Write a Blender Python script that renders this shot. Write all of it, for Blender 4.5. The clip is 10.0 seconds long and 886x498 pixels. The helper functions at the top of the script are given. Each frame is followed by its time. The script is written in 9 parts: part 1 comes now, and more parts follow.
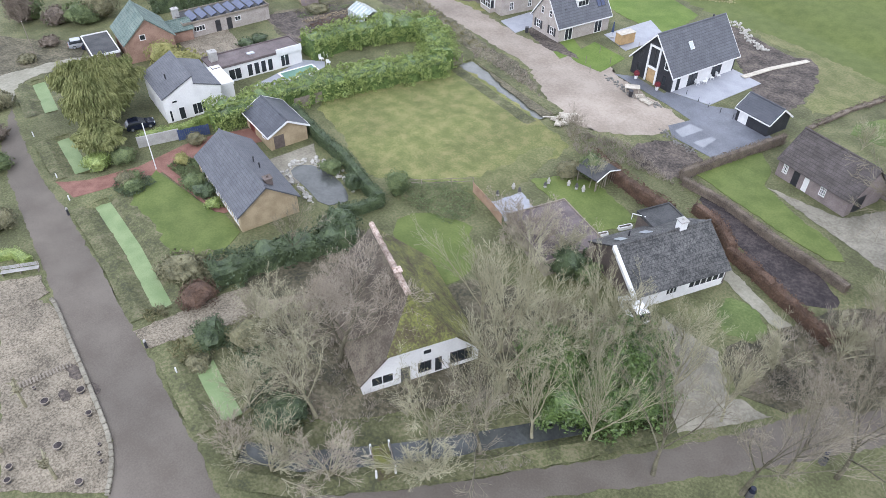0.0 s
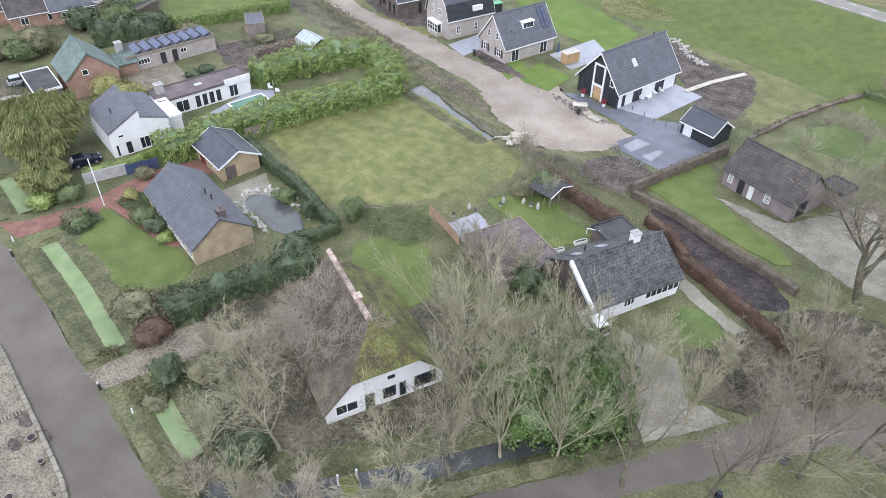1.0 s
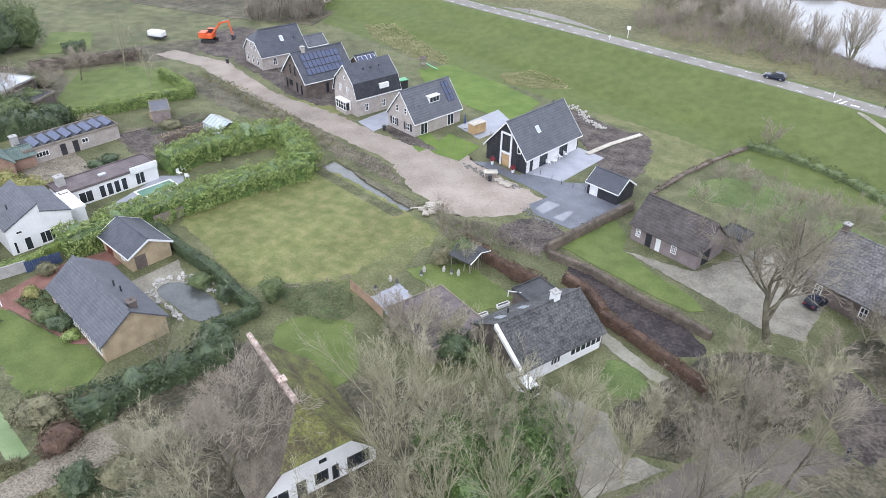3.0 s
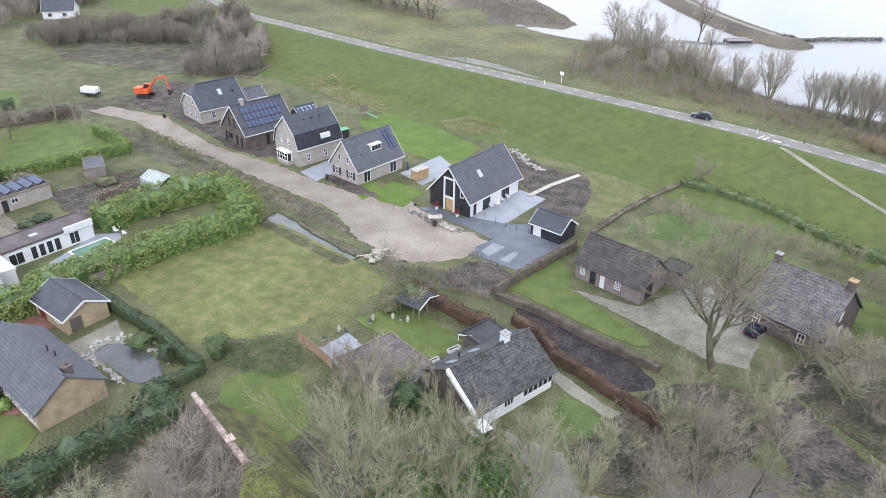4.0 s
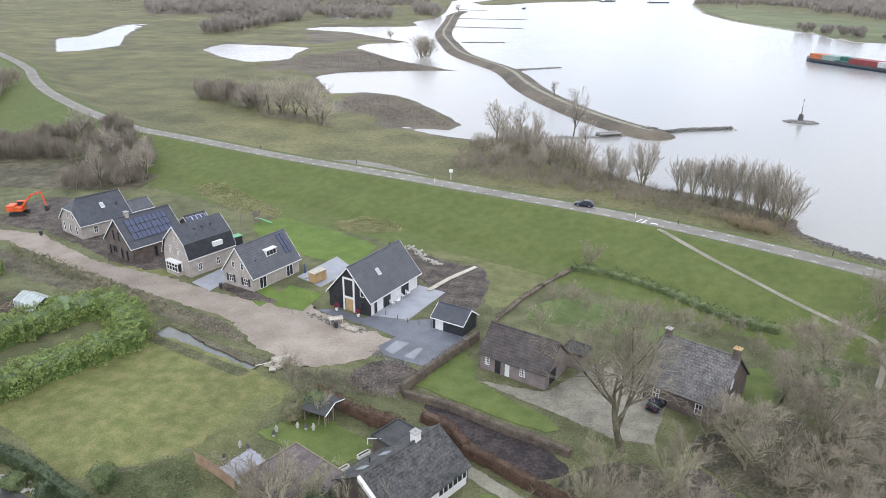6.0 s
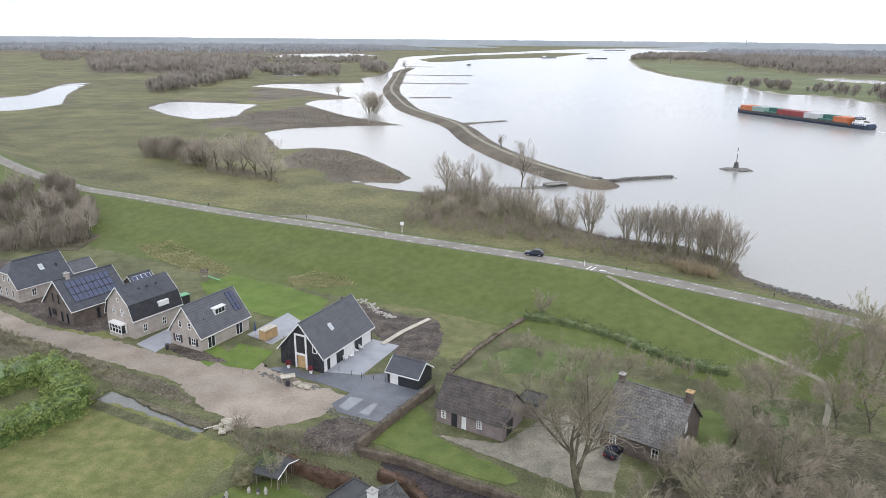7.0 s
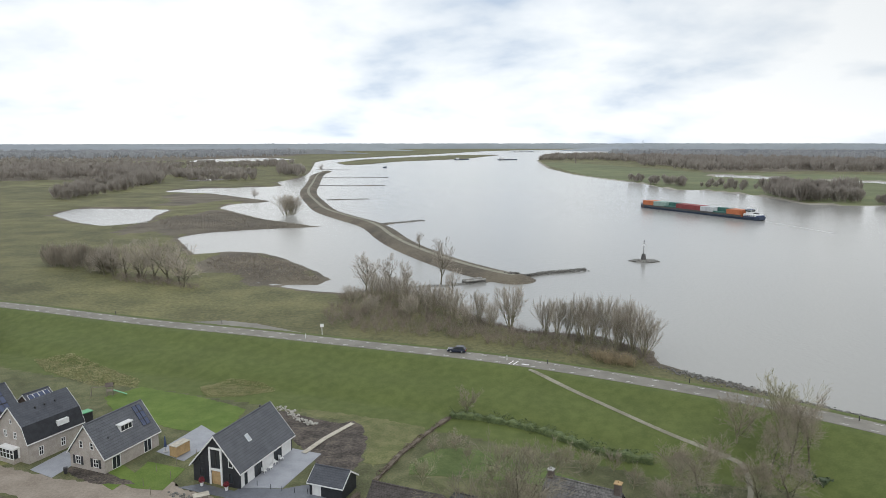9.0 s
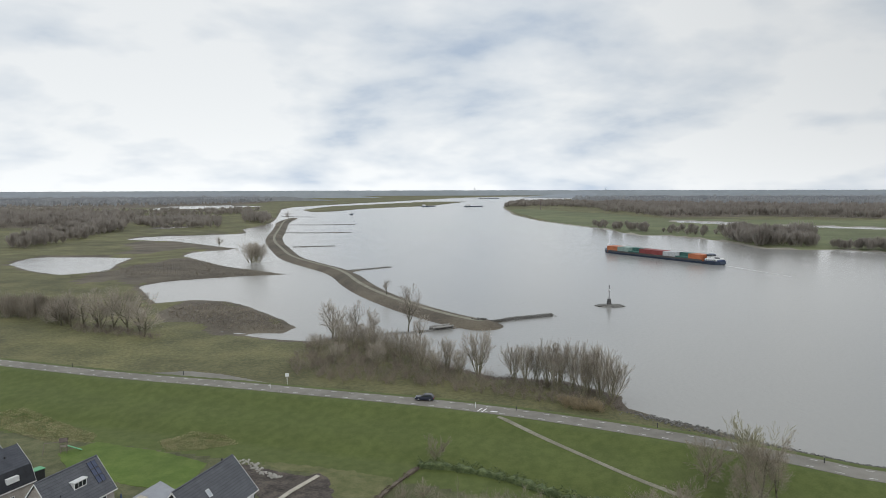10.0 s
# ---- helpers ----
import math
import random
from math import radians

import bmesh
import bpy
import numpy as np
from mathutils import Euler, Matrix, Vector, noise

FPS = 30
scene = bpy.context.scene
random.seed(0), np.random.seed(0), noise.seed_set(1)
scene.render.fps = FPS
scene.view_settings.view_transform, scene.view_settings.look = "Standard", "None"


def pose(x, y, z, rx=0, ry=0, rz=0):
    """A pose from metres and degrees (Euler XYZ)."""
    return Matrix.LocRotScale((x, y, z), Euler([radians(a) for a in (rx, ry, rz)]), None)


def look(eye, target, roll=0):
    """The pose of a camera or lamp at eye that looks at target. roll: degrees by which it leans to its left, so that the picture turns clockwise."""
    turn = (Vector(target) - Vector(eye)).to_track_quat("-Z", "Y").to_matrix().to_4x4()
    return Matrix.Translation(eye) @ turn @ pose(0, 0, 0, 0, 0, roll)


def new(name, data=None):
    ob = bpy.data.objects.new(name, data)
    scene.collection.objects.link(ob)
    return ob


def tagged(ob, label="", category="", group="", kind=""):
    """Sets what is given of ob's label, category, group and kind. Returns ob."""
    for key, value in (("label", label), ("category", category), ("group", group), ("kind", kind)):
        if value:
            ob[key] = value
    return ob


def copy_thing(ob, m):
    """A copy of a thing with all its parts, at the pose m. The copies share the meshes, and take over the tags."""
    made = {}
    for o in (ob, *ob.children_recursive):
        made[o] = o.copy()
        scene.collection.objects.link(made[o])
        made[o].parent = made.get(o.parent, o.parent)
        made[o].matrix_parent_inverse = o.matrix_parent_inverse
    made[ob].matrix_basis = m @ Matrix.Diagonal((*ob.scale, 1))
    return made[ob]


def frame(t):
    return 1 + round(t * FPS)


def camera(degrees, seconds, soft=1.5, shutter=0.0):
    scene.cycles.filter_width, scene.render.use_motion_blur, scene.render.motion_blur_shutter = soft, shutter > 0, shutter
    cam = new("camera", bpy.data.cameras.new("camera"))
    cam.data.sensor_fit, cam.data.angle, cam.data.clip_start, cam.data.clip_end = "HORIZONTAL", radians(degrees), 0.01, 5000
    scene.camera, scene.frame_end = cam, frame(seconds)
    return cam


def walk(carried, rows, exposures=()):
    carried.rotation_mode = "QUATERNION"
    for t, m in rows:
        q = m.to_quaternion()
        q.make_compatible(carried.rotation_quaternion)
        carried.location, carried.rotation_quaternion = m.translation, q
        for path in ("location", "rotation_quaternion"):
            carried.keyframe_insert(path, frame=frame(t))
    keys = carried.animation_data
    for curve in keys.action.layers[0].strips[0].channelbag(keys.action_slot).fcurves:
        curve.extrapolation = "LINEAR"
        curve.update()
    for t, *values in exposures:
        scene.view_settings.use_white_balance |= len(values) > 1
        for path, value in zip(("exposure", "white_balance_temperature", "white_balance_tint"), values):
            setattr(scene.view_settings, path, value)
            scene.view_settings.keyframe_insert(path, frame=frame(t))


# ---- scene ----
EYE = 55.0
cam = camera(64.85, 10.0, soft=0.5)
PATH = [
    (0.0, pose(0, 0, EYE, 49.033, -0.573, 40.073)),
    (0.5, pose(0, 0, EYE, 49.968, -0.598, 37.78)),
    (1.0, pose(0, 0, EYE, 50.924, -0.628, 35.668)),
    (1.5, pose(0, 0, EYE, 51.933, -0.636, 33.691)),
    (2.0, pose(0, 0, EYE, 53.047, -0.709, 31.786)),
    (2.5, pose(0, 0, EYE, 54.883, -0.773, 30.062)),
    (4.0, pose(0, 0, EYE, 60.659, -0.904, 22.856)),
    (4.5, pose(0, 0, EYE, 62.647, -0.883, 20.618)),
    (5.0, pose(0, 0, EYE, 64.611, -0.887, 18.435)),
    (5.5, pose(0, 0, EYE, 66.639, -0.797, 16.059)),
    (7.0, pose(0, 0, EYE, 73.064, -0.5, 9.53)),
    (7.5, pose(0, 0, EYE, 75.181, -0.414, 7.627)),
    (8.0, pose(0, 0, EYE, 77.229, -0.346, 5.802)),
    (8.5, pose(0, 0, EYE, 79.243, -0.077, 4.173)),
    (9.0, pose(0, 0, EYE, 81.176, 0.059, 2.724)),
    (9.5, pose(0, 0, EYE, 83.057, 0.045, 1.393)),
    (10.0, pose(0, 0, EYE, 84.981, 0.148, -0.013)),
]
walk(cam, PATH, exposures=((0.0, 0.7, 5740, 16), (2.5, 0.7, 5740, 16), (5.0, 0.5, 5850, 14), (7.5, 0.12, 6150, 13), (9.0, -0.27, 6250, 9), (10.0, -0.57, 6250, 9)))

# ---- light: overcast winter sky ----
SUN_EL, SUN_AZ = radians(40), radians(148)
world = bpy.data.worlds.new("world")
scene.world = world
world.use_nodes = True
wn, wl_ = world.node_tree.nodes, world.node_tree.links
wn.clear()
w_out = wn.new("ShaderNodeOutputWorld")
w_bg = wn.new("ShaderNodeBackground")
w_sky = wn.new("ShaderNodeTexSky")
w_sky.sky_type = "NISHITA"
w_sky.sun_disc = False
w_sky.sun_elevation, w_sky.sun_rotation = SUN_EL, SUN_AZ
w_sky.dust_density = 3.0
w_co = wn.new("ShaderNodeTexCoord")
w_sep = wn.new("ShaderNodeSeparateXYZ")
wl_.new(w_co.outputs["Generated"], w_sep.inputs[0])


def wmath(op, a, b, clamp=False):
    n = wn.new("ShaderNodeMath")
    n.operation, n.use_clamp = op, clamp
    for i, v in enumerate((a, b)):
        if isinstance(v, (int, float)):
            n.inputs[i].default_value = v
        else:
            wl_.new(v, n.inputs[i])
    return n.outputs[0]


# cloud deck: the direction laid out on a flat layer, broad banks with softer puffs in them
w_h = wmath("ADD", wmath("MAXIMUM", w_sep.outputs[2], 0.0), 0.34)
w_comb = wn.new("ShaderNodeCombineXYZ")
wl_.new(wmath("DIVIDE", w_sep.outputs[0], w_h), w_comb.inputs[0])
wl_.new(wmath("DIVIDE", w_sep.outputs[1], w_h), w_comb.inputs[1])
wl_.new(wmath("MULTIPLY", w_sep.outputs[2], 2.2), w_comb.inputs[2])
w_n1 = wn.new("ShaderNodeTexNoise")
w_n1.inputs["Scale"].default_value, w_n1.inputs["Detail"].default_value = 1.3, 5.0
w_n1.inputs["Roughness"].default_value, w_n1.inputs["Distortion"].default_value = 0.52, 0.25
wl_.new(w_comb.outputs[0], w_n1.inputs["Vector"])
w_n2 = wn.new("ShaderNodeTexNoise")
w_n2.inputs["Scale"].default_value, w_n2.inputs["Detail"].default_value = 4.5, 6.0
wl_.new(w_comb.outputs[0], w_n2.inputs["Vector"])
w_ramp = wn.new("ShaderNodeValToRGB")
w_ramp.color_ramp.elements[0].position, w_ramp.color_ramp.elements[0].color = 0.37, (6.6, 7.6, 9.0, 1)
w_ramp.color_ramp.elements[1].position, w_ramp.color_ramp.elements[1].color = 0.56, (12.4, 12.4, 12.2, 1)
w_e = w_ramp.color_ramp.elements.new(0.45)
w_e.color = (9.6, 10.1, 10.6, 1)
wl_.new(wmath("ADD", wmath("MULTIPLY", w_n1.outputs["Fac"], 0.72), wmath("MULTIPLY", w_n2.outputs["Fac"], 0.28)), w_ramp.inputs[0])
w_mix = wn.new("ShaderNodeMixRGB")
w_mix.inputs[0].default_value = 0.95
wl_.new(w_sky.outputs[0], w_mix.inputs[1])
wl_.new(w_ramp.outputs[0], w_mix.inputs[2])
wl_.new(w_mix.outputs[0], w_bg.inputs[0])
wl_.new(wmath("SUBTRACT", wmath("ADD", 0.102, wmath("MULTIPLY", 0.024, wmath("POWER", wmath("SUBTRACT", 1.0, wmath("MAXIMUM", w_sep.outputs[2], 0.0)), 10.0))), wmath("MULTIPLY", 0.045, wmath("MAXIMUM", wmath("SUBTRACT", w_sep.outputs[0], 0.12), 0.0))), w_bg.inputs[1])
wl_.new(w_bg.outputs[0], w_out.inputs[0])

sun = new("sun", bpy.data.lights.new("sun", "SUN"))
sun.data.energy, sun.data.angle, sun.data.color = 1.0, radians(24), (1.0, 0.97, 0.93)
sun.matrix_world = look((300 * math.sin(SUN_AZ), 300 * math.cos(SUN_AZ), 252), (0, 0, 0))


# ---- materials ----
def mat(name, dark, light, rough=0.85, scale=1.0, fine=8.0, bump=0.3, metal=0.0, mid=None, contrast=0.5, stretch=(1, 1, 1), rnd=0.0, broad=0.0, tiles=None, turn=0.0):
    """Two-scale noise between two colours, with fine relief; sizes by world position."""
    m = bpy.data.materials.new(name)
    m.use_nodes = True
    n, l = m.node_tree.nodes, m.node_tree.links
    b = n["Principled BSDF"]
    geo = n.new("ShaderNodeNewGeometry")
    mp = n.new("ShaderNodeMapping")
    mp.inputs["Scale"].default_value = stretch
    mp.inputs["Rotation"].default_value = (0, 0, radians(turn))
    l.new(geo.outputs["Position"], mp.inputs["Vector"])
    a, f = n.new("ShaderNodeTexNoise"), n.new("ShaderNodeTexNoise")
    a.inputs["Scale"].default_value, a.inputs["Detail"].default_value = scale, 5.0
    f.inputs["Scale"].default_value, f.inputs["Detail"].default_value = fine, 6.0
    f.inputs["Roughness"].default_value = 0.7
    l.new(mp.outputs[0], a.inputs["Vector"])
    l.new(mp.outputs[0], f.inputs["Vector"])
    mx = n.new("ShaderNodeMath")
    mx.operation = "MULTIPLY_ADD"
    mx.inputs[1].default_value, mx.inputs[2].default_value = contrast, 0.0
    l.new(f.outputs["Fac"], mx.inputs[0])
    ad = n.new("ShaderNodeMath")
    ad.operation = "MULTIPLY_ADD"
    ad.inputs[1].default_value = 1 - contrast
    l.new(a.outputs["Fac"], ad.inputs[0])
    l.new(mx.outputs[0], ad.inputs[2])
    r = n.new("ShaderNodeValToRGB")
    e = r.color_ramp.elements
    e[0].position, e[0].color = 0.41, (*dark, 1)
    e[1].position, e[1].color = 0.59, (*light, 1)
    if mid:
        x = e.new(0.5)
        x.color = (*mid, 1)
    l.new(ad.outputs[0], r.inputs[0])
    col = r.outputs[0]
    height = f.outputs["Fac"]
    if broad:
        w = n.new("ShaderNodeTexNoise")
        w.inputs["Scale"].default_value, w.inputs["Detail"].default_value = scale * 0.22, 3.0
        l.new(geo.outputs["Position"], w.inputs["Vector"])
        mr = n.new("ShaderNodeMapRange")
        mr.inputs["From Min"].default_value, mr.inputs["From Max"].default_value = 0.35, 0.65
        mr.inputs["To Min"].default_value, mr.inputs["To Max"].default_value = 1 - broad, 1 + broad
        l.new(w.outputs["Fac"], mr.inputs["Value"])
        hv = n.new("ShaderNodeHueSaturation")
        l.new(mr.outputs[0], hv.inputs["Value"])
        l.new(col, hv.inputs["Color"])
        col = hv.outputs[0]
    if tiles:
        tc = n.new("ShaderNodeTexCoord")
        bk = n.new("ShaderNodeTexBrick")
        bk.inputs["Scale"].default_value = 1.0
        bk.inputs["Brick Width"].default_value, bk.inputs["Row Height"].default_value = tiles
        bk.inputs["Mortar Size"].default_value = tiles[1] * 0.09
        bk.inputs["Mortar Smooth"].default_value = 0.6
        bk.inputs["Color1"].default_value = (1, 1, 1, 1)
        bk.inputs["Color2"].default_value = (0.86, 0.86, 0.86, 1)
        bk.inputs["Mortar"].default_value = (0.5, 0.5, 0.5, 1)
        l.new(tc.outputs["Object"], bk.inputs["Vector"])
        mu = n.new("ShaderNodeMixRGB")
        mu.blend_type = "MULTIPLY"
        mu.inputs[0].default_value = 1.0
        l.new(col, mu.inputs[1])
        l.new(bk.outputs["Color"], mu.inputs[2])
        col = mu.outputs[0]
        height = bk.outputs["Color"]
    if rnd:
        oi = n.new("ShaderNodeObjectInfo")
        hs = n.new("ShaderNodeHueSaturation")
        mr = n.new("ShaderNodeMapRange")
        mr.inputs["To Min"].default_value, mr.inputs["To Max"].default_value = 1 - rnd, 1 + rnd
        l.new(oi.outputs["Random"], mr.inputs["Value"])
        l.new(mr.outputs[0], hs.inputs["Value"])
        l.new(col, hs.inputs["Color"])
        col = hs.outputs[0]
    l.new(col, b.inputs["Base Color"])
    b.inputs["Roughness"].default_value, b.inputs["Metallic"].default_value = rough, metal
    if bump:
        bp = n.new("ShaderNodeBump")
        bp.inputs["Strength"].default_value, bp.inputs["Distance"].default_value = bump, 0.6 / fine
        if tiles:
            bp.inputs["Distance"].default_value = 0.03
        l.new(height, bp.inputs["Height"])
        l.new(bp.outputs[0], b.inputs["Normal"])
    return m


M_GRASS = mat("rough_grass", (0.07, 0.073, 0.03), (0.168, 0.162, 0.08), scale=0.3, fine=3.2, mid=(0.108, 0.117, 0.048), broad=0.2, bump=0.6, contrast=0.62)
M_DIKE = mat("dike_grass", (0.078, 0.104, 0.02), (0.112, 0.136, 0.033), scale=0.5, fine=3.0, broad=0.05, bump=0.2, contrast=0.5)
M_LAWN = mat("lawn", (0.082, 0.116, 0.022), (0.135, 0.168, 0.042), scale=0.35, fine=4.0, contrast=0.5, broad=0.12, bump=0.2)
M_MEADOW = mat("meadow", (0.105, 0.12, 0.032), (0.222, 0.205, 0.08), scale=0.5, fine=4.2, mid=(0.148, 0.162, 0.05), broad=0.12, bump=0.35, contrast=0.55)
M_FLOOD = mat("floodplain", (0.085, 0.082, 0.034), (0.185, 0.172, 0.075), scale=0.05, fine=0.9, mid=(0.128, 0.126, 0.052), broad=0.2, bump=0.35, contrast=0.55)
M_EARTH = mat("dark_earth", (0.032, 0.025, 0.022), (0.15, 0.122, 0.098), scale=0.4, fine=2.2, mid=(0.08, 0.066, 0.055), contrast=0.6, bump=0.6)
M_SAND = mat("sand_track", (0.235, 0.196, 0.156), (0.338, 0.29, 0.238), scale=0.18, fine=2.2, mid=(0.288, 0.244, 0.198), broad=0.14, contrast=0.5)
M_ASPHALT = mat("asphalt", (0.108, 0.091, 0.073), (0.146, 0.127, 0.104), scale=0.25, fine=6.0, bump=0.12, broad=0.12)
M_DIKEROAD = mat("dike_road", (0.195, 0.181, 0.156), (0.26, 0.245, 0.214), scale=0.3, fine=9.0, bump=0.15, broad=0.1)
M_PAVING = mat("dark_paving", (0.105, 0.112, 0.13), (0.165, 0.175, 0.20), scale=0.4, fine=5.0, rough=0.5, broad=0.12)
M_PALEPAV = mat("pale_paving", (0.175, 0.16, 0.122), (0.29, 0.27, 0.212), scale=0.4, fine=3.0, broad=0.2, contrast=0.55)
M_GRAVEL = mat("pale_gravel", (0.10, 0.083, 0.058), (0.29, 0.252, 0.188), scale=0.6, fine=4.5, mid=(0.205, 0.176, 0.129), contrast=0.72, broad=0.16, bump=0.5)
M_REDPAV = mat("red_paving", (0.16, 0.075, 0.055), (0.25, 0.13, 0.10), scale=0.6, fine=8.0)
M_DUCKWEED = mat("duckweed", (0.15, 0.215, 0.085), (0.22, 0.285, 0.13), scale=0.5, fine=9.0, rough=0.6, bump=0.05)
M_HEDGE = mat("laurel_leaf", (0.11, 0.16, 0.035), (0.32, 0.39, 0.12), scale=0.9, fine=5.0, contrast=0.6, rough=0.5, bump=0)
M_DARKHEDGE = mat("dark_leaf", (0.03, 0.048, 0.022), (0.10, 0.135, 0.06), scale=0.8, fine=6.0, contrast=0.6, rough=0.6, bump=0)
M_BEECH = mat("beech_leaf", (0.065, 0.04, 0.028), (0.15, 0.093, 0.06), scale=0.9, fine=6.0, contrast=0.6, bump=0)
M_SHRUB = mat("shrub_leaf", (0.09, 0.09, 0.05), (0.23, 0.215, 0.12), scale=0.8, fine=6.0, contrast=0.6, bump=0)
M_BARK = mat("bark", (0.20, 0.185, 0.115), (0.35, 0.325, 0.22), scale=1.0, fine=9.0)
M_TWIG = mat("twig", (0.255, 0.24, 0.15), (0.42, 0.395, 0.27), scale=0.6, fine=3.0, bump=0, rnd=0.12)
M_TWIGB = mat("twig_brown", (0.24, 0.205, 0.155), (0.37, 0.32, 0.25), scale=0.6, fine=3.0, bump=0, rnd=0.12)
M_WHITE = mat("white_render", (0.70, 0.70, 0.69), (0.80, 0.80, 0.79), scale=0.6, fine=5.0, bump=0.05)
M_TRIM = mat("white_paint", (0.74, 0.74, 0.73), (0.82, 0.82, 0.81), scale=2.0, fine=8.0, bump=0.02, rough=0.5)
M_BLACK = mat("black_boards", (0.018, 0.019, 0.024), (0.034, 0.036, 0.042), scale=1.0, fine=6.0, rough=0.6)
M_SLATE = mat("grey_roof_tiles", (0.10, 0.105, 0.12), (0.135, 0.14, 0.155), scale=0.8, fine=5.0, rough=0.6, tiles=(0.5, 0.33), broad=0.06)
M_BRUSH = mat("brushwood_twig", (0.165, 0.135, 0.11), (0.31, 0.26, 0.215), scale=0.3, fine=2.0, bump=0, rnd=0.15)
# field green of the far bank, lightened in its colour for distance haze
M_FIELD = mat("far_field", (0.10, 0.12, 0.05), (0.17, 0.185, 0.085), scale=0.02, fine=0.3, broad=0.15, bump=0)
M_ROUGH = mat("rough_weedy_ground", (0.065, 0.057, 0.036), (0.20, 0.178, 0.12), scale=0.4, fine=2.6, mid=(0.12, 0.11, 0.066), contrast=0.65, broad=0.25, bump=0.6)
M_GREYTILE = mat("grey_brown_roof_tiles", (0.10, 0.095, 0.092), (0.225, 0.215, 0.205), scale=1.0, fine=4.0, contrast=0.65, tiles=(0.42, 0.36), broad=0.12)
M_SOIL = mat("black_soil", (0.018, 0.014, 0.015), (0.075, 0.06, 0.056), scale=0.5, fine=2.2, mid=(0.042, 0.033, 0.033), contrast=0.6, bump=0.6)
M_DARKBARK = mat("dark_bark", (0.07, 0.063, 0.04), (0.165, 0.152, 0.10), scale=1.0, fine=9.0)
M_WEEP = mat("weeping_leaf", (0.15, 0.172, 0.06), (0.31, 0.32, 0.13), scale=0.5, fine=4.0, contrast=0.6, bump=0)
M_DARKSLATE = mat("dark_slate_tiles", (0.058, 0.063, 0.078), (0.088, 0.094, 0.112), scale=0.8, fine=5.0, rough=0.5, tiles=(0.5, 0.33), broad=0.06)
M_DITCHW = mat("ditch_water", (0.05, 0.055, 0.055), (0.08, 0.085, 0.08), scale=0.6, fine=3.0, rough=0.06, bump=0.02)
M_STRAW = mat("dry_straw", (0.24, 0.225, 0.105), (0.40, 0.365, 0.205), scale=0.25, fine=2.0, bump=0)
M_YELLOWGRASS = mat("yellow_grass", (0.095, 0.108, 0.034), (0.19, 0.182, 0.08), scale=0.4, fine=3.0, mid=(0.135, 0.142, 0.052), broad=0.15, bump=0.4, contrast=0.6)
M_VERGE = mat("verge_growth", (0.06, 0.062, 0.03), (0.165, 0.152, 0.085), scale=0.5, fine=3.0, mid=(0.098, 0.106, 0.042), broad=0.2, bump=0.6, contrast=0.6)
M_NEWLAWN = mat("new_lawn", (0.085, 0.138, 0.016), (0.135, 0.19, 0.034), scale=0.3, fine=3.0, broad=0.1, bump=0.2, contrast=0.5)
M_DARKTWIG = mat("dark_twig", (0.15, 0.132, 0.092), (0.27, 0.24, 0.175), scale=0.4, fine=2.0, bump=0, rnd=0.12)
M_BEACH = mat("pale_beach", (0.24, 0.22, 0.18), (0.36, 0.335, 0.285), scale=0.05, fine=0.5, broad=0.2, bump=0)
M_SILT = mat("silty_water", (0.12, 0.125, 0.112), (0.165, 0.17, 0.155), scale=0.5, fine=3.0, rough=0.07, bump=0.02)
M_WOODTWIG = mat("wood_twig", (0.27, 0.238, 0.19), (0.41, 0.365, 0.30), scale=0.05, fine=0.3, bump=0, rnd=0.1)
M_OLDTILE = mat("old_roof_tiles", (0.045, 0.046, 0.047), (0.14, 0.138, 0.132), scale=1.2, fine=4.0, contrast=0.65, tiles=(0.42, 0.36), broad=0.15)
M_BROWNTILE = mat("brown_roof_tiles", (0.065, 0.055, 0.05), (0.115, 0.10, 0.095), scale=0.8, fine=6.0, tiles=(0.42, 0.36), broad=0.1)
M_MOSS = mat("mossy_thatch", (0.07, 0.055, 0.03), (0.19, 0.20, 0.05), scale=0.6, fine=4.0, mid=(0.115, 0.115, 0.04), contrast=0.6, broad=0.2)
M_BRICKG = mat("grey_brick", (0.33, 0.295, 0.265), (0.47, 0.425, 0.385), scale=0.8, fine=7.0, contrast=0.6)
M_BRICKP = mat("pinkish_brick", (0.19, 0.155, 0.15), (0.29, 0.245, 0.235), scale=0.8, fine=7.0, contrast=0.6)
M_BRICKY = mat("yellow_brick", (0.33, 0.26, 0.16), (0.45, 0.36, 0.23), scale=0.8, fine=7.0)
M_BRICKR = mat("red_brick", (0.28, 0.175, 0.13), (0.40, 0.265, 0.20), scale=0.8, fine=7.0)
M_BRICKB = mat("brown_brick", (0.095, 0.075, 0.065), (0.16, 0.13, 0.115), scale=0.8, fine=7.0)
M_WOOD = mat("pale_wood", (0.40, 0.27, 0.13), (0.52, 0.36, 0.19), scale=1.5, fine=9.0)
M_FENCE = mat("weathered_fence", (0.19, 0.165, 0.13), (0.30, 0.26, 0.21), scale=1.0, fine=7.0)
M_TERRACE = mat("grey_flagstone", (0.27, 0.28, 0.31), (0.35, 0.36, 0.39), scale=0.4, fine=6.0, rough=0.5)
M_SMOOTHPAV = mat("wet_paving", (0.20, 0.21, 0.23), (0.25, 0.26, 0.28), scale=0.4, fine=6.0, rough=0.15, bump=0.02)
M_PONDW = mat("pond_water", (0.075, 0.08, 0.076), (0.11, 0.115, 0.11), scale=0.4, fine=2.0, rough=0.05, bump=0.02)
M_LAWN2 = mat("rough_lawn", (0.07, 0.108, 0.024), (0.145, 0.182, 0.058), scale=0.35, fine=3.4, broad=0.16, bump=0.35, contrast=0.55)
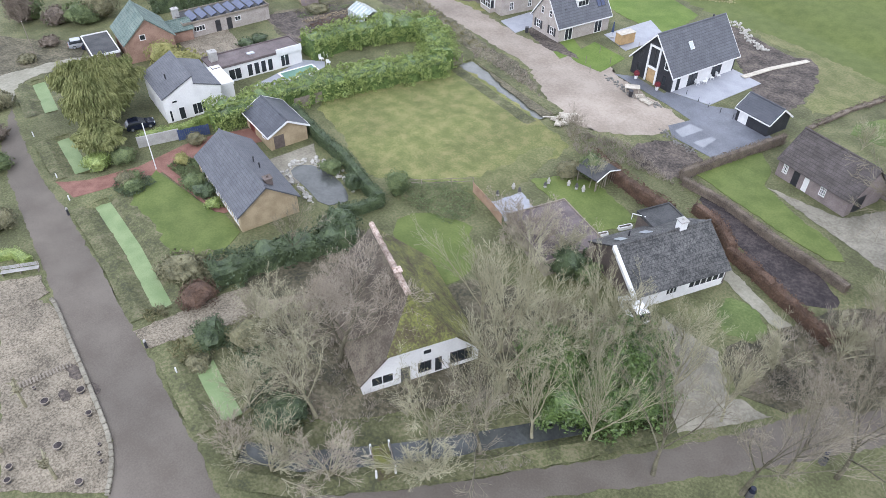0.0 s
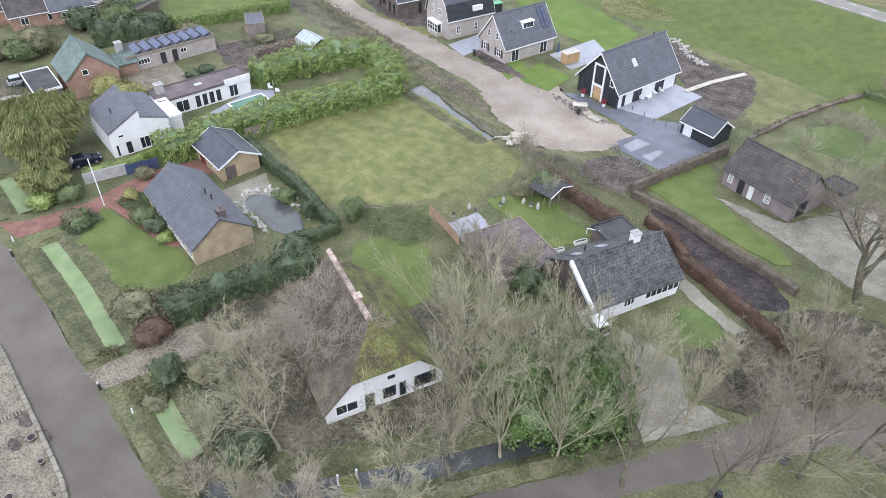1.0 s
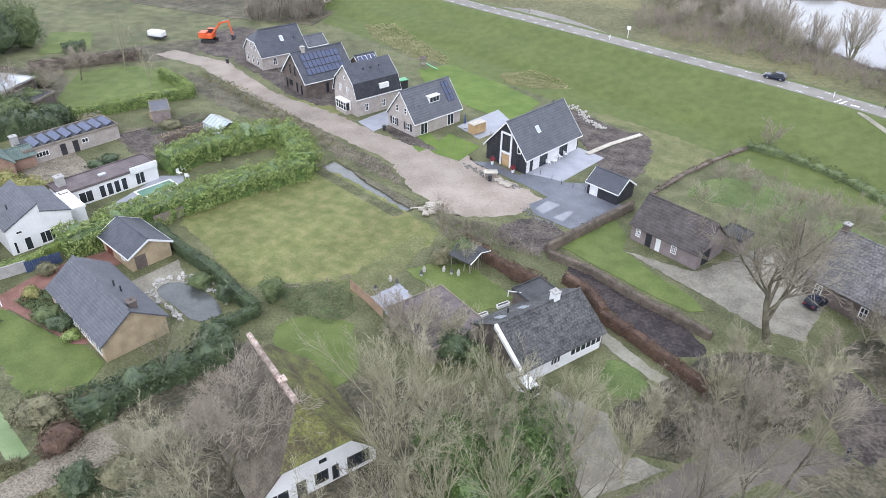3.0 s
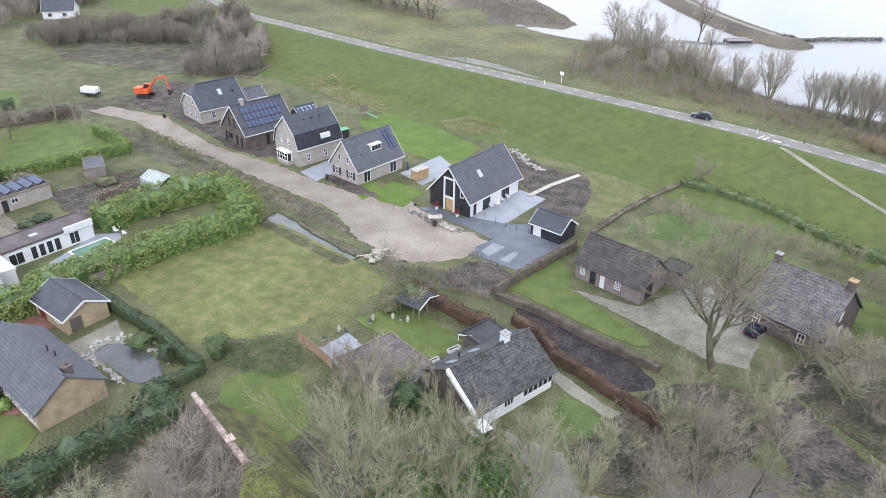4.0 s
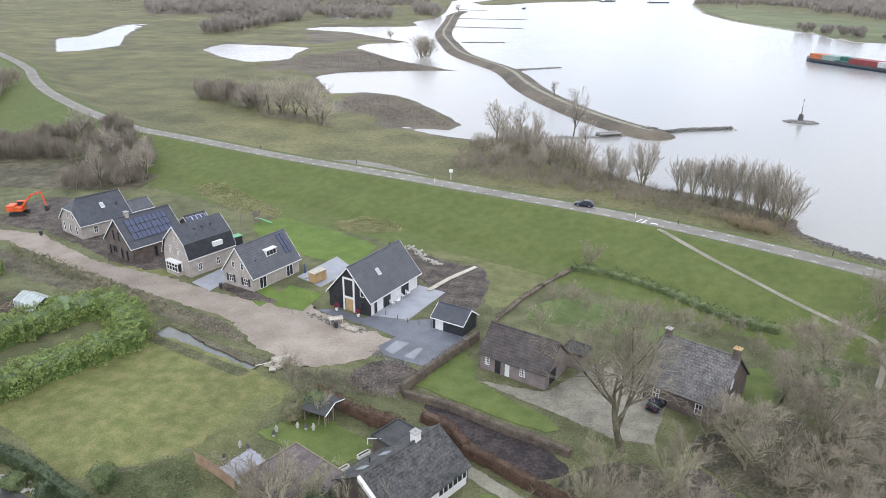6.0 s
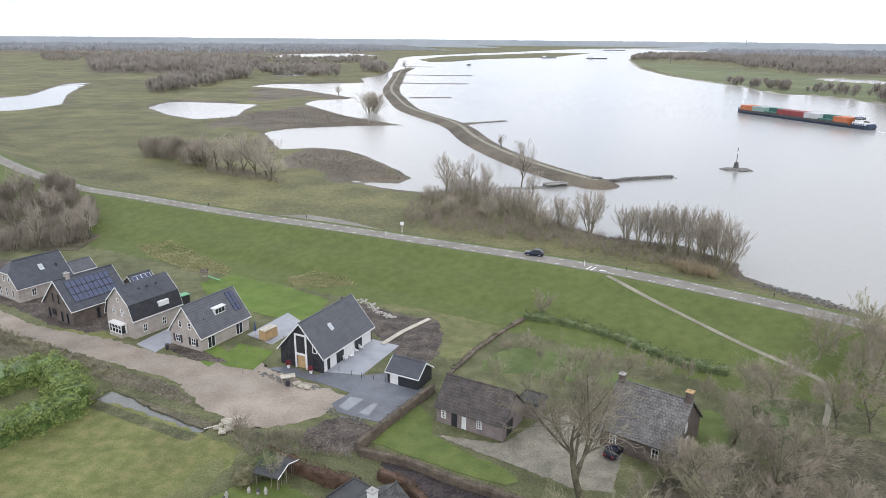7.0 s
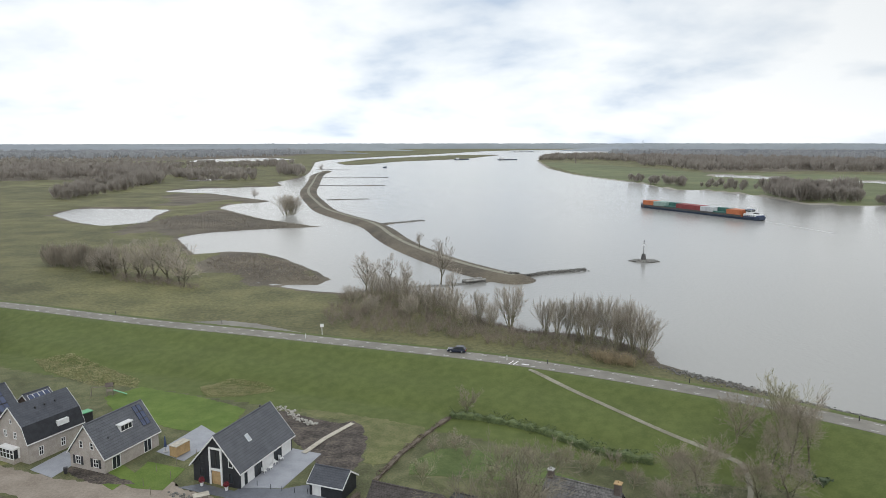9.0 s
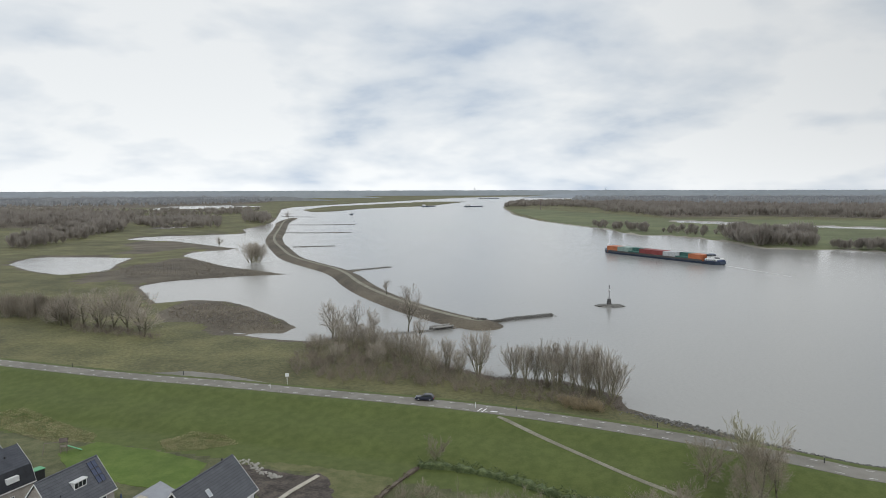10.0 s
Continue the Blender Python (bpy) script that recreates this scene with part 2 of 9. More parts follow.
M_EVERGREEN = mat("evergreen_leaf", (0.04, 0.072, 0.02), (0.16, 0.235, 0.068), scale=0.9, fine=5.0, contrast=0.7, rough=0.45, bump=0)
M_YELLOWLEAF = mat("yellow_green_leaf", (0.18, 0.185, 0.06), (0.36, 0.34, 0.13), scale=0.7, fine=5.0, contrast=0.6, bump=0)
M_CORE = mat("inner_twigs", (0.035, 0.036, 0.022), (0.075, 0.072, 0.045), scale=1.0, fine=6.0)
M_REED = mat("dry_reed", (0.26, 0.21, 0.13), (0.40, 0.33, 0.21), scale=0.5, fine=3.0, bump=0)
M_BUSHTWIG = mat("bush_twig", (0.19, 0.165, 0.13), (0.34, 0.30, 0.24), scale=0.3, fine=2.0, bump=0, rnd=0.15)
M_SHRUBG = mat("shrub_green", (0.06, 0.085, 0.035), (0.17, 0.21, 0.085), scale=0.8, fine=6.0, contrast=0.6, bump=0)
M_SHRUBB = mat("hedge_twigs", (0.095, 0.075, 0.058), (0.20, 0.165, 0.125), scale=0.8, fine=6.0, contrast=0.6, bump=0)
M_TWIGR = mat("willow_twig", (0.30, 0.262, 0.215), (0.47, 0.42, 0.355), scale=0.4, fine=2.0, bump=0, rnd=0.12)
M_REDDOOR = mat("dark_red_paint", (0.11, 0.025, 0.02), (0.15, 0.04, 0.03), scale=2.0, fine=8.0, rough=0.5, bump=0.05)
M_ROOFELT = mat("roof_felt", (0.04, 0.042, 0.044), (0.085, 0.086, 0.086), scale=0.5, fine=5.0)
M_PINKFELT = mat("reddish_felt", (0.105, 0.085, 0.085), (0.175, 0.145, 0.142), scale=0.5, fine=5.0)
M_DARKTHATCH = mat("dark_thatch", (0.075, 0.06, 0.045), (0.17, 0.145, 0.105), scale=0.7, fine=5.0, contrast=0.6, broad=0.2)
M_GREENGLASS = mat("dusty_glass", (0.30, 0.36, 0.34), (0.45, 0.50, 0.48), scale=0.8, fine=4.0, rough=0.2, bump=0)
M_SKYGLASS = mat("roof_glass", (0.42, 0.45, 0.48), (0.52, 0.55, 0.58), scale=0.8, fine=4.0, rough=0.08, bump=0)
M_STEEL = mat("grey_steel", (0.30, 0.31, 0.32), (0.40, 0.41, 0.42), rough=0.4, scale=1.0, fine=6.0, metal=0.3, bump=0.02)
M_SILVER = mat("silver_paint", (0.40, 0.42, 0.44), (0.48, 0.50, 0.52), rough=0.25, scale=1.0, fine=6.0, metal=0.4, bump=0)
M_REDLAMP = mat("red_lamp", (0.35, 0.02, 0.02), (0.45, 0.03, 0.03), rough=0.3, bump=0)
M_HULL = mat("hull_paint", (0.03, 0.045, 0.08), (0.06, 0.08, 0.12), rough=0.5, scale=0.3, fine=2.0, bump=0.05)
M_CORANGE = mat("container_orange", (0.45, 0.13, 0.05), (0.56, 0.19, 0.08), rough=0.6, scale=0.4, fine=2.0, bump=0.05)
M_CGREY = mat("container_grey", (0.45, 0.46, 0.47), (0.58, 0.59, 0.60), rough=0.6, scale=0.4, fine=2.0, bump=0.05)
M_CGREEN = mat("container_green", (0.04, 0.13, 0.11), (0.07, 0.18, 0.15), rough=0.6, scale=0.4, fine=2.0, bump=0.05)
M_CPALE = mat("container_pale_green", (0.22, 0.32, 0.29), (0.30, 0.40, 0.36), rough=0.6, scale=0.4, fine=2.0, bump=0.05)
M_FOAM = mat("wake_foam", (0.45, 0.45, 0.44), (0.62, 0.62, 0.61), rough=0.5, scale=0.15, fine=1.2, contrast=0.6, bump=0.1)
M_CRED = mat("container_red", (0.22, 0.04, 0.04), (0.30, 0.06, 0.06), rough=0.6, scale=0.4, fine=2.0, bump=0.05)
M_DARKSTEEL = mat("dark_steel", (0.06, 0.06, 0.06), (0.11, 0.105, 0.10), rough=0.6, scale=1.0, fine=6.0, bump=0.05)
M_CEDAR = mat("cedar_fence", (0.30, 0.20, 0.13), (0.42, 0.29, 0.20), scale=1.0, fine=7.0)
M_BLUEFENCE = mat("blue_paint", (0.035, 0.055, 0.12), (0.055, 0.08, 0.16), scale=1.0, fine=7.0, rough=0.6)
M_POOL = mat("pool_green", (0.13, 0.24, 0.18), (0.17, 0.29, 0.22), scale=0.6, fine=3.0, rough=0.08, bump=0.02)
M_REDLEAF = mat("red_leaf", (0.16, 0.02, 0.03), (0.28, 0.05, 0.06), scale=2.0, fine=8.0)
M_PALESTONE = mat("pale_stone", (0.30, 0.29, 0.26), (0.50, 0.48, 0.43), scale=1.2, fine=6.0, contrast=0.6, rnd=0.1)
M_PALEWOOD = mat("bleached_wood", (0.40, 0.36, 0.29), (0.57, 0.53, 0.45), scale=1.5, fine=9.0)
M_SLIDE = mat("green_plastic", (0.10, 0.36, 0.16), (0.13, 0.42, 0.20), rough=0.4, scale=2.0, fine=8.0, bump=0)
# distance haze is painted into these two blue-grey base colours
M_HAZE = mat("haze_tinted_woods", (0.40, 0.44, 0.49), (0.45, 0.49, 0.54), scale=0.004, fine=0.02, bump=0)
M_FARHAZE = mat("haze_grey_woods", (0.26, 0.275, 0.295), (0.33, 0.34, 0.355), scale=0.006, fine=0.04, bump=0)
M_BROWNLAND = mat("brown_rough_land", (0.085, 0.07, 0.052), (0.165, 0.14, 0.10), scale=0.05, fine=0.9, broad=0.25, bump=0.5)
M_STRAWGRASS = mat("straw_grass", (0.13, 0.13, 0.06), (0.27, 0.25, 0.13), scale=0.4, fine=3.0, bump=0)
M_LITTER = mat("leaf_litter", (0.042, 0.04, 0.024), (0.155, 0.132, 0.09), scale=0.35, fine=2.5, mid=(0.09, 0.082, 0.047), contrast=0.6, broad=0.25, bump=0.5)
M_TRACK = mat("worn_track", (0.215, 0.203, 0.15), (0.32, 0.305, 0.24), scale=0.2, fine=2.0)
M_STONE = mat("river_stone", (0.10, 0.10, 0.09), (0.24, 0.23, 0.21), scale=1.0, fine=3.0, contrast=0.7)
M_CONCRETE = mat("concrete", (0.34, 0.33, 0.31), (0.45, 0.44, 0.42), scale=1.0, fine=6.0)
M_DARKMETAL = mat("dark_metal", (0.03, 0.03, 0.035), (0.05, 0.05, 0.055), rough=0.4, scale=2.0, fine=9.0, bump=0.05)
M_SOLAR = mat("solar_cells", (0.062, 0.076, 0.135), (0.082, 0.10, 0.165), rough=0.15, scale=1.0, fine=6.0, bump=0)
M_ORANGE = mat("orange_paint", (0.62, 0.10, 0.025), (0.75, 0.14, 0.04), rough=0.4, scale=1.0, fine=6.0, bump=0.02)
M_GREENROOF = mat("green_roof", (0.12, 0.17, 0.15), (0.19, 0.24, 0.21), scale=0.8, fine=6.0, tiles=(0.42, 0.36), broad=0.1)
M_CARBLUE = mat("dark_car_paint", (0.012, 0.015, 0.03), (0.018, 0.022, 0.04), rough=0.15, scale=1.0, fine=6.0, bump=0)
M_RUBBER = mat("rubber", (0.02, 0.02, 0.02), (0.03, 0.03, 0.03), rough=0.8, scale=3.0, fine=9.0, bump=0)
M_TERRA = mat("ridge_tile", (0.22, 0.15, 0.115), (0.50, 0.42, 0.36), scale=1.5, fine=5.0, contrast=0.7, rnd=0.3)
# grey-brown twigs, paled in part by distance haze put into the colour
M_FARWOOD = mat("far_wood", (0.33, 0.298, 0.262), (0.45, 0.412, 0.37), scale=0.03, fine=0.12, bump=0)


def plain(name, col, rough=0.5, metal=0.0):
    m = bpy.data.materials.new(name)
    m.use_nodes = True
    b = m.node_tree.nodes["Principled BSDF"]
    b.inputs["Base Color"].default_value = (*col, 1)
    b.inputs["Roughness"].default_value, b.inputs["Metallic"].default_value = rough, metal
    return m



def let_through(m):
    """Thin sprays of twigs: half of the light passes through."""
    n, l = m.node_tree.nodes, m.node_tree.links
    b = n["Principled BSDF"]
    t, x = n.new("ShaderNodeBsdfTranslucent"), n.new("ShaderNodeMixShader")
    l.new(b.inputs["Base Color"].links[0].from_socket, t.inputs["Color"])
    l.new(b.outputs[0], x.inputs[1])
    l.new(t.outputs[0], x.inputs[2])
    l.new(x.outputs[0], n["Material Output"].inputs["Surface"])


# palest twig copy for the farthest trees, haze mixed into its base colour
M_HAZETREE = mat("haze_tinted_trees", (0.40, 0.415, 0.435), (0.47, 0.48, 0.495), scale=0.006, fine=0.04, bump=0)
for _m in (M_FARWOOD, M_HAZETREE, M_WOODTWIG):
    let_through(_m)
M_GLASS = plain("window_glass", (0.03, 0.035, 0.04), 0.05)

M_WATER = bpy.data.materials.new("river_water")
M_WATER.use_nodes = True
_n, _l = M_WATER.node_tree.nodes, M_WATER.node_tree.links
_b = _n["Principled BSDF"]
_b.inputs["Base Color"].default_value = (0.34, 0.335, 0.315, 1)
_b.inputs["Roughness"].default_value = 0.17
_b.inputs["IOR"].default_value = 1.333
_g = _n.new("ShaderNodeNewGeometry")
_w = _n.new("ShaderNodeTexNoise")
_w.inputs["Scale"].default_value, _w.inputs["Detail"].default_value = 0.6, 6.0
_l.new(_g.outputs["Position"], _w.inputs["Vector"])
_p = _n.new("ShaderNodeBump")
_p.inputs["Strength"].default_value, _p.inputs["Distance"].default_value = 0.35, 0.25
_l.new(_w.outputs["Fac"], _p.inputs["Height"])
_l.new(_p.outputs[0], _b.inputs["Normal"])


# ---- small mesh helpers ----
def link(name, bm, material, parent=None, label=""):
    me = bpy.data.meshes.new(name)
    bm.to_mesh(me)
    bm.free()
    me.materials.append(material)
    ob = new(name, me)
    if parent is not None:
        ob.parent = parent
    if label:
        ob["label"] = label
    return ob


part = link


def raw(name, verts, faces, material, parent=None, label="", smooth=False):
    me = bpy.data.meshes.new(name)
    me.from_pydata([tuple(v) for v in verts], [], faces)
    me.update()
    me.materials.append(material)
    if smooth:
        me.polygons.foreach_set("use_smooth", [True] * len(me.polygons))
    ob = new(name, me)
    if parent is not None:
        ob.parent = parent
    if label:
        ob["label"] = label
    return ob


def box(bm, x0, y0, z0, x1, y1, z1, m=None, bevel=0.0):
    v = [bm.verts.new(p) for p in ((x0, y0, z0), (x1, y0, z0), (x1, y1, z0), (x0, y1, z0), (x0, y0, z1), (x1, y0, z1), (x1, y1, z1), (x0, y1, z1))]
    fs = [bm.faces.new([v[i] for i in f]) for f in ((0, 3, 2, 1), (4, 5, 6, 7), (0, 1, 5, 4), (1, 2, 6, 5), (2, 3, 7, 6), (3, 0, 4, 7))]
    if bevel:
        bmesh.ops.bevel(bm, geom=list({e for f in fs for e in f.edges}), offset=bevel, segments=1, affect="EDGES")
    if m is not None:
        for q in v:
            if q.is_valid:
                q.co = m @ q.co
    return v


def prism(bm, pts, z0, z1):
    """Extrude a flat outline (x, y) from z0 to z1."""
    a = [bm.verts.new((x, y, z0)) for x, y in pts]
    b = [bm.verts.new((x, y, z1)) for x, y in pts]
    n = len(pts)
    for i in range(n):
        j = (i + 1) % n
        bm.faces.new((a[i], a[j], b[j], b[i]))
    bm.faces.new(b)
    bm.faces.new(a[::-1])


def bar(bm, p, q, r, sides=6, r2=None):
    p, q = Vector(p), Vector(q)
    d = (q - p).normalized()
    s = d.orthogonal().normalized()
    t = d.cross(s)
    r2 = r if r2 is None else r2
    a = [bm.verts.new(p + (s * math.cos(2 * math.pi * i / sides) + t * math.sin(2 * math.pi * i / sides)) * r) for i in range(sides)]
    b = [bm.verts.new(q + (s * math.cos(2 * math.pi * i / sides) + t * math.sin(2 * math.pi * i / sides)) * r2) for i in range(sides)]
    for i in range(sides):
        j = (i + 1) % sides
        bm.faces.new((a[i], a[j], b[j], b[i]))
    bm.faces.new(a[::-1])
    bm.faces.new(b)


def thing(name, x, y, z, yaw, label, category, group="", kind=""):
    ob = new(name)
    ob.matrix_world = pose(x, y, z, 0, 0, yaw)
    return tagged(ob, label, category, group, kind)


def resample(pts, step, closed=True):
    out = []
    n = len(pts)
    for i in range(n if closed else n - 1):
        (x0, y0), (x1, y1) = pts[i], pts[(i + 1) % n]
        k = max(1, int(math.hypot(x1 - x0, y1 - y0) / step))
        out += [(x0 + (x1 - x0) * j / k, y0 + (y1 - y0) * j / k) for j in range(k)]
    if not closed:
        out.append(pts[-1])
    return out


def smooth_line(pts, rounds=2, closed=False):
    for _ in range(rounds):
        n, out = len(pts), []
        for i in range(n if closed else n - 1):
            a, b = pts[i], pts[(i + 1) % n]
            out += [(a[0] * 0.75 + b[0] * 0.25, a[1] * 0.75 + b[1] * 0.25), (a[0] * 0.25 + b[0] * 0.75, a[1] * 0.25 + b[1] * 0.75)]
        if not closed:
            out = [pts[0]] + out + [pts[-1]]
        pts = out
    return pts


def sdist(X, Y, pts, closed=True):
    """Distance to an outline, negative inside; for an open line the plain distance, and which side."""
    best = np.full(X.shape, 1e18)
    inside = np.zeros(X.shape, bool)
    n = len(pts)
    for i in range(n if closed else n - 1):
        (x0, y0), (x1, y1) = pts[i], pts[(i + 1) % n]
        dx, dy = x1 - x0, y1 - y0
        t = np.clip(((X - x0) * dx + (Y - y0) * dy) / (dx * dx + dy * dy + 1e-12), 0, 1)
        best = np.minimum(best, (X - x0 - t * dx) ** 2 + (Y - y0 - t * dy) ** 2)
        if closed:
            c = ((y0 > Y) != (y1 > Y)) & (X < dx * (Y - y0) / (dy if abs(dy) > 1e-9 else 1e-9) + x0)
            inside ^= c
    best = np.sqrt(best)
    return np.where(inside, -best, best) if closed else best


# ---- the lie of the land ----
WATER = -0.5
CREST = 5.0
DIKE_LINE = smooth_line([(-900.0, 640.0), (-640.0, 560.0)] + [(-339.7, 354.3), (-266.9, 281.7), (-212.1, 240.1), (-162.8, 208.7), (-139.8, 201.9), (-111.3, 191.9)] + [(-88.9, 184.1), (-55.7, 175.1), (-25.3, 165.6), (-3.3, 159.1), (14.6, 152.4), (37.1, 141.5), (56.2, 130.9), (67.8, 122.0), (75.3, 116.0)] + [(180.0, 74.0), (400.0, 10.0), (900.0, -140.0), (4900.0, -1300.0)], 2)
RIVER = [(700.0, 10.0), (250.0, 98.0)] + [(86.0, 131.2), (76.8, 140.4), (65.1, 151.7), (55.7, 161.3), (46.2, 171.1), (47.2, 181.6), (35.0, 196.4), (15.8, 200.8), (2.7, 212.6), (-12.9, 242.3), (-35.4, 261.7), (-49.1, 249.1), (-66.0, 255.0), (-91.4, 269.8), (-74.5, 263.2), (-61.7, 264.1), (-58.8, 276.0), (-68.1, 291.8), (-91.6, 324.6), (-107.4, 341.3), (-125.5, 345.1), (-139.7, 335.0), (-173.6, 394.1), (-164.3, 415.7), (-129.7, 436.3), (-99.3, 447.2), (-114.0, 459.6), (-154.6, 493.9)] + \
    [(-200.7, 555.2), (-215, 574), (-217, 610), (-196, 626), (-184, 637), (-219, 670), (-282, 736), (-344, 754), (-343, 798), (-290, 824), (-238, 853), (-272, 948), (-263, 1032), (-291, 1214), (-420, 1828), (-436, 2043), (-326, 2463), (-193, 2850), (49, 3739), (322, 4143), (841, 4603)] + \
    [(805, 3815), (575, 3289), (253, 2580), (169, 1986), (143, 1412), (158, 1169), (185, 1026), (214, 926), (224, 795), (251, 804), (282, 732), (285, 680), (286, 623), (312, 611), (346, 610), (372, 583)] + [(700.0, 500.0), (1400.0, 330.0), (4900.0, -400.0), (4900.0, -700.0), (1400.0, -130.0)]
PONDS = [[(-321, 513), (-332, 563), (-290, 562), (-250, 557), (-241.0, 510.7), (-226.9, 468.4), (-246.0, 447.3), (-279.2, 469.5)], [(-764, 1810), (-839, 2143), (-703, 2266), (-554, 2116), (-604, 1945), (-726, 1854)],
         [(385, 1156), (450, 1096), (475, 1060), (423, 1030), (371, 1100)], [(485, 1011), (595, 935), (572, 898), (499, 967)], [(-492, 553), (-487, 591), (-551, 717), (-566, 785), (-462, 603), (-403, 519), (-399, 483), (-405, 453)],
         [(-423, 967), (-396, 1008), (-354, 1006), (-379, 965)]]
ISLES = [[(-362, 1777), (-345, 2095), (-267, 2294), (-54, 2832), (105, 2811), (-41, 2130), (-216, 1860), (-258, 1643), (-304, 1608)]]
DAM = smooth_line([(15.4, 276.8), (3.7, 289.3), (-16.9, 320.9), (-44.9, 381.2), (-65.0, 452.3), (-92.4, 497.2), (-119.8, 547.1), (-140, 608), (-181, 736), (-216, 920), (-261, 1140), (-273, 1270)], 2)
GROYNES = [[(3.6, 272.6), (-8.0, 266.0), (-25.0, 261.0), (-38.0, 254.0)], [(13.9, 279.5), (28.8, 290.4), (46.8, 299.4)] , [(-66.2, 460.7), (-51.8, 473.4), (-37.3, 486.8)], [(-142, 655), (-126, 661), (-104, 667)], [(-196, 865), (-157, 863), (-115, 872)], [(-236, 1053), (-191, 1051), (-135, 1064)]]
DITCHES = [[(-80.0, 27.2), (-69.0, 24.8), (-57.0, 21.5)], [(-49.2, 20.3), (-44.7, 18.9), (-39.4, 17.4)], [(-118.3, 37.7), (-106.5, 34.2)], [(-98.9, 31.8), (-87.7, 29.0)], [(-69.6, 89.4), (-57.9, 85.6), (-48.2, 82.7)],
           [(-37.0, 15.6), (-31.5, 18.8), (-26.4, 24.0), (-22.3, 28.7), (-15.2, 37.6), (-9.5, 45.5)]]
GRAVEL_MOUND = [(-74.6, 11.8), (-66.0, 13.9), (-53.7, 10.8), (-46.2, 8.8), (-41.7, 5.9), (-48.6, -0.0)]


def axis(lo, f0, f1, hi, fine, growth):
    a = list(np.arange(f0, f1 + 0.01, fine))
    s = fine
    while a[-1] < hi:
        s = min(s * growth, 150)
        a.append(a[-1] + s)
    s = fine
    while a[0] > lo:
        s = min(s * growth, 150)
        a.insert(0, a[0] - s)
    return np.array(a)


def inset(line, by):
    """A line with both of its ends drawn in."""
    (x0, y0), (x1, y1) = line[0], line[1]
    k = by / math.hypot(x1 - x0, y1 - y0)
    (x2, y2), (x3, y3) = line[-1], line[-2]
    q = by / math.hypot(x3 - x2, y3 - y2)
    return [(x0 + (x1 - x0) * k, y0 + (y1 - y0) * k)] + line[1:-1] + [(x2 + (x3 - x2) * q, y2 + (y3 - y2) * q)]


def ground_height(X, Y):
    r = sdist(X, Y, DIKE_LINE, False)
    outer = sdist(X, Y, DIKE_LINE + [(4900.0, 4900.0), (-4900.0, 4900.0), (-4900.0, 900.0)]) < 0
    wob = 0.35 * np.sin(X * 0.31 + 1.7 * np.sin(Y * 0.17)) + 0.25 * np.sin(Y * 0.53 + X * 0.11)
    inner = CREST * np.clip(1 - (r - 4.5) / 19, 0, 1)
    inner = inner - 0.25 * np.sin(np.clip((r - 4.5) / 19, 0, 1) * 2 * np.pi)
    water = sdist(X, Y, RIVER) + wob
    for p in PONDS:
        water = np.minimum(water, sdist(X, Y, p))
    for p in ISLES:
        water = np.maximum(water, -sdist(X, Y, p))
    land = np.where(water > 0, WATER + np.minimum(0.10 * water, 0.9 + 0.1 * wob), WATER + np.maximum(0.15 * water, -2.0))
    dam = sdist(X, Y, DAM, False)
    land = np.maximum(land, 1.6 - np.maximum(dam - 4, 0) * 0.42)
    for p in GROYNES:
        land = np.maximum(land, 0.1 - np.maximum(sdist(X, Y, p, False) - 0.8, 0) * 0.5)
    slope = CREST - np.maximum(r - 4.5, 0) / 2.8
    out = np.maximum(slope, np.maximum(land, -2.5))
    h = np.where(outer, out, inner)
    for d in DITCHES:
        d = inset(d, 3.6)
        h = np.minimum(h, -1.3 + np.maximum(sdist(X, Y, d, False) - 2.6, 0) * 1.6)
    return h


gx = axis(-4900, -125, 40, 4900, 1.15, 1.037)
gy = axis(-4900, 12, 190, 4900, 1.15, 1.032)
GX, GY = np.meshgrid(gx, gy)
GZ = ground_height(GX, GY)


def drop(x, y):
    return float(ground_height(np.array([float(x)]), np.array([float(y)]))[0])


nx, ny = len(gx), len(gy)
gv = np.stack([GX.ravel(), GY.ravel(), GZ.ravel()], 1)
ii = (np.arange(ny - 1)[:, None] * nx + np.arange(nx - 1)[None]).ravel()
gf = np.stack([ii, ii + 1, ii + 1 + nx, ii + nx], 1)
me = bpy.data.meshes.new("ground")
me.from_pydata(gv.tolist(), [], gf.tolist())
me.polygons.foreach_set("use_smooth", [True] * len(me.polygons))
for m_ in (M_GRASS, M_DIKE, M_FLOOD, M_STONE, M_BROWNLAND, M_FIELD, M_BEACH):
    me.materials.append(m_)
cx_, cy_ = gv[gf].mean(1)[:, 0], gv[gf].mean(1)[:, 1]
rr = sdist(cx_, cy_, DIKE_LINE, False)
oo = sdist(cx_, cy_, DIKE_LINE + [(4900.0, 4900.0), (-4900.0, 4900.0), (-4900.0, 900.0)]) < 0
gro = np.full(cx_.shape, 1e9)
for p in GROYNES:
    gro = np.minimum(gro, sdist(cx_, cy_, p, False))
idx = np.where(oo, np.where(rr < 6, 1, 2), np.where(rr < 32, 1, 0))
idx = np.where(oo & (gro < 4.5), 3, idx)
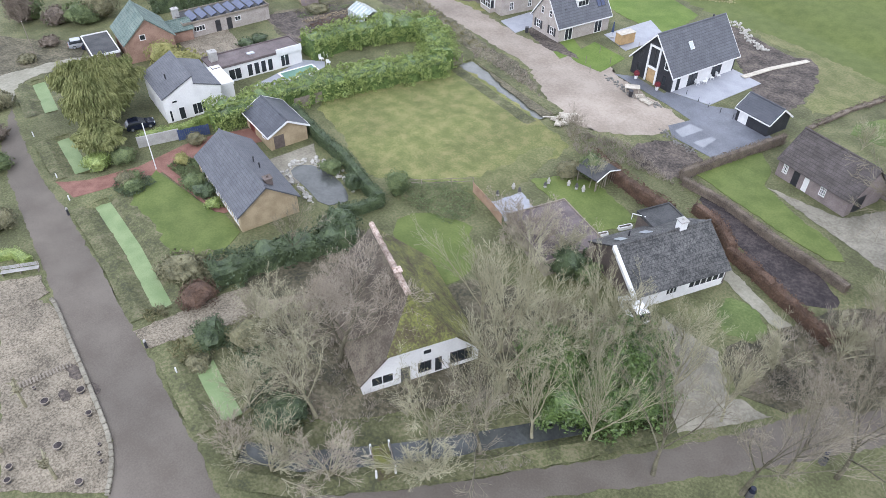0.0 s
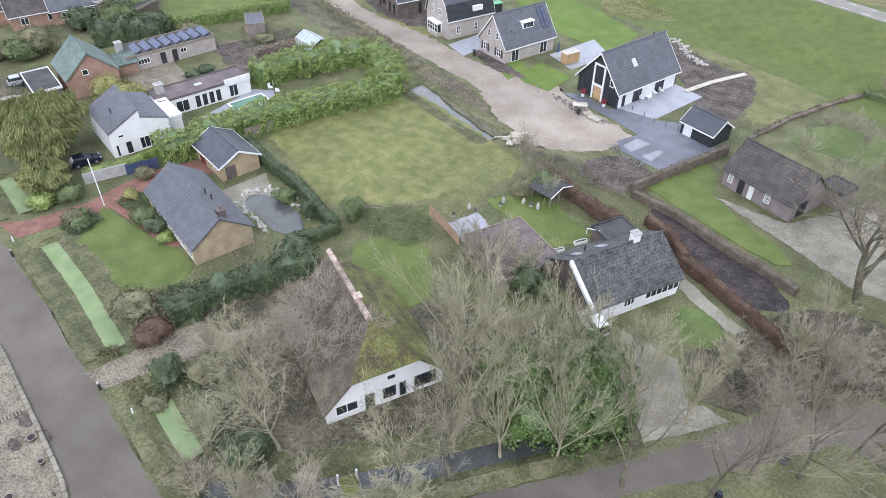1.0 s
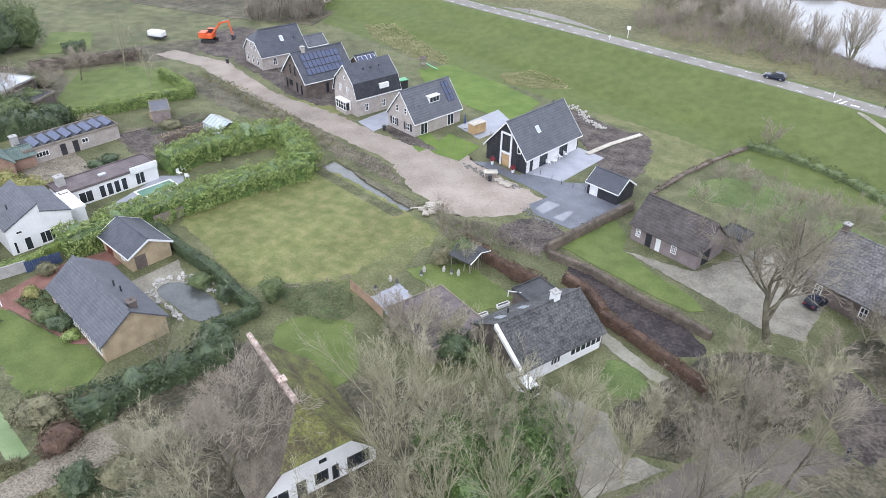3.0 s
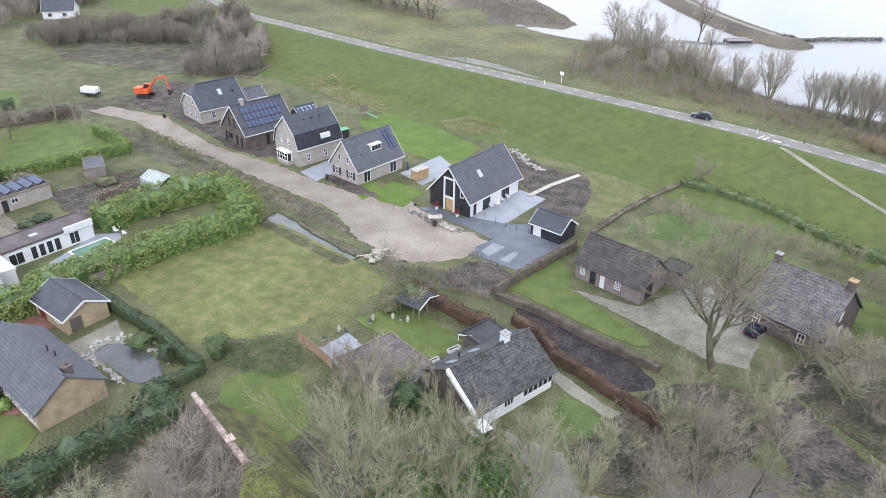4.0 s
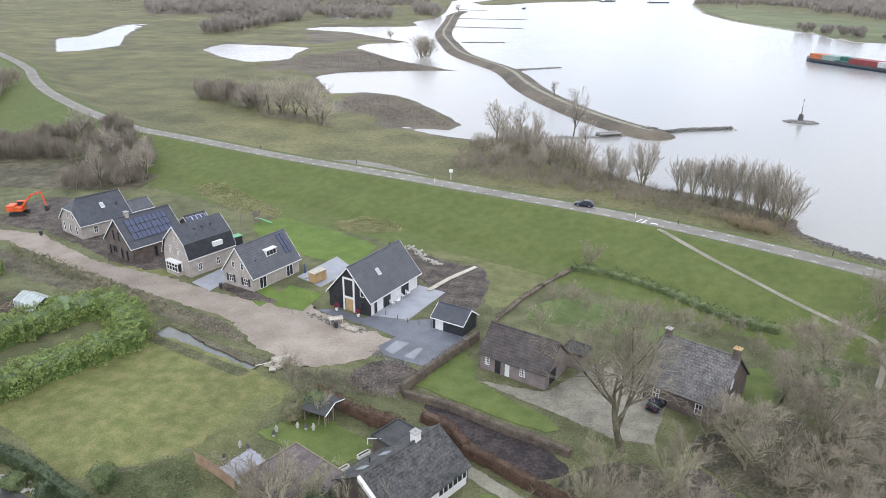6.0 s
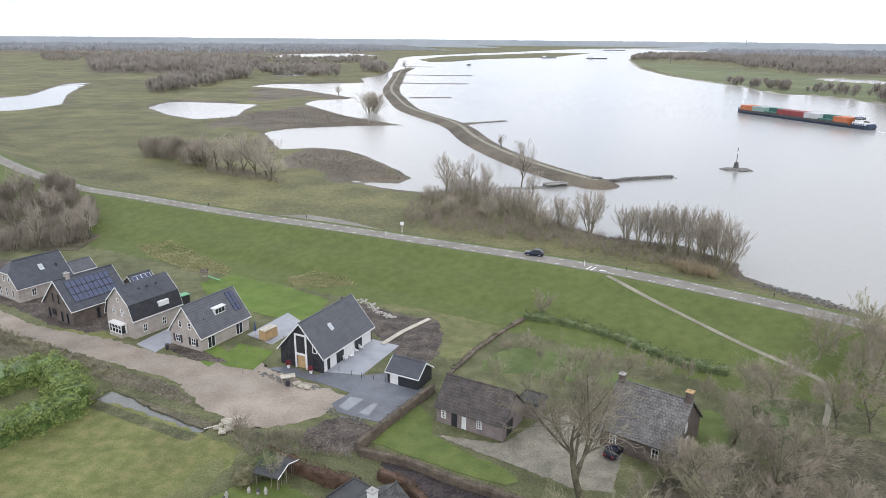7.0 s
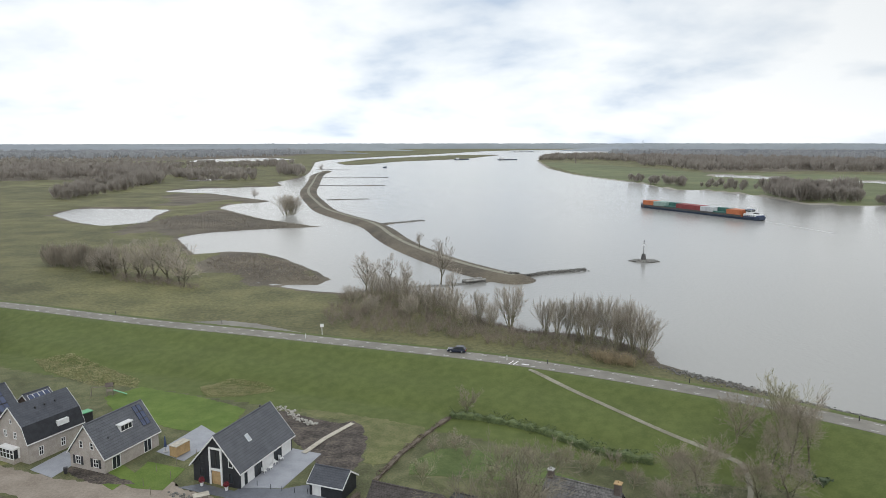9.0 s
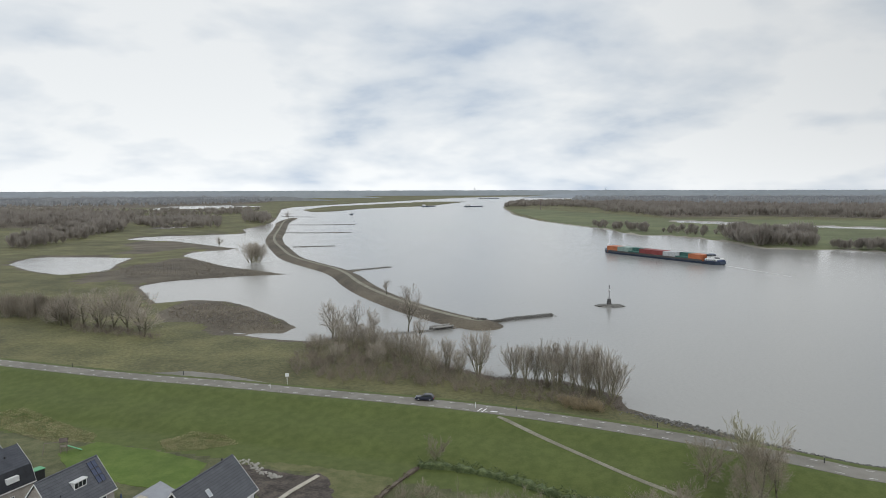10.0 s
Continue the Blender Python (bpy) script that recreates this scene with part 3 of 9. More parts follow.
for p in ([(-129.3, 319.2), (-126.3, 347.3), (-108.0, 343.5), (-57.4, 274.7), (-60.7, 259.6), (-83.4, 264.1), (-110.9, 278.9)], [(-228.1, 408.2), (-225.6, 457.9), (-208.6, 529.0), (-199.9, 559.3), (-147.3, 496.5), (-95.5, 443.1), (-125.3, 421.5), (-160.9, 406.9)], [(-259, 575), (-236, 639), (-182, 615), (-182, 650), (-266, 721), (-329, 723)]):
    idx = np.where(oo & (sdist(cx_, cy_, p) < 4 * np.sin(cx_ * 0.2) + 3 * np.sin(cy_ * 0.13)), 4, idx)
for p in ([(-1799, 1878), (-898, 1902), (-660, 2242), (-682, 2775), (-1018, 3892), (-4265, 4459)], [(431, 2002), (409, 1276), (622, 1287), (891, 1137), (2553, 3268), (686, 3594)], [(-668, 931), (-508, 1004), (-501, 1136), (-601, 1364), (-955, 1334)]):
    idx = np.where(oo & (sdist(cx_, cy_, p) < 0), 4, idx)
idx = np.where(oo & (sdist(cx_, cy_, [(155, 1719), (176, 1002), (216, 770), (277, 661), (371, 558), (415, 557), (819, 1103), (388, 1208), (331, 1479), (214, 1806)]) < 0), 5, idx)
idx = np.where(oo & (sdist(cx_, cy_, DAM, False) < 13), 4, idx)
idx = np.where(oo & (gv[gf].mean(1)[:, 2] < -0.15) & (rr > 12) & (idx != 3), 4, idx)
idx = np.where(oo & (cx_ > 120) & (cy_ > 520) & (gv[gf].mean(1)[:, 2] < 0.0), 6, idx)
me.polygons.foreach_set("material_index", idx.astype(np.int32))
me.update()
tagged(new("ground", me), "winter grassland with a grassed river dike and floodplain", "ground", kind="structure")

bm = bmesh.new()
bm.faces.new([bm.verts.new((x, y, WATER)) for x, y in ((-4900, -4900), (4900, -4900), (4900, 4900), (-4900, 4900))])
tagged(link("water", bm, M_WATER), "calm grey river in flood reflecting the clouds", "water", kind="structure")


PATCHES = []


def patch(name, pts, z, material, label, wob=0.25, step=1.2, thick=0.05, soft=0):
    """A thin paved or planted sheet with a slightly uneven border."""
    if soft:
        pts = smooth_line(pts, soft, True)
    while any(abs(z - u) < 0.001 for u in PATCHES):
        z += 0.001
    PATCHES.append(z)
    fine_edge = 0.2 <= wob < 0.9
    p = resample(pts, min(step, 0.5) if fine_edge else step)
    if fine_edge:
        p = [(x + 0.28 * noise.noise((x * 1.7, y * 1.7, 5.5)), y + 0.28 * noise.noise((x * 1.7, y * 1.7, 7.3))) for x, y in p]
    p = [(x + wob * noise.noise((x * 0.7, y * 0.7, 3.1)), y + wob * noise.noise((x * 0.7, y * 0.7, 9.7))) for x, y in p]
    bm = bmesh.new()
    prism(bm, p, z - thick - 0.1, z)
    bmesh.ops.triangulate(bm, faces=[f for f in bm.faces if len(f.verts) > 4])
    bmesh.ops.recalc_face_normals(bm, faces=bm.faces)
    return tagged(link(name, bm, material), label, name.split("_")[-1], kind="structure")


def ribbon(name, line, width, lift, material, label, drape=True, z=0.0, kind="structure", thick=0.12, cat="road"):
    """A strip along a line, lying on the land."""
    pts = resample(line, 2.0, False)
    n = len(pts)
    xs, ys = np.array([p[0] for p in pts]), np.array([p[1] for p in pts])
    tx, ty = np.gradient(xs), np.gradient(ys)
    k = np.hypot(tx, ty)
    nx_, ny_ = -ty / k, tx / k
    offs = np.array([-0.5, -0.25, 0, 0.25, 0.5]) * width
    V, F = [], []
    for i in range(n):
        px, py = xs[i] + nx_[i] * offs, ys[i] + ny_[i] * offs
        pz = ground_height(px, py) + lift if drape else np.full(5, z)
        V += [(px[j], py[j], pz[j]) for j in range(5)]
        V += [(px[0], py[0], pz[0] - thick), (px[4], py[4], pz[4] - thick)]
        if i:
            a, b = (i - 1) * 7, i * 7
            F += [(a + j, a + j + 1, b + j + 1, b + j) for j in range(4)]
            F += [(a + 5, a, b, b + 5), (a + 4, a + 6, b + 6, b + 4)]
    return tagged(raw(name, V, F, material), label, cat, kind=kind)


ribbon("road_dike", DIKE_LINE, 5.4, 0.06, M_DIKEROAD, "grey asphalt road along the crest of the dike")
ribbon("path_dike", smooth_line([(12.0, 148.9), (18.7, 141.7), (27.0, 132.6), (34.6, 123.7), (40.0, 118.5), (44.0, 114.5)] + [(45.4, 112.8), (44.6, 107.4), (41.4, 100.0)]), 0.85, 0.08, M_TRACK, "narrow gravel path slanting down the dike", cat="path")
ribbon("road_dam", DAM, 2.6, 0.05, M_TRACK, "gravel track along the top of the river dam", cat="road")
patch("road_left", [(-112.7, 30.8), (-105.2, 28.5), (-94.9, 25.6), (-87.7, 24.0), (-81.3, 23.2), (-67.7, 20.2), (-56.1, 17.5), (-39.8, 13.4), (-32.8, 11.5), (-40.3, 5.1), (-46.1, 9.0), (-53.9, 10.9), (-66.2, 14.1), (-78.4, 17.5), (-92.0, 21.1), (-101.3, 23.9)], 0.03, M_ASPHALT, "worn grey village road")
patch("road_front", [(-33.6, 11.5), (-23.1, 22.0), (-14.9, 31.6), (-7.8, 40.1), (-3.0, 46.4), (6.3, 61.1)] + [(60.0, 58.0), (70.0, 45.0)] + [(8.0, 54.2), (-1.6, 42.3), (-13.3, 29.2), (-20.0, 18.6), (-30.7, 9.4)], 0.025, M_ASPHALT, "grey lane in front of the gardens")
patch("gravel_yard", GRAVEL_MOUND, 0.05, M_GRAVEL, "pale gravel yard with wet patches")
DRIVE = [(-88.6, 25.4), (-87.4, 26.4), (-85.6, 28.6), (-83.4, 34.6), (-83.4, 41.8), (-82.6, 46.0), (-80.0, 50.9), (-75.4, 50.3), (-77.4, 46.2), (-79.4, 41.0), (-79.6, 36.6), (-81.0, 32.2), (-82.2, 28.6), (-83.4, 25.2)]
patch("red_driveway", DRIVE, 0.04, M_REDPAV, "red brick driveway", wob=0.1)
patch("front_lawn", [(-80.7, 35.7), (-67.0, 35.3), (-65.9, 35.9), (-61.3, 34.9), (-59.6, 31.0), (-62.4, 26.6), (-69.0, 27.6), (-77.1, 29.3)], 0.07, M_LAWN, "smooth green front lawn", wob=0.12)
patch("garden_path", [(-80.9, 36.1), (-79.8, 37.1), (-67.0, 36.6), (-65.8, 36.9), (-65.8, 36.0), (-67.0, 35.4)], 0.075, M_REDPAV, "red brick path beside the front lawn", wob=0.05)
patch("meadow", [(-78.6, 61.8), (-75.1, 70.5), (-70.7, 83.7), (-68.7, 87.8), (-57.3, 84.4), (-47.9, 81.1), (-41.7, 79.2), (-40.5, 74.8), (-43.6, 69.2), (-45.5, 65.1), (-46.5, 61.2), (-49.2, 59.0), (-54.3, 56.8), (-56.3, 54.1), (-59.5, 54.4), (-70.1, 59.7)], 0.02, M_MEADOW, "mown meadow with pale tracks", soft=1, wob=0.6)
patch("sand_track", [(-141.8, 117.7), (-126.3, 116.8), (-106.0, 109.1), (-92.0, 104.6), (-78.6, 100.8), (-69.3, 97.9), (-61.1, 95.9), (-53.7, 89.9), (-49.0, 85.7), (-43.8, 84.6), (-40.5, 84.5), (-36.5, 86.3), (-33.0, 89.4), (-30.5, 95.2), (-35.5, 98.0), (-42.0, 100.1), (-46.6, 102.0), (-52.4, 107.5), (-53.8, 103.8), (-58.0, 103.1), (-61.4, 103.4), (-69.7, 104.9), (-81.4, 108.5), (-99.3, 111.6), (-122.8, 122.4), (-140.1, 122.8)], 0.03, M_SAND, "pale sandy building track", wob=0.7)
patch("paved_yard", [(-47.5, 102.6), (-42.5, 100.9), (-36.1, 99.0), (-30.9, 96.8), (-32.8, 93.0), (-31.0, 90.6), (-23.8, 88.9), (-19.5, 100.0), (-21.8, 101.8), (-27.0, 104.5), (-30.7, 102.9), (-37.5, 103.0), (-38.1, 101.9), (-44.3, 104.1)], 0.05, M_PAVING, "dark wet paved yard", wob=0.1)
patch("paved_terrace", [(-37.3, 103.1), (-34.2, 118.1), (-27.2, 115.7), (-30.7, 103.1)], 0.07, M_TERRACE, "smooth grey paved terrace", wob=0.03)
# two paler and smoother rectangles laid in the dark yard
for _p in ([(-31.4, 92.3), (-30.5, 95.7), (-28.2, 95.3), (-29.7, 91.2)], [(-27.9, 91.0), (-26.5, 94.2), (-25.6, 94.2), (-26.1, 90.6)]):
    patch("wet_paving", _p, 0.056, M_SMOOTHPAV, "paler, smoother rectangle on dark paving", wob=0.05)
patch("dark_soil", [(-42.1, 135.3), (-37.5, 134.6), (-27.7, 129.2), (-22.7, 130.7), (-19.7, 121.1), (-19.7, 112.0), (-21.3, 107.5), (-24.7, 109.0), (-29.7, 114.9), (-34.3, 122.0)], 0.022, M_EARTH, "dark bare soil behind the house", wob=0.8, soft=1)
patch("foot_grass", [(-38.0, 136.5), (-30.0, 135.5), (-16.0, 131.0), (-8.0, 128.0), (-13.6, 115.0), (-19.0, 110.0), (-19.5, 121.0), (-23.0, 131.0), (-30.0, 131.5)], 0.02, M_YELLOWGRASS, "tussocky yellow grass at the foot of the dike", wob=0.8, soft=1)
patch("meadow_edge", [(-48.4, 60.6), (-45.4, 66.0), (-44.6, 76.0), (-41.6, 77.0), (-40.8, 66.0), (-42.0, 58.8)], 0.035, M_YELLOWGRASS, "tussocky grass at the meadow edge", wob=0.8, soft=1)
patch("bare_soil", [(-72.2, 95.0), (-68.2, 96.5), (-60.3, 94.5), (-49.4, 85.4), (-46.3, 83.6), (-46.9, 82.0), (-58.5, 86.4), (-69.3, 91.2)], 0.022, M_ROUGH, "dark soil beside the ditch", wob=0.8, soft=1)
patch("bare_soil", [(-34.9, 82.4), (-30.4, 80.0), (-24.6, 80.5), (-23.6, 85.7), (-27.7, 90.4), (-32.3, 88.7)], 0.021, M_EARTH, "rough dark soil with dead weeds", wob=0.8, soft=1)
patch("bare_soil", [(-126.9, 115.0), (-109.0, 112.2), (-87.5, 104.7), (-71.1, 97.4), (-62.7, 93.2), (-64.2, 90.4), (-82.8, 98.4), (-110.0, 110.1)], 0.021, M_ROUGH, "rough dark soil beside the track", wob=0.9, soft=1)
patch("garden_soil", [(-22.9, 80.1), (-15.1, 73.5), (-7.9, 68.8), (-2.1, 67.4), (-0.5, 71.4), (-10.0, 76.6), (-19.3, 81.5)], 0.021, M_SOIL, "dark dug garden soil", wob=0.6, soft=1)
patch("house_plot", [(-124.4, 124.4), (-124.7, 133.4), (-120.0, 148.2), (-89.4, 125.3), (-78.9, 113.3), (-91.2, 109.6), (-113.4, 121.0)], 0.021, M_EARTH, "muddy building plot", wob=0.8, soft=1)
GARDEN_DRIVE = [(-56.5, 17.6), (-55.6, 20.5), (-54.1, 26.3), (-51.6, 32.7), (-47.5, 35.0), (-45.4, 31.5), (-49.2, 25.3), (-51.4, 21.5), (-53.3, 17.0)]
patch("gravel_drive", GARDEN_DRIVE, 0.03, M_GRAVEL, "pale gravel garden drive")
patch("gravel_drive", [(-15.0, 55.7), (-8.3, 54.8), (-5.4, 50.4), (-1.2, 50.4), (-7.2, 43.1), (-10.3, 48.3), (-14.3, 52.2)], 0.03, M_PALEPAV, "pale gravel drive beside the cottage")
patch("pond_terrace", [(-71.3, 47.0), (-69.6, 54.4), (-65.8, 51.8), (-63.5, 51.0), (-62.6, 48.6), (-64.6, 44.9), (-66.4, 45.0)], 0.03, M_PALEPAV, "pale stone terrace round the pond", wob=0.15)
patch("pond_water", [(-66.6, 47.2), (-67.2, 49.1), (-65.2, 50.9), (-60.5, 50.6), (-56.9, 49.2), (-55.6, 47.7), (-57.6, 45.1), (-62.0, 46.4)], 0.05, M_PONDW, "dark garden pond", wob=0.1, soft=1)
patch("cottage_lawn", [(-11.4, 64.4), (-5.5, 62.4), (-5.9, 58.1), (-10.5, 57.9)], 0.025, M_LAWN2, "small cottage lawn", soft=2, wob=0.4)
patch("back_lawn", [(-48.6, 48.6), (-47.4, 52.6), (-41.4, 54.8), (-37.2, 51.4), (-34.6, 47.0), (-37.2, 43.6), (-43.4, 44.4)], 0.025, M_LAWN, "green garden lawn", soft=1, wob=0.9)
patch("yard_path", [(-13.4, 68.6), (-6.8, 64.8), (-2.6, 63.1), (-3.2, 61.8), (-7.7, 63.2), (-13.8, 66.5)], 0.03, M_TRACK, "garden path beside the cottage")
patch("old_yard_lawn", [(22.4, 100.6), (26.8, 102.2), (26.9, 93.1), (22.2, 88.6), (21.2, 92.4)], 0.025, M_LAWN, "green lawn beside the farmhouse", soft=1)
patch("orchard_grass", [(-13.2, 109.1), (-4.8, 122.0), (14.5, 110.6), (24.4, 101.4), (22.2, 98.9), (10.1, 107.0), (-3.5, 108.2)], 0.02, M_LAWN2, "orchard grass", soft=1)
patch("rear_lawn", [(-74.0, 116.1), (-62.5, 111.7), (-56.4, 106.8), (-57.6, 101.2), (-62.4, 104.6)], 0.025, M_NEWLAWN, "new lawn between houses", wob=0.1)
patch("rear_garden", [(-80.4, 141.3), (-75.3, 147.8), (-57.8, 141.4), (-47.4, 135.6), (-47.5, 121.9), (-59.2, 125.7), (-73.0, 131.6)], 0.02, M_NEWLAWN, "green lawns behind the new houses", wob=0.3)
patch("side_lawn", [(-57.0, 103.4), (-56.6, 111.4), (-49.0, 109.0), (-49.6, 101.6), (-54.6, 102.0)], 0.03, M_NEWLAWN, "small new lawn beside the brick house", wob=0.1)
patch("dike_foot_growth", [(34.0, 110.0), (44.0, 106.0), (52.0, 110.0), (60.0, 103.0), (70.0, 92.0), (60.0, 82.0), (40.0, 95.0)], 0.02, M_VERGE, "rough winter growth at the foot of the dike", wob=0.6, soft=1)
patch("front_paving", [(-75.2, 107.5), (-73.3, 115.1), (-68.7, 111.1), (-69.8, 104.9)], 0.03, M_TERRACE, "grey paved forecourt", wob=0.1)
patch("front_soil", [(-69.5, 107.6), (-67.4, 111.4), (-59.4, 105.7), (-54.8, 103.5), (-58.0, 103.1), (-63.0, 103.6)], 0.025, M_EARTH, "bare front garden soil", wob=0.3)
patch("excavated_ground", [(-137.7, 126.0), (-144.4, 138.6), (-139.0, 149.2), (-126.5, 141.8), (-122.4, 129.6), (-125.0, 123.3)], 0.021, M_EARTH, "churned dark ground round the excavator", soft=1, wob=0.5)
patch("house_terrace", [(-56.9, 115.3), (-53.4, 127.2), (-47.5, 121.9), (-50.5, 111.8)], 0.03, M_TERRACE, "pale paved terrace", wob=0.1)
patch("lane_right", [(11.7, 73.4), (14.3, 74.7), (20.8, 67.4), (23.7, 65.0), (17.8, 59.8), (14.2, 61.6), (11.9, 66.9)], 0.024, M_EARTH, "dark muddy lane towards the dike")
patch("meadow_strip", [(-95.6, 111.9), (-90.2, 116.7), (-80.3, 109.5), (-85.3, 105.0)], 0.015, M_MEADOW, "verge grass")
patch("pool_terrace", [(-90.0, 59.2), (-91.1, 71.4), (-87.8, 73.4), (-84.2, 70.1), (-85.9, 63.0)], 0.03, M_TERRACE, "pale pool terrace", wob=0.05)
patch("garden_floor", [(-112.2, 79.8), (-108.4, 87.7), (-106.5, 96.5), (-91.7, 93.5), (-90.9, 84.9), (-94.7, 74.8), (-99.5, 74.0)], 0.014, M_LITTER, "winter garden ground with dead borders", soft=1, wob=0.5)
patch("rough_strip", [(-118.0, 105.7), (-127.3, 113.1), (-117.4, 111.2), (-101.9, 106.9), (-89.7, 102.1), (-88.9, 98.5), (-100.8, 98.7)], 0.014, M_LITTER, "rough ground beside the track", soft=1, wob=1.0)
patch("excavated_ground", [(-155.4, 112.4), (-150.2, 121.3), (-144.1, 131.0), (-136.1, 135.0), (-133.2, 123.9), (-137.1, 114.7), (-142.6, 109.2)], 0.014, M_LITTER, "rough brown ground beyond the gardens", soft=1, wob=0.5)
patch("garden_beds", [(-111.1, 78.9), (-105.4, 92.3), (-98.6, 91.5), (-93.9, 86.6), (-95.6, 75.6), (-99.9, 75.7)], 0.02, M_EARTH, "winter vegetable beds", wob=0.4)
patch("stony_court", [(-115.6, 61.9), (-112.2, 70.9), (-102.5, 67.4), (-101.6, 58.3)], 0.02, M_GRAVEL, "gravel court between low buildings", wob=0.3)
patch("far_lawn", [(-136.3, 85.7), (-127.3, 82.1), (-116.1, 104.3), (-132.2, 110.9), (-141.3, 108.0), (-146.2, 99.2)], 0.02, M_LAWN, "lawn within a clipped hedge")
patch("far_lawn", [(-165.7, 103.2), (-157.9, 111.9), (-170.6, 123.1), (-180.0, 117.1)], 0.02, M_LAWN, "lawn among far gardens")
patch("garden_floor", [(-180.1, 86.4), (-159.1, 96.8), (-148.3, 99.3), (-136.3, 85.7), (-127.8, 81.8), (-121.7, 77.1), (-127.8, 71.7), (-144.0, 64.9)], 0.012, M_LITTER, "brown garden ground under bare trees", soft=1, wob=1.0)
patch("paved_court", [(-15.3, 87.0), (-5.4, 86.6), (2.6, 98.6), (10.8, 94.8), (11.4, 88.9), (9.2, 77.6), (3.7, 78.1), (-2.4, 81.2)], 0.03, M_PALEPAV, "pale paved farm court")
patch("green_lawn", [(-24.3, 83.8), (-20.1, 96.0), (-16.4, 91.6), (-15.8, 87.2), (-10.4, 83.6), (-4.8, 80.6), (-2.6, 78.2), (-4.6, 77.0), (-12.0, 79.1)], 0.03, M_LAWN, "bright green side lawn")
patch("garden_lawn", [(-40.6, 67.5), (-37.8, 71.3), (-33.5, 72.8), (-25.1, 69.1), (-27.4, 64.0), (-35.0, 65.5)], 0.03, M_LAWN, "small green garden lawn")


def ditch(name, line, width, z, material, label, bank=1.5):
    """Still water in a straight-sided trough with two grassed banks."""
    pts = resample(line, 1.0, False)
    xs, ys = np.array([p[0] for p in pts]), np.array([p[1] for p in pts])
    tx, ty = np.gradient(xs), np.gradient(ys)
    k = np.hypot(tx, ty)
    nx_, ny_ = -ty / k, tx / k
    hw = width / 2
    far = max(hw + bank + 1.4, 3.8)
    prof = ((-far, 0.05), (-hw - bank, 0.12), (-hw - 0.02, z - 0.06), (-hw, z - 0.25), (hw, z - 0.25), (hw + 0.02, z - 0.06), (hw + bank, 0.12), (far, 0.05))
    V, F = [], []
    for i, (x, y) in enumerate(pts):
        for j, (o, h) in enumerate(prof):
            w = 0.16 * noise.noise((x * 0.8, y * 0.8, j)) if j not in (3, 4) else 0.0
            V.append((x + nx_[i] * (o + w), y + ny_[i] * (o + w), h + 0.5 * w))
        if i:
            a, b = (i - 1) * 8, i * 8
            F += [(a + j, b + j, b + j + 1, a + j + 1) for j in range(7)]
    n = len(pts)
    for e in (0, (n - 1) * 8):
        q = len(V)
        V += [(V[e + 2][0], V[e + 2][1], 0.1), (V[e + 5][0], V[e + 5][1], 0.1)]
        F += [(e + 2, e + 3, e + 4, e + 5, q + 1, q)]
    tagged(raw("ditch_bank", V, F, M_VERGE), "grassed bank of a narrow ditch", "bank", kind="structure")
    ribbon(name, line, width + 0.25, 0.0, material, label, drape=False, z=z, cat="ditch")


for _p in ([(-80.2, 27.2), (-69.0, 24.8), (-56.8, 21.4)], [(-49.6, 20.4), (-44.8, 18.9), (-39.6, 17.5)], [(-118.4, 37.7), (-106.6, 34.2)], [(-98.9, 31.8), (-87.8, 29.0)]):
    ditch("duckweed_ditch", _p, 1.7, -0.36, M_DUCKWEED, "ditch covered with pale green duckweed")
ditch("front_ditch", [(-36.5, 15.9), (-31.5, 18.8), (-26.4, 24.0), (-22.3, 28.7), (-15.2, 37.6), (-9.9, 45.0)], 1.9, -0.4, M_DITCHW, "dark water in a ditch below the garden", bank=1.2)
ditch("meadow_ditch", [(-69.6, 89.4), (-57.9, 85.6), (-48.2, 82.7)], 2.7, -0.2, M_SILT, "still grey water in a ditch beside the meadow", bank=0.5)
for _p, _w in (([(-65.3, 465.6), (-51.9, 475.1), (-37.5, 488.5)], 4.0), ([(-142, 657), (-126, 663), (-104, 669)], 4.0), ([(-197, 868), (-157, 866), (-115, 876)], 5.0), ([(-237, 1057), (-191, 1054), (-135, 1068)], 6.0), ([(-317, 1378), (-277, 1348), (-244, 1346)], 6.0)):
    ribbon("groyne", _p, _w, 0.0, M_STONE, "long low stone groyne in the river", drape=False, z=-0.15, cat="groyne", thick=0.8)
patch("woodland_floor", [(-47.6, 24.8), (-47.4, 31.5), (-45.6, 36.7), (-41.4, 37.9), (-34.9, 34.6), (-36.6, 42.0), (-33.5, 48.3), (-24.1, 50.4), (-17.1, 53.0), (-13.2, 53.2), (-13.0, 47.4), (-18.6, 40.2), (-25.4, 31.6), (-29.2, 26.8), (-33.8, 22.2), (-38.4, 20.6), (-42.0, 21.8)], 0.018, M_LITTER, "leaf litter and brambles under the trees", soft=1, wob=0.5)
patch("woodland_floor", [(-8.8, 54.5), (-4.7, 61.8), (-0.4, 70.9), (6.6, 74.0), (11.6, 72.6), (11.8, 63.2), (2.7, 55.2), (-2.8, 50.3)], 0.018, M_LITTER, "leaf litter under bare shrubs", soft=1, wob=1.2)
patch("woodland_floor", [(11.9, 78.6), (20.4, 85.3), (32.0, 90.8), (28.3, 70.0), (21.5, 68.5), (17.8, 72.0)], 0.018, M_LITTER, "leaf litter under bare trees", soft=1, wob=1.2)
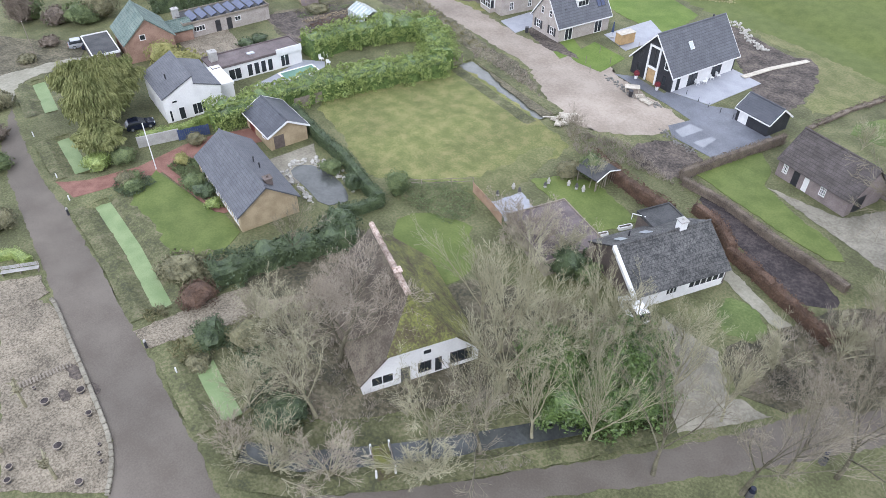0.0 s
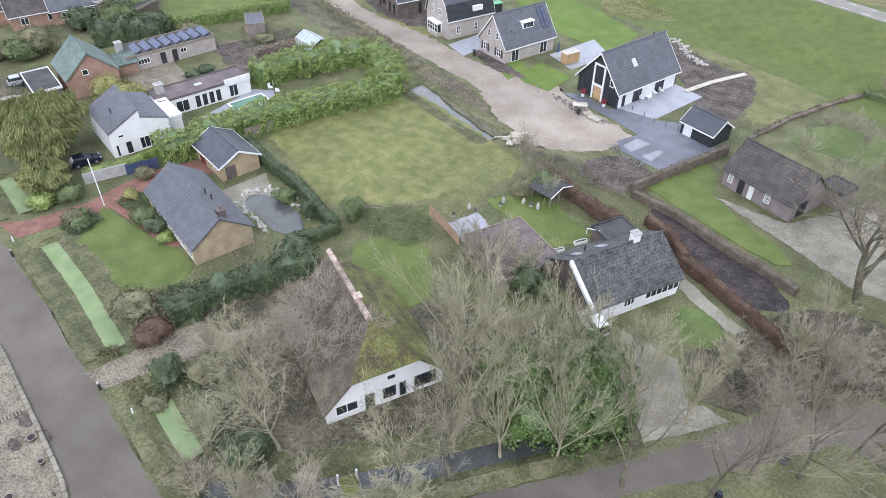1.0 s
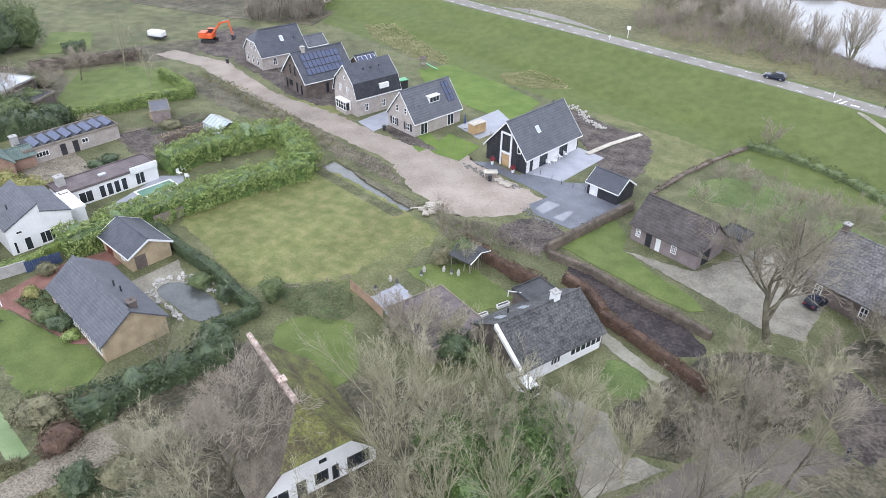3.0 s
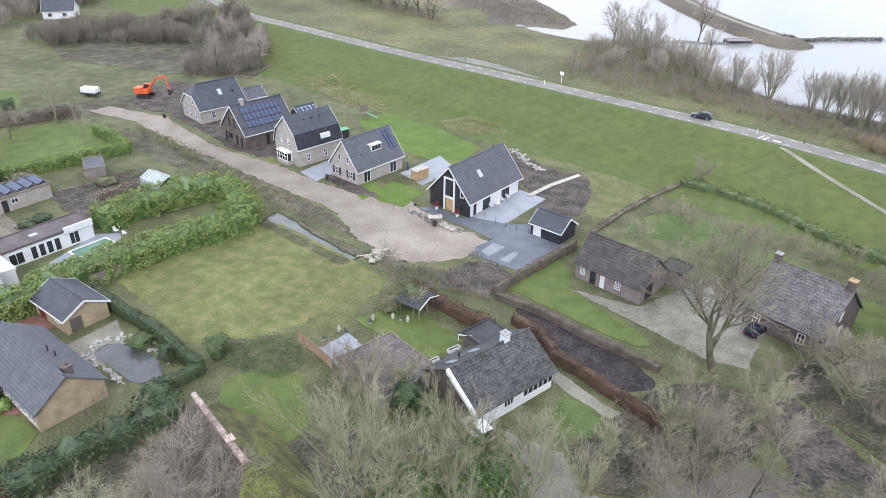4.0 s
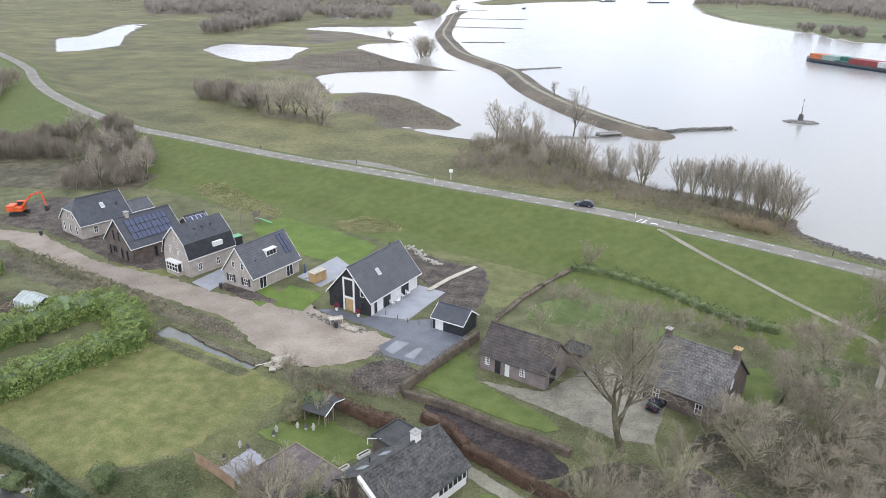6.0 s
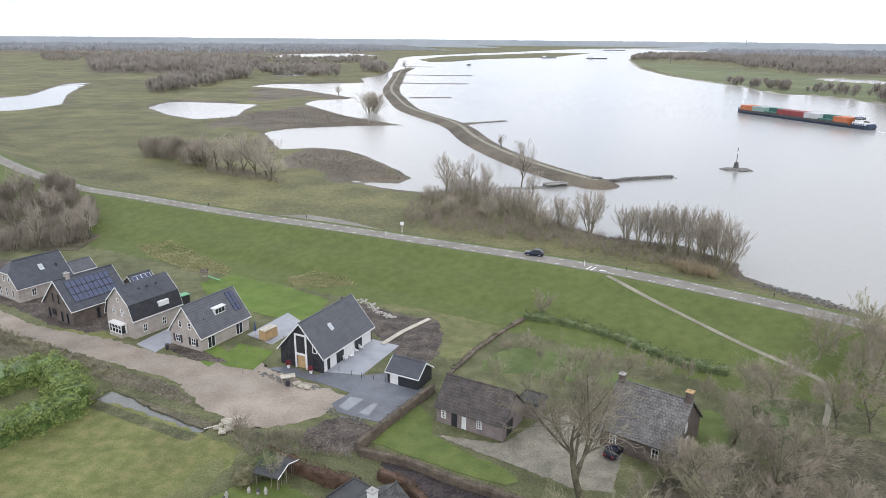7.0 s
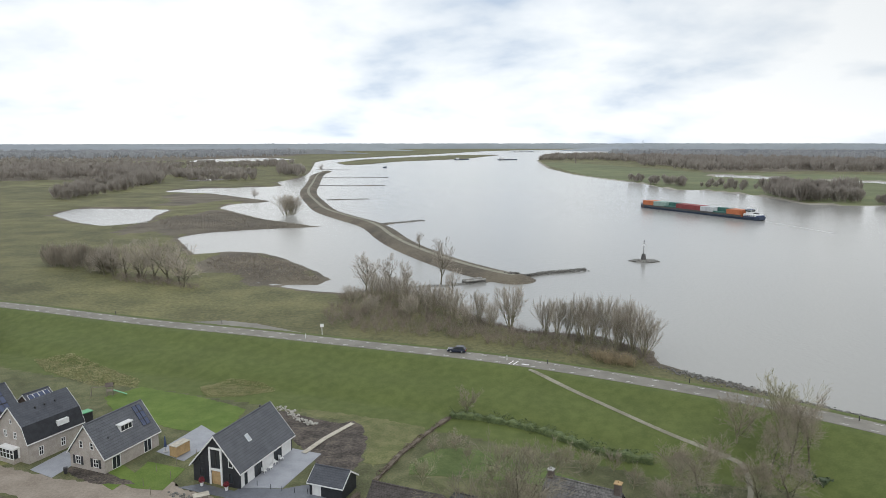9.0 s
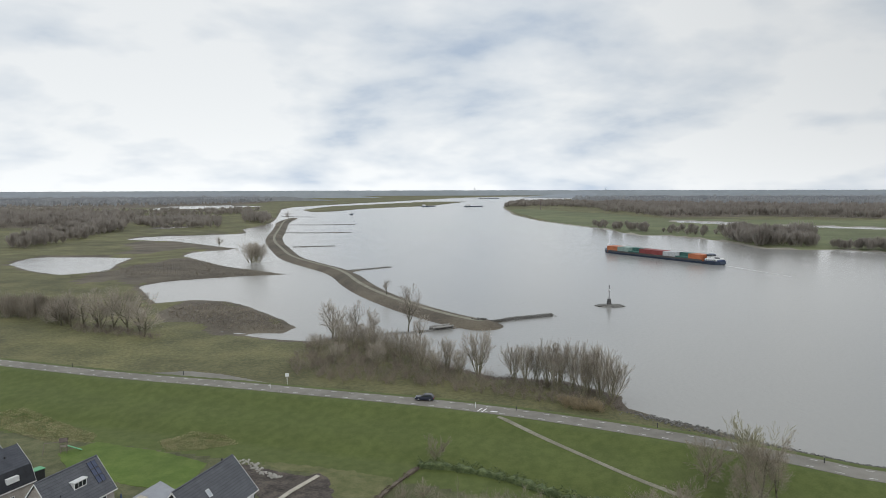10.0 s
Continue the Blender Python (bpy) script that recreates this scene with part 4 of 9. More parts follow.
patch("woodland_floor", [(9.0, 52.6), (13.6, 60.0), (24.4, 65.0), (21.6, 69.0), (28.6, 70.4), (32.4, 90.6), (40.0, 98.0), (52.0, 96.0), (58.0, 74.0), (50.0, 56.0), (26.0, 50.0)], 0.016, M_LITTER, "rough brown ground under bare trees", soft=1, wob=0.8)
patch("rough_garden", [(-56.2, 31.4), (-52.7, 39.7), (-50.9, 45.6), (-46.8, 43.4), (-45.6, 36.7), (-47.4, 31.5), (-51.9, 28.9)], 0.018, M_LITTER, "rough planted garden border", soft=1, wob=0.8)
patch("wood_floor_inland", [(-186.0, 150.0), (-150.0, 152.0), (-124.0, 158.0), (-128.0, 178.0), (-165.0, 205.0), (-200.0, 200.0), (-222.0, 172.0)], 0.018, M_LITTER, "rough ground under bare woodland", wob=0.15)

# ---- houses ----
def wall_cells(bm, u0, u1, top, openings, place, thick=0.3):
    """A wall from u0 to u1 with a top profile, solid but for its openings (u0, u1, z0, z1); place(u, z, depth) gives the point."""
    us = sorted({u0, u1, *[k[0] for k in openings], *[k[1] for k in openings], *[k for k, _ in top if u0 < k < u1]})

    def height(u):
        for (a, za), (b, zb) in zip(top, top[1:]):
            if a <= u <= b + 1e-9:
                return za + (zb - za) * (u - a) / max(b - a, 1e-9)
        return top[-1][1]

    for a, b in zip(us, us[1:]):
        if b - a < 1e-6:
            continue
        cuts = sorted([(k[2], k[3]) for k in openings if k[0] <= a + 1e-6 and k[1] >= b - 1e-6])
        z, spans = 0.0, []
        for c0, c1 in cuts:
            if c0 > z:
                spans.append((z, z, c0, c0))
            z = c1
        spans.append((z, z, height(a + 1e-7), height(b - 1e-7)))
        for za, zb, zc, zd in spans:
            v = [bm.verts.new(place(u, q, dd)) for dd in (0, thick) for u, q in ((a, za), (b, zb), (b, zd), (a, zc))]
            for f in ((0, 1, 2, 3), (7, 6, 5, 4), (0, 4, 5, 1), (3, 2, 6, 7), (0, 3, 7, 4), (1, 5, 6, 2)):
                bm.faces.new([v[i] for i in f])
    bmesh.ops.remove_doubles(bm, verts=bm.verts, dist=0.002)


def window(parent, place, u0, u1, z0, z1, cols=2, rows=1, frame_mat=None, name="window"):
    frame_mat = frame_mat or M_TRIM
    fr = bmesh.new()

    w = 0.1
    us, zs = [u0, u0 + w], [z0, z0 + w]
    for lines, a, b, n, half in ((us, u0, u1, cols, 0.035), (zs, z0, z1, rows, 0.03)):
        for i in range(1, n):
            c = a + (b - a) * i / n
            lines += [c - half, c + half]
        lines += [b - w, b]
    grid = {}

    def corner(i, j, d):
        if (i, j, d) not in grid:
            grid[i, j, d] = fr.verts.new(place(us[i], zs[j], (-0.03, 0.12)[d]))
        return grid[i, j, d]

    def solid(i, j):
        return 0 <= i < len(us) - 1 and 0 <= j < len(zs) - 1 and (i % 2 == 0 or j % 2 == 0)

    for i in range(len(us) - 1):
        for j in range(len(zs) - 1):
            if not solid(i, j):
                continue
            q = ((i, j), (i + 1, j), (i + 1, j + 1), (i, j + 1))
            for d in (0, 1):
                fr.faces.new([corner(*c, d) for c in q])
            for (a, b), (di, dj) in zip(zip(q, q[1:] + q[:1]), ((0, -1), (1, 0), (0, 1), (-1, 0))):
                if not solid(i + di, j + dj):
                    fr.faces.new((corner(*a, 0), corner(*b, 0), corner(*b, 1), corner(*a, 1)))
    bmesh.ops.recalc_face_normals(fr, faces=fr.faces)
    ob = part(name, fr, frame_mat, parent)
    fr = bmesh.new()
    v = [fr.verts.new(place(u, q, dd)) for dd in (0.045, 0.06) for u, q in ((u0 + w, z0 + w), (u1 - w, z0 + w), (u1 - w, z1 - w), (u0 + w, z1 - w))]
    for f in ((0, 1, 2, 3), (7, 6, 5, 4), (0, 4, 5, 1), (3, 2, 6, 7), (0, 3, 7, 4), (1, 5, 6, 2)):
        fr.faces.new([v[i] for i in f])
    part("pane", fr, M_GLASS, ob)
    return ob


def door_leaf(parent, place, u0, u1, z1, material, label):
    d = bmesh.new()
    v = [d.verts.new(place(u, q, dd)) for dd in (0.05, 0.12) for u, q in ((u0, 0.02), (u1, 0.02), (u1, z1), (u0, z1))]
    for f in ((0, 1, 2, 3), (7, 6, 5, 4), (0, 4, 5, 1), (3, 2, 6, 7), (0, 3, 7, 4), (1, 5, 6, 2)):
        d.faces.new([v[i] for i in f])
    return part("door", d, material, parent, label)


def roof_slab(bm, pts, thick):
    """A sloping slab from its upper outline."""
    n = (Vector(pts[1]) - Vector(pts[0])).cross(Vector(pts[2]) - Vector(pts[0])).normalized()
    if n.z < 0:
        n = -n
    a = [bm.verts.new(p) for p in pts]
    b = [bm.verts.new(Vector(p) - n * thick) for p in pts]
    k = len(pts)
    bm.faces.new(a)
    bm.faces.new(b[::-1])
    for i in range(k):
        bm.faces.new((a[i], b[i], b[(i + 1) % k], a[(i + 1) % k]))
    bmesh.ops.recalc_face_normals(bm, faces=bm.faces)


def house(name, label, x, y, yaw, L, W, ze, zr, wall, roof, near=(), far=(), right=(), left=(), trim=True, over=0.35, side_wall=None, hip=0.0, profile=None, roofs=None, z=0.0, frame_mat=None, ridge_mat=None):
    """A house with gables; x runs along the ridge. near is the gable at -x, right the long side at -y.
    Openings: (kind, u0, u1, z0, z1, ...), u from the wall's left end as seen from outside."""
    h = thing(name, x, y, z, yaw, label, "house")
    hl, hw = L / 2, W / 2
    prof = profile or [(0, ze), (hw, zr), (W, ze)]
    back = [(W - u, q) for u, q in prof][::-1]
    walls = (
        (W, lambda u, q, d: (-hl + d, hw - u, q), prof, near, wall),
        (W, lambda u, q, d: (hl - d, -hw + u, q), back, far, wall),
        (L - 0.6, lambda u, q, d: (-hl + 0.3 + u, -hw + d, q), [(0, prof[-1][1]), (L - 0.6, prof[-1][1])], right, side_wall or wall),
        (L - 0.6, lambda u, q, d: (hl - 0.3 - u, hw - d, q), [(0, prof[0][1]), (L - 0.6, prof[0][1])], left, side_wall or wall),
    )
    zc = zr - hip
    k = hw * (zc - ze) / (zr - ze) if hip else 0
    for n, (width, place, top, ops, wm) in enumerate(walls):
        if hip and n == 0:
            top = [(0, ze), (k, zc), (W - k, zc), (W, ze)]
        b = bmesh.new()
        wall_cells(b, 0, width, top, [o[1:5] for o in ops], place)
        bmesh.ops.recalc_face_normals(b, faces=b.faces)
        part("wall", b, wm, h)
        for o in ops:
            if o[0] == "w":
                window(h, place, *o[1:5], *(o[5:7] or (2, 1)), frame_mat=o[7] if len(o) > 7 else frame_mat)
            else:
                door_leaf(h, place, o[1], o[2], o[4], o[5], o[6])
    t = 0.16
    hx = hip / ((zr - ze) / hw) * 0.9 if hip else 0
    for n, ((u0, q0), (u1, q1)) in enumerate(zip(prof, prof[1:])):
        if u1 - u0 < 0.01:
            continue
        y0, y1 = hw - u0, hw - u1
        s = (q1 - q0) / (u1 - u0)
        if n == 0:
            y0, q0 = y0 + over, q0 - s * over
        if n == len(prof) - 2:
            y1, q1 = y1 - over, q1 + s * over
        q0, q1 = q0 + 0.1, q1 + 0.1
        pts = [(-hl - over, y0, q0), (hl + over, y0, q0), (hl + over, y1, q1), (-hl - over, y1, q1)]
        if hip and n == 0:
            pts = [(-hl - over, y0, q0), (hl + over, y0, q0), (hl + over, 0, zr + 0.1), (-hl + hx, 0, zr + 0.1), (-hl - over, hw - k, zc + 0.1)]
        elif hip:
            pts = [(hl + over, y1, q1), (-hl - over, y1, q1), (-hl - over, -hw + k, zc + 0.1), (-hl + hx, 0, zr + 0.1), (hl + over, 0, zr + 0.1)]
        b = bmesh.new()
        roof_slab(b, pts, t)
        part("roof", b, roofs[n] if roofs else roof, h)
        if trim:
            for ex in (-hl - over - 0.03, hl + over - 0.02):
                if hip and ex < 0:
                    pa, qa, pb, qb = (y0, q0, hw - k, zc + 0.1) if n == 0 else (-hw + k, zc + 0.1, y1, q1)
                else:
                    pa, qa, pb, qb = y0, q0, y1, q1
                b = bmesh.new()
                v = [b.verts.new((ex + dx, yy, zz)) for dx in (0, 0.05) for yy, zz in ((pa, qa - 0.26), (pa, qa + 0.05), (pb, qb + 0.05), (pb, qb - 0.26))]
                for f in ((0, 1, 2, 3), (7, 6, 5, 4), (0, 4, 5, 1), (3, 2, 6, 7), (0, 3, 7, 4), (1, 5, 6, 2)):
                    b.faces.new([v[i] for i in f])
                bmesh.ops.recalc_face_normals(b, faces=b.faces)
                part("bargeboard", b, M_TRIM, h, "white painted bargeboard")
            for edge, yy, zz in ((n == 0, y0, q0), (n == len(prof) - 2, y1, q1)):
                if edge:
                    b = bmesh.new()
                    sg = 0.11 if yy > 0 else -0.11
                    box(b, -hl - over, min(yy, yy + sg), zz - 0.24, hl + over, max(yy, yy + sg), zz - 0.08)
                    part("gutter", b, M_TRIM, h, "white roof gutter")
    if hip:
        b = bmesh.new()
        roof_slab(b, [(-hl - over, -hw + k, zc + 0.1), (-hl + hx, 0, zr + 0.1), (-hl - over, hw - k, zc + 0.1)], t)
        part("roof", b, roof, h)
        if trim:
            b = bmesh.new()
            box(b, -hl - over - 0.1, -hw + k, zc - 0.14, -hl - over + 0.02, hw - k, zc + 0.04)
            part("gutter", b, M_TRIM, h, "white roof gutter")
    if not profile:
        n = int((L + 2 * over - hx) / 0.42)
        for i in range(n):
            xa = -hl - over + (hx + over if hip else 0) + i * 0.42
            if i == 0:
                b = bmesh.new()
                bar(b, (0, 0, 0), (0.45, 0, 0.02), 0.14 if ridge_mat is None else 0.32, 8)
                first = part("ridge_tile", b, ridge_mat or roof, h)
                first.location = (xa, 0, zr + 0.12)
            else:
                o = first.copy()
                scene.collection.objects.link(o)
                o.location = (xa, 0, zr + 0.12)
                if ridge_mat is not None:
                    k = noise.noise((xa * 3.1, zr, 0.7))
                    o.scale, o.rotation_euler = (1, 1 + 0.28 * k, 1 + 0.22 * k), (0, 0.06 * k, 0.12 * noise.noise((xa * 2.3, 4.1, zr)))
    return h


def on_roof(h, name, material, hw, ze, zr, side, x0, x1, f0, f1, lift=0.12, thick=0.07, label="", grid=None, grid_mat=None):
    """A panel lying on a roof slope: side -1 or 1, f from eave (0) to ridge (1)."""
    def at(x, f, d):
        s = (zr - ze) / hw
        nn = Vector((0, side * s, 1)).normalized()
        return Vector((x, side * hw * (1 - f), ze + (zr - ze) * f + 0.1)) + nn * d

    def slab(b, a0, a1, g0, g1, d0, d1):
        v = [b.verts.new(at(xx, ff, d)) for d in (d0, d1) for xx, ff in ((a0, g0), (a1, g0), (a1, g1), (a0, g1))]
        for f in ((0, 1, 2, 3), (7, 6, 5, 4), (0, 4, 5, 1), (3, 2, 6, 7), (0, 3, 7, 4), (1, 5, 6, 2)):
            b.faces.new([v[i] for i in f])
        bmesh.ops.recalc_face_normals(b, faces=b.faces)

    nx_, ny_ = grid or (1, 1)
    for i in range(nx_):
        for j in range(ny_):
            b = bmesh.new()
            gx_, gy_ = (x1 - x0) / nx_, (f1 - f0) / ny_
            m = 0.02 if grid else 0.0
            slab(b, x0 + i * gx_ + m, x0 + (i + 1) * gx_ - m, f0 + j * gy_ + m * 0.2, f0 + (j + 1) * gy_ - m * 0.2, lift - thick, lift)
            o = part(name, b, material, h, label)
            if grid_mat:
                b = bmesh.new()
                xa, xb, fa, fb = x0 + i * gx_ + m, x0 + (i + 1) * gx_ - m, f0 + j * gy_ + m * 0.2, f0 + (j + 1) * gy_ - m * 0.2
                for c in ((xa, xa + 0.05, fa, fb), (xb - 0.05, xb, fa, fb), (xa, xb, fa, fa + 0.012), (xa, xb, fb - 0.012, fb)):
                    slab(b, *c, lift, lift + 0.02)
                part("panel_frame", b, grid_mat, o)


def chimney(h, x, y, z0, z1, w, material, cap=None):
    b = bmesh.new()
    box(b, x - w / 2, y - w / 2, z0, x + w / 2, y + w / 2, z1, bevel=0.02)
    ob = part("chimney", b, material, h)
    b = bmesh.new()
    box(b, x - w / 2 - 0.08, y - w / 2 - 0.08, z1, x + w / 2 + 0.08, y + w / 2 + 0.08, z1 + 0.12)
    bar(b, (x, y, z1 + 0.12), (x, y, z1 + 0.4), 0.12)
    part("chimney_cap", b, cap or M_CONCRETE, ob)


def vent_pipe(h, x, y, z, r=0.1, tall=0.6, material=None):
    b = bmesh.new()
    bar(b, (x, y, z - 0.5), (x, y, z + tall), r, 8)
    bar(b, (x, y, z + tall), (x, y, z + tall + 0.12), r * 1.6, 8, r * 0.8)
    part("vent_pipe", b, material or M_DARKMETAL, h)


def dormer(h, x, side, hw, ze, zr, f, w, tall, roof):
    """A box dormer with a window on a roof slope."""
    y = side * hw * (1 - f)
    z0 = ze + (zr - ze) * f + 0.1
    deep = tall / ((zr - ze) / hw) + 0.3
    ya, yb = sorted((y, y - side * deep))
    b = bmesh.new()
    box(b, x - w / 2, ya, z0 - 0.2, x + w / 2, yb, z0 + tall)
    d = part("dormer", b, M_TRIM, h, "white boarded dormer")
    b = bmesh.new()
    box(b, x - w / 2 - 0.15, ya - 0.15, z0 + tall, x + w / 2 + 0.15, yb + 0.15, z0 + tall + 0.14)
    part("dormer_roof", b, M_TRIM, d)
    for i in range(3):
        b = bmesh.new()
        xa = x - w / 2 + 0.12 + i * (w - 0.24) / 3
        ya, yb = sorted((y + side * 0.02, y - side * 0.04))
        box(b, xa + 0.05, ya, z0 + 0.15, xa + (w - 0.24) / 3 - 0.05, yb, z0 + tall - 0.12)
        part("dormer_pane", b, M_GLASS, d)


def shutters(h, place, u0, u1, z0, z1, material):
    for a in (u0 - 0.55, u1 + 0.05):
        b = bmesh.new()
        v = [b.verts.new(place(u, q, d)) for d in (-0.06, -0.005) for u, q in ((a, z0), (a + 0.5, z0), (a + 0.5, z1), (a, z1))]
        for f in ((0, 1, 2, 3), (7, 6, 5, 4), (0, 4, 5, 1), (3, 2, 6, 7), (0, 3, 7, 4), (1, 5, 6, 2)):
            b.faces.new([v[i] for i in f])
        bmesh.ops.recalc_face_normals(b, faces=b.faces)
        part("shutter", b, material, h, "dark painted window shutter")


def block(name, label, x, y, yaw, L, W, height, wall, roof, front=(), back=(), category="building", rim=0.18, edge=None, z=0.0):
    """A flat-roofed building; front is the long side at -y."""
    h = thing(name, x, y, z, yaw, label, category)
    hl, hw = L / 2, W / 2
    for width, place, ops in ((L, lambda u, q, d: (-hl + u, -hw + d, q), front), (L, lambda u, q, d: (hl - u, hw - d, q), back),
                              (W - 0.6, lambda u, q, d: (-hl + d, hw - 0.3 - u, q), ()), (W - 0.6, lambda u, q, d: (hl - d, -hw + 0.3 + u, q), ())):
        b = bmesh.new()
        wall_cells(b, 0, width, [(0, height), (width, height)], [o[1:5] for o in ops], place)
        bmesh.ops.recalc_face_normals(b, faces=b.faces)
        part("wall", b, wall, h)
        for o in ops:
            if o[0] == "w":
                window(h, place, *o[1:5], *(o[5:7] or (2, 1)))
            else:
                door_leaf(h, place, o[1], o[2], o[4], o[5], o[6])
    b = bmesh.new()
    box(b, -hl - 0.1, -hw - 0.1, height, hl + 0.1, hw + 0.1, height + 0.12)
    part("flat_roof", b, roof, h)
    b = bmesh.new()
    for c in ((-hl - 0.14, -hw - 0.14, hl + 0.14, -hw), (-hl - 0.14, hw, hl + 0.14, hw + 0.14), (-hl - 0.14, -hw, -hl, hw), (hl, -hw, hl + 0.14, hw)):
        box(b, c[0], c[1], height - 0.1, c[2], c[3], height + 0.12 + rim)
    part("roof_edge", b, edge or M_TRIM, h)
    return h


bungalow = house("bungalow", "yellow brick bungalow with a grey slate roof", -67.3, 40.9, -16.2, 15.2, 7.6, 2.7, 5.4, M_BRICKY, M_SLATE,
                 trim=False, right=[("w", 0.8 + 2.3 * i, 2.6 + 2.3 * i, 0.4, 2.35, 2, 1) for i in range(6)], left=[("w", 2, 4, 0.6, 2.2, 2, 1), ("w", 8, 10, 0.6, 2.2, 2, 1)])
chimney(bungalow, 6.3, 0.9, 3.2, 5.6, 0.9, M_BRICKB, M_BRICKB)
vent_pipe(bungalow, 0.6, 1.3, 4.7)
vent_pipe(bungalow, 2.0, 1.5, 4.5)
# far gable: a dark panel stands for the shade inside the open arch
garage = house("garage", "yellow brick double garage with a dark tiled roof", -75.9, 53.0, -14.3, 8.2, 5.8, 2.5, 4.0, M_BRICKY, M_DARKSLATE,
               far=[("d", 0.6, 2.2, 0, 2.1, M_BRICKB, "dark arched garage door")], right=[("d", 0.6, 2.6, 0, 2.1, M_REDDOOR, "dark red garage door"), ("w", 5.2, 6.2, 1.0, 1.9, 1, 1)])
white_house = house("white_house", "white rendered house with split dark roofs", -93.7, 49.5, 164.0, 9.8, 8.8, 4.0, 6.5, M_WHITE, M_SLATE, trim=False, over=0.15,
                    profile=[(0, 4.0), (4.9, 6.5), (4.9001, 5.3), (8.8, 4.0)], near=[("w", 0.5, 1.0, 0, 2.0, 1, 1), ("w", 1.9, 2.9, 0.0, 2.1, 1, 1), ("w", 4.0, 6.2, 0.2, 2.1, 3, 1), ("w", 1.2, 2.1, 2.9, 3.4, 1, 1)])
vent_pipe(white_house, -1.0, 2.4, 5.2)
block("white_annex", "low white flat-roofed annex", -92.0, 54.9, 74.0, 2.4, 6.5, 2.9, M_WHITE, M_WHITE)
green_house = house("green_roofed_house", "red brick house with a green roof", -115.0, 56.0, -17.0, 8.8, 8.2, 3.6, 7.2, M_BRICKR, M_GREENROOF, far=[("w", 2.6, 3.6, 3.6, 4.6, 1, 1)], trim=False)
block("carport", "flat-roofed grey carport beside the brick house", -117.5, 49.2, -17.0, 9.0, 4.2, 2.5, M_BRICKB, M_ROOFELT, front=[("d", 0.8, 3.2, 0, 2.1, M_DARKMETAL, "dark garage door"), ("d", 4.0, 6.6, 0, 2.1, M_DARKMETAL, "dark garage door")])
house("link_building", "low brick wing with a green roof", -115.2, 62.2, 73.0, 5.0, 4.6, 2.2, 3.2, M_BRICKR, M_GREENROOF, trim=False)

black_house = house("black_barn_house", "black boarded house with white trim and grey roof", -39.4, 111.2, 72.6, 15.2, 9.0, 3.2, 8.3, M_BLACK, M_SLATE, side_wall=M_WHITE, over=0.45,
                    near=[("w", 1.2, 2.1, 0.9, 2.4, 1, 1, M_DARKMETAL), ("w", 1.2, 2.1, 3.3, 4.6, 1, 1, M_DARKMETAL), ("w", 6.9, 7.8, 0.6, 2.4, 1, 1, M_DARKMETAL), ("w", 6.9, 7.8, 3.3, 4.6, 1, 1),
                          ("d", 3.6, 5.4, 0, 2.4, M_WOOD, "varnished wooden front door"), ("w", 3.5, 5.5, 2.8, 6.0, 2, 1, M_DARKMETAL)],
                    right=[("w", 0.9, 1.7, 0, 2.3, 1, 1, M_DARKMETAL), ("w", 3.6, 5.8, 0, 2.35, 2, 1, M_DARKMETAL), ("w", 9.2, 11.6, 0, 2.4, 2, 1, M_DARKMETAL)])
b = bmesh.new()
for ya, yb, za, zb in ((0.95, 1.25, 0, 6.3), (-1.25, -0.95, 0, 6.3), (-0.95, 0.95, 6.0, 6.3), (-0.95, 0.95, 2.4, 2.75)):
    box(b, -7.78, ya, za, -7.6, yb, zb)
part("portal_frame", b, M_TRIM, black_house, "white portal round the front door")
on_roof(black_house, "skylight", M_SKYGLASS, 4.5, 3.2, 8.3, -1, -2.4, -1.5, 0.42, 0.62, label="roof window", grid_mat=M_TRIM)
vent_pipe(black_house, 5.0, 0.1, 8.3, 0.14, 0.5)

house_d = house("brick_house", "grey brick house with dark shutters and dormer", -63.3, 113.5, 71.0, 12.0, 7.8, 3.1, 8.0, M_BRICKG, M_SLATE,
                near=[("w", 1.2, 2.4, 0.8, 2.3, 2, 2), ("w", 5.2, 6.4, 0.8, 2.3, 2, 2), ("w", 2.3, 3.1, 3.8, 5.1, 1, 2), ("w", 4.7, 5.5, 3.8, 5.1, 1, 2)], right=[("w", 1.2, 3.0, 0, 2.3, 2, 1), ("w", 8.2, 10.0, 0, 2.3, 2, 1)])
for a in (1.2, 5.2):
    shutters(house_d, lambda u, q, d: (-6.0 + d, 3.9 - u, q), a, a + 1.2, 0.8, 2.3, M_DARKMETAL)
dormer(house_d, 0.4, -1, 3.9, 3.1, 8.0, 0.38, 2.6, 1.15, M_SLATE)
on_roof(house_d, "solar_panel", M_SOLAR, 3.9, 3.1, 8.0, -1, 3.6, 5.4, 0.25, 0.92, grid=(2, 3), grid_mat=M_DARKMETAL)
vent_pipe(house_d, -3.6, -2.4, 5.0, 0.08, 0.3)

house_c = house("mansard_house", "grey brick house with a black mansard side", -78.3, 115.9, 67.5, 10.6, 8.2, 4.4, 9.6, M_BRICKG, M_DARKSLATE, profile=[(0, 4.4), (0.8, 6.5), (4.1, 9.6), (7.4, 6.5), (8.2, 4.4)], roofs=[M_BLACK, M_DARKSLATE, M_DARKSLATE, M_BLACK],
                near=[("w", 2.0, 2.9, 4.0, 5.3, 2, 2), ("w", 4.6, 5.5, 4.0, 5.3, 2, 2), ("w", 3.8, 4.4, 6.6, 7.4, 1, 1)], right=[("w", 1.6, 2.5, 0.8, 2.4, 2, 2), ("w", 5.8, 6.7, 0.8, 2.4, 2, 2)], over=0.3)
b = bmesh.new()
box(b, -6.5, -1.8, 0.0, -5.3, 1.9, 0.8)
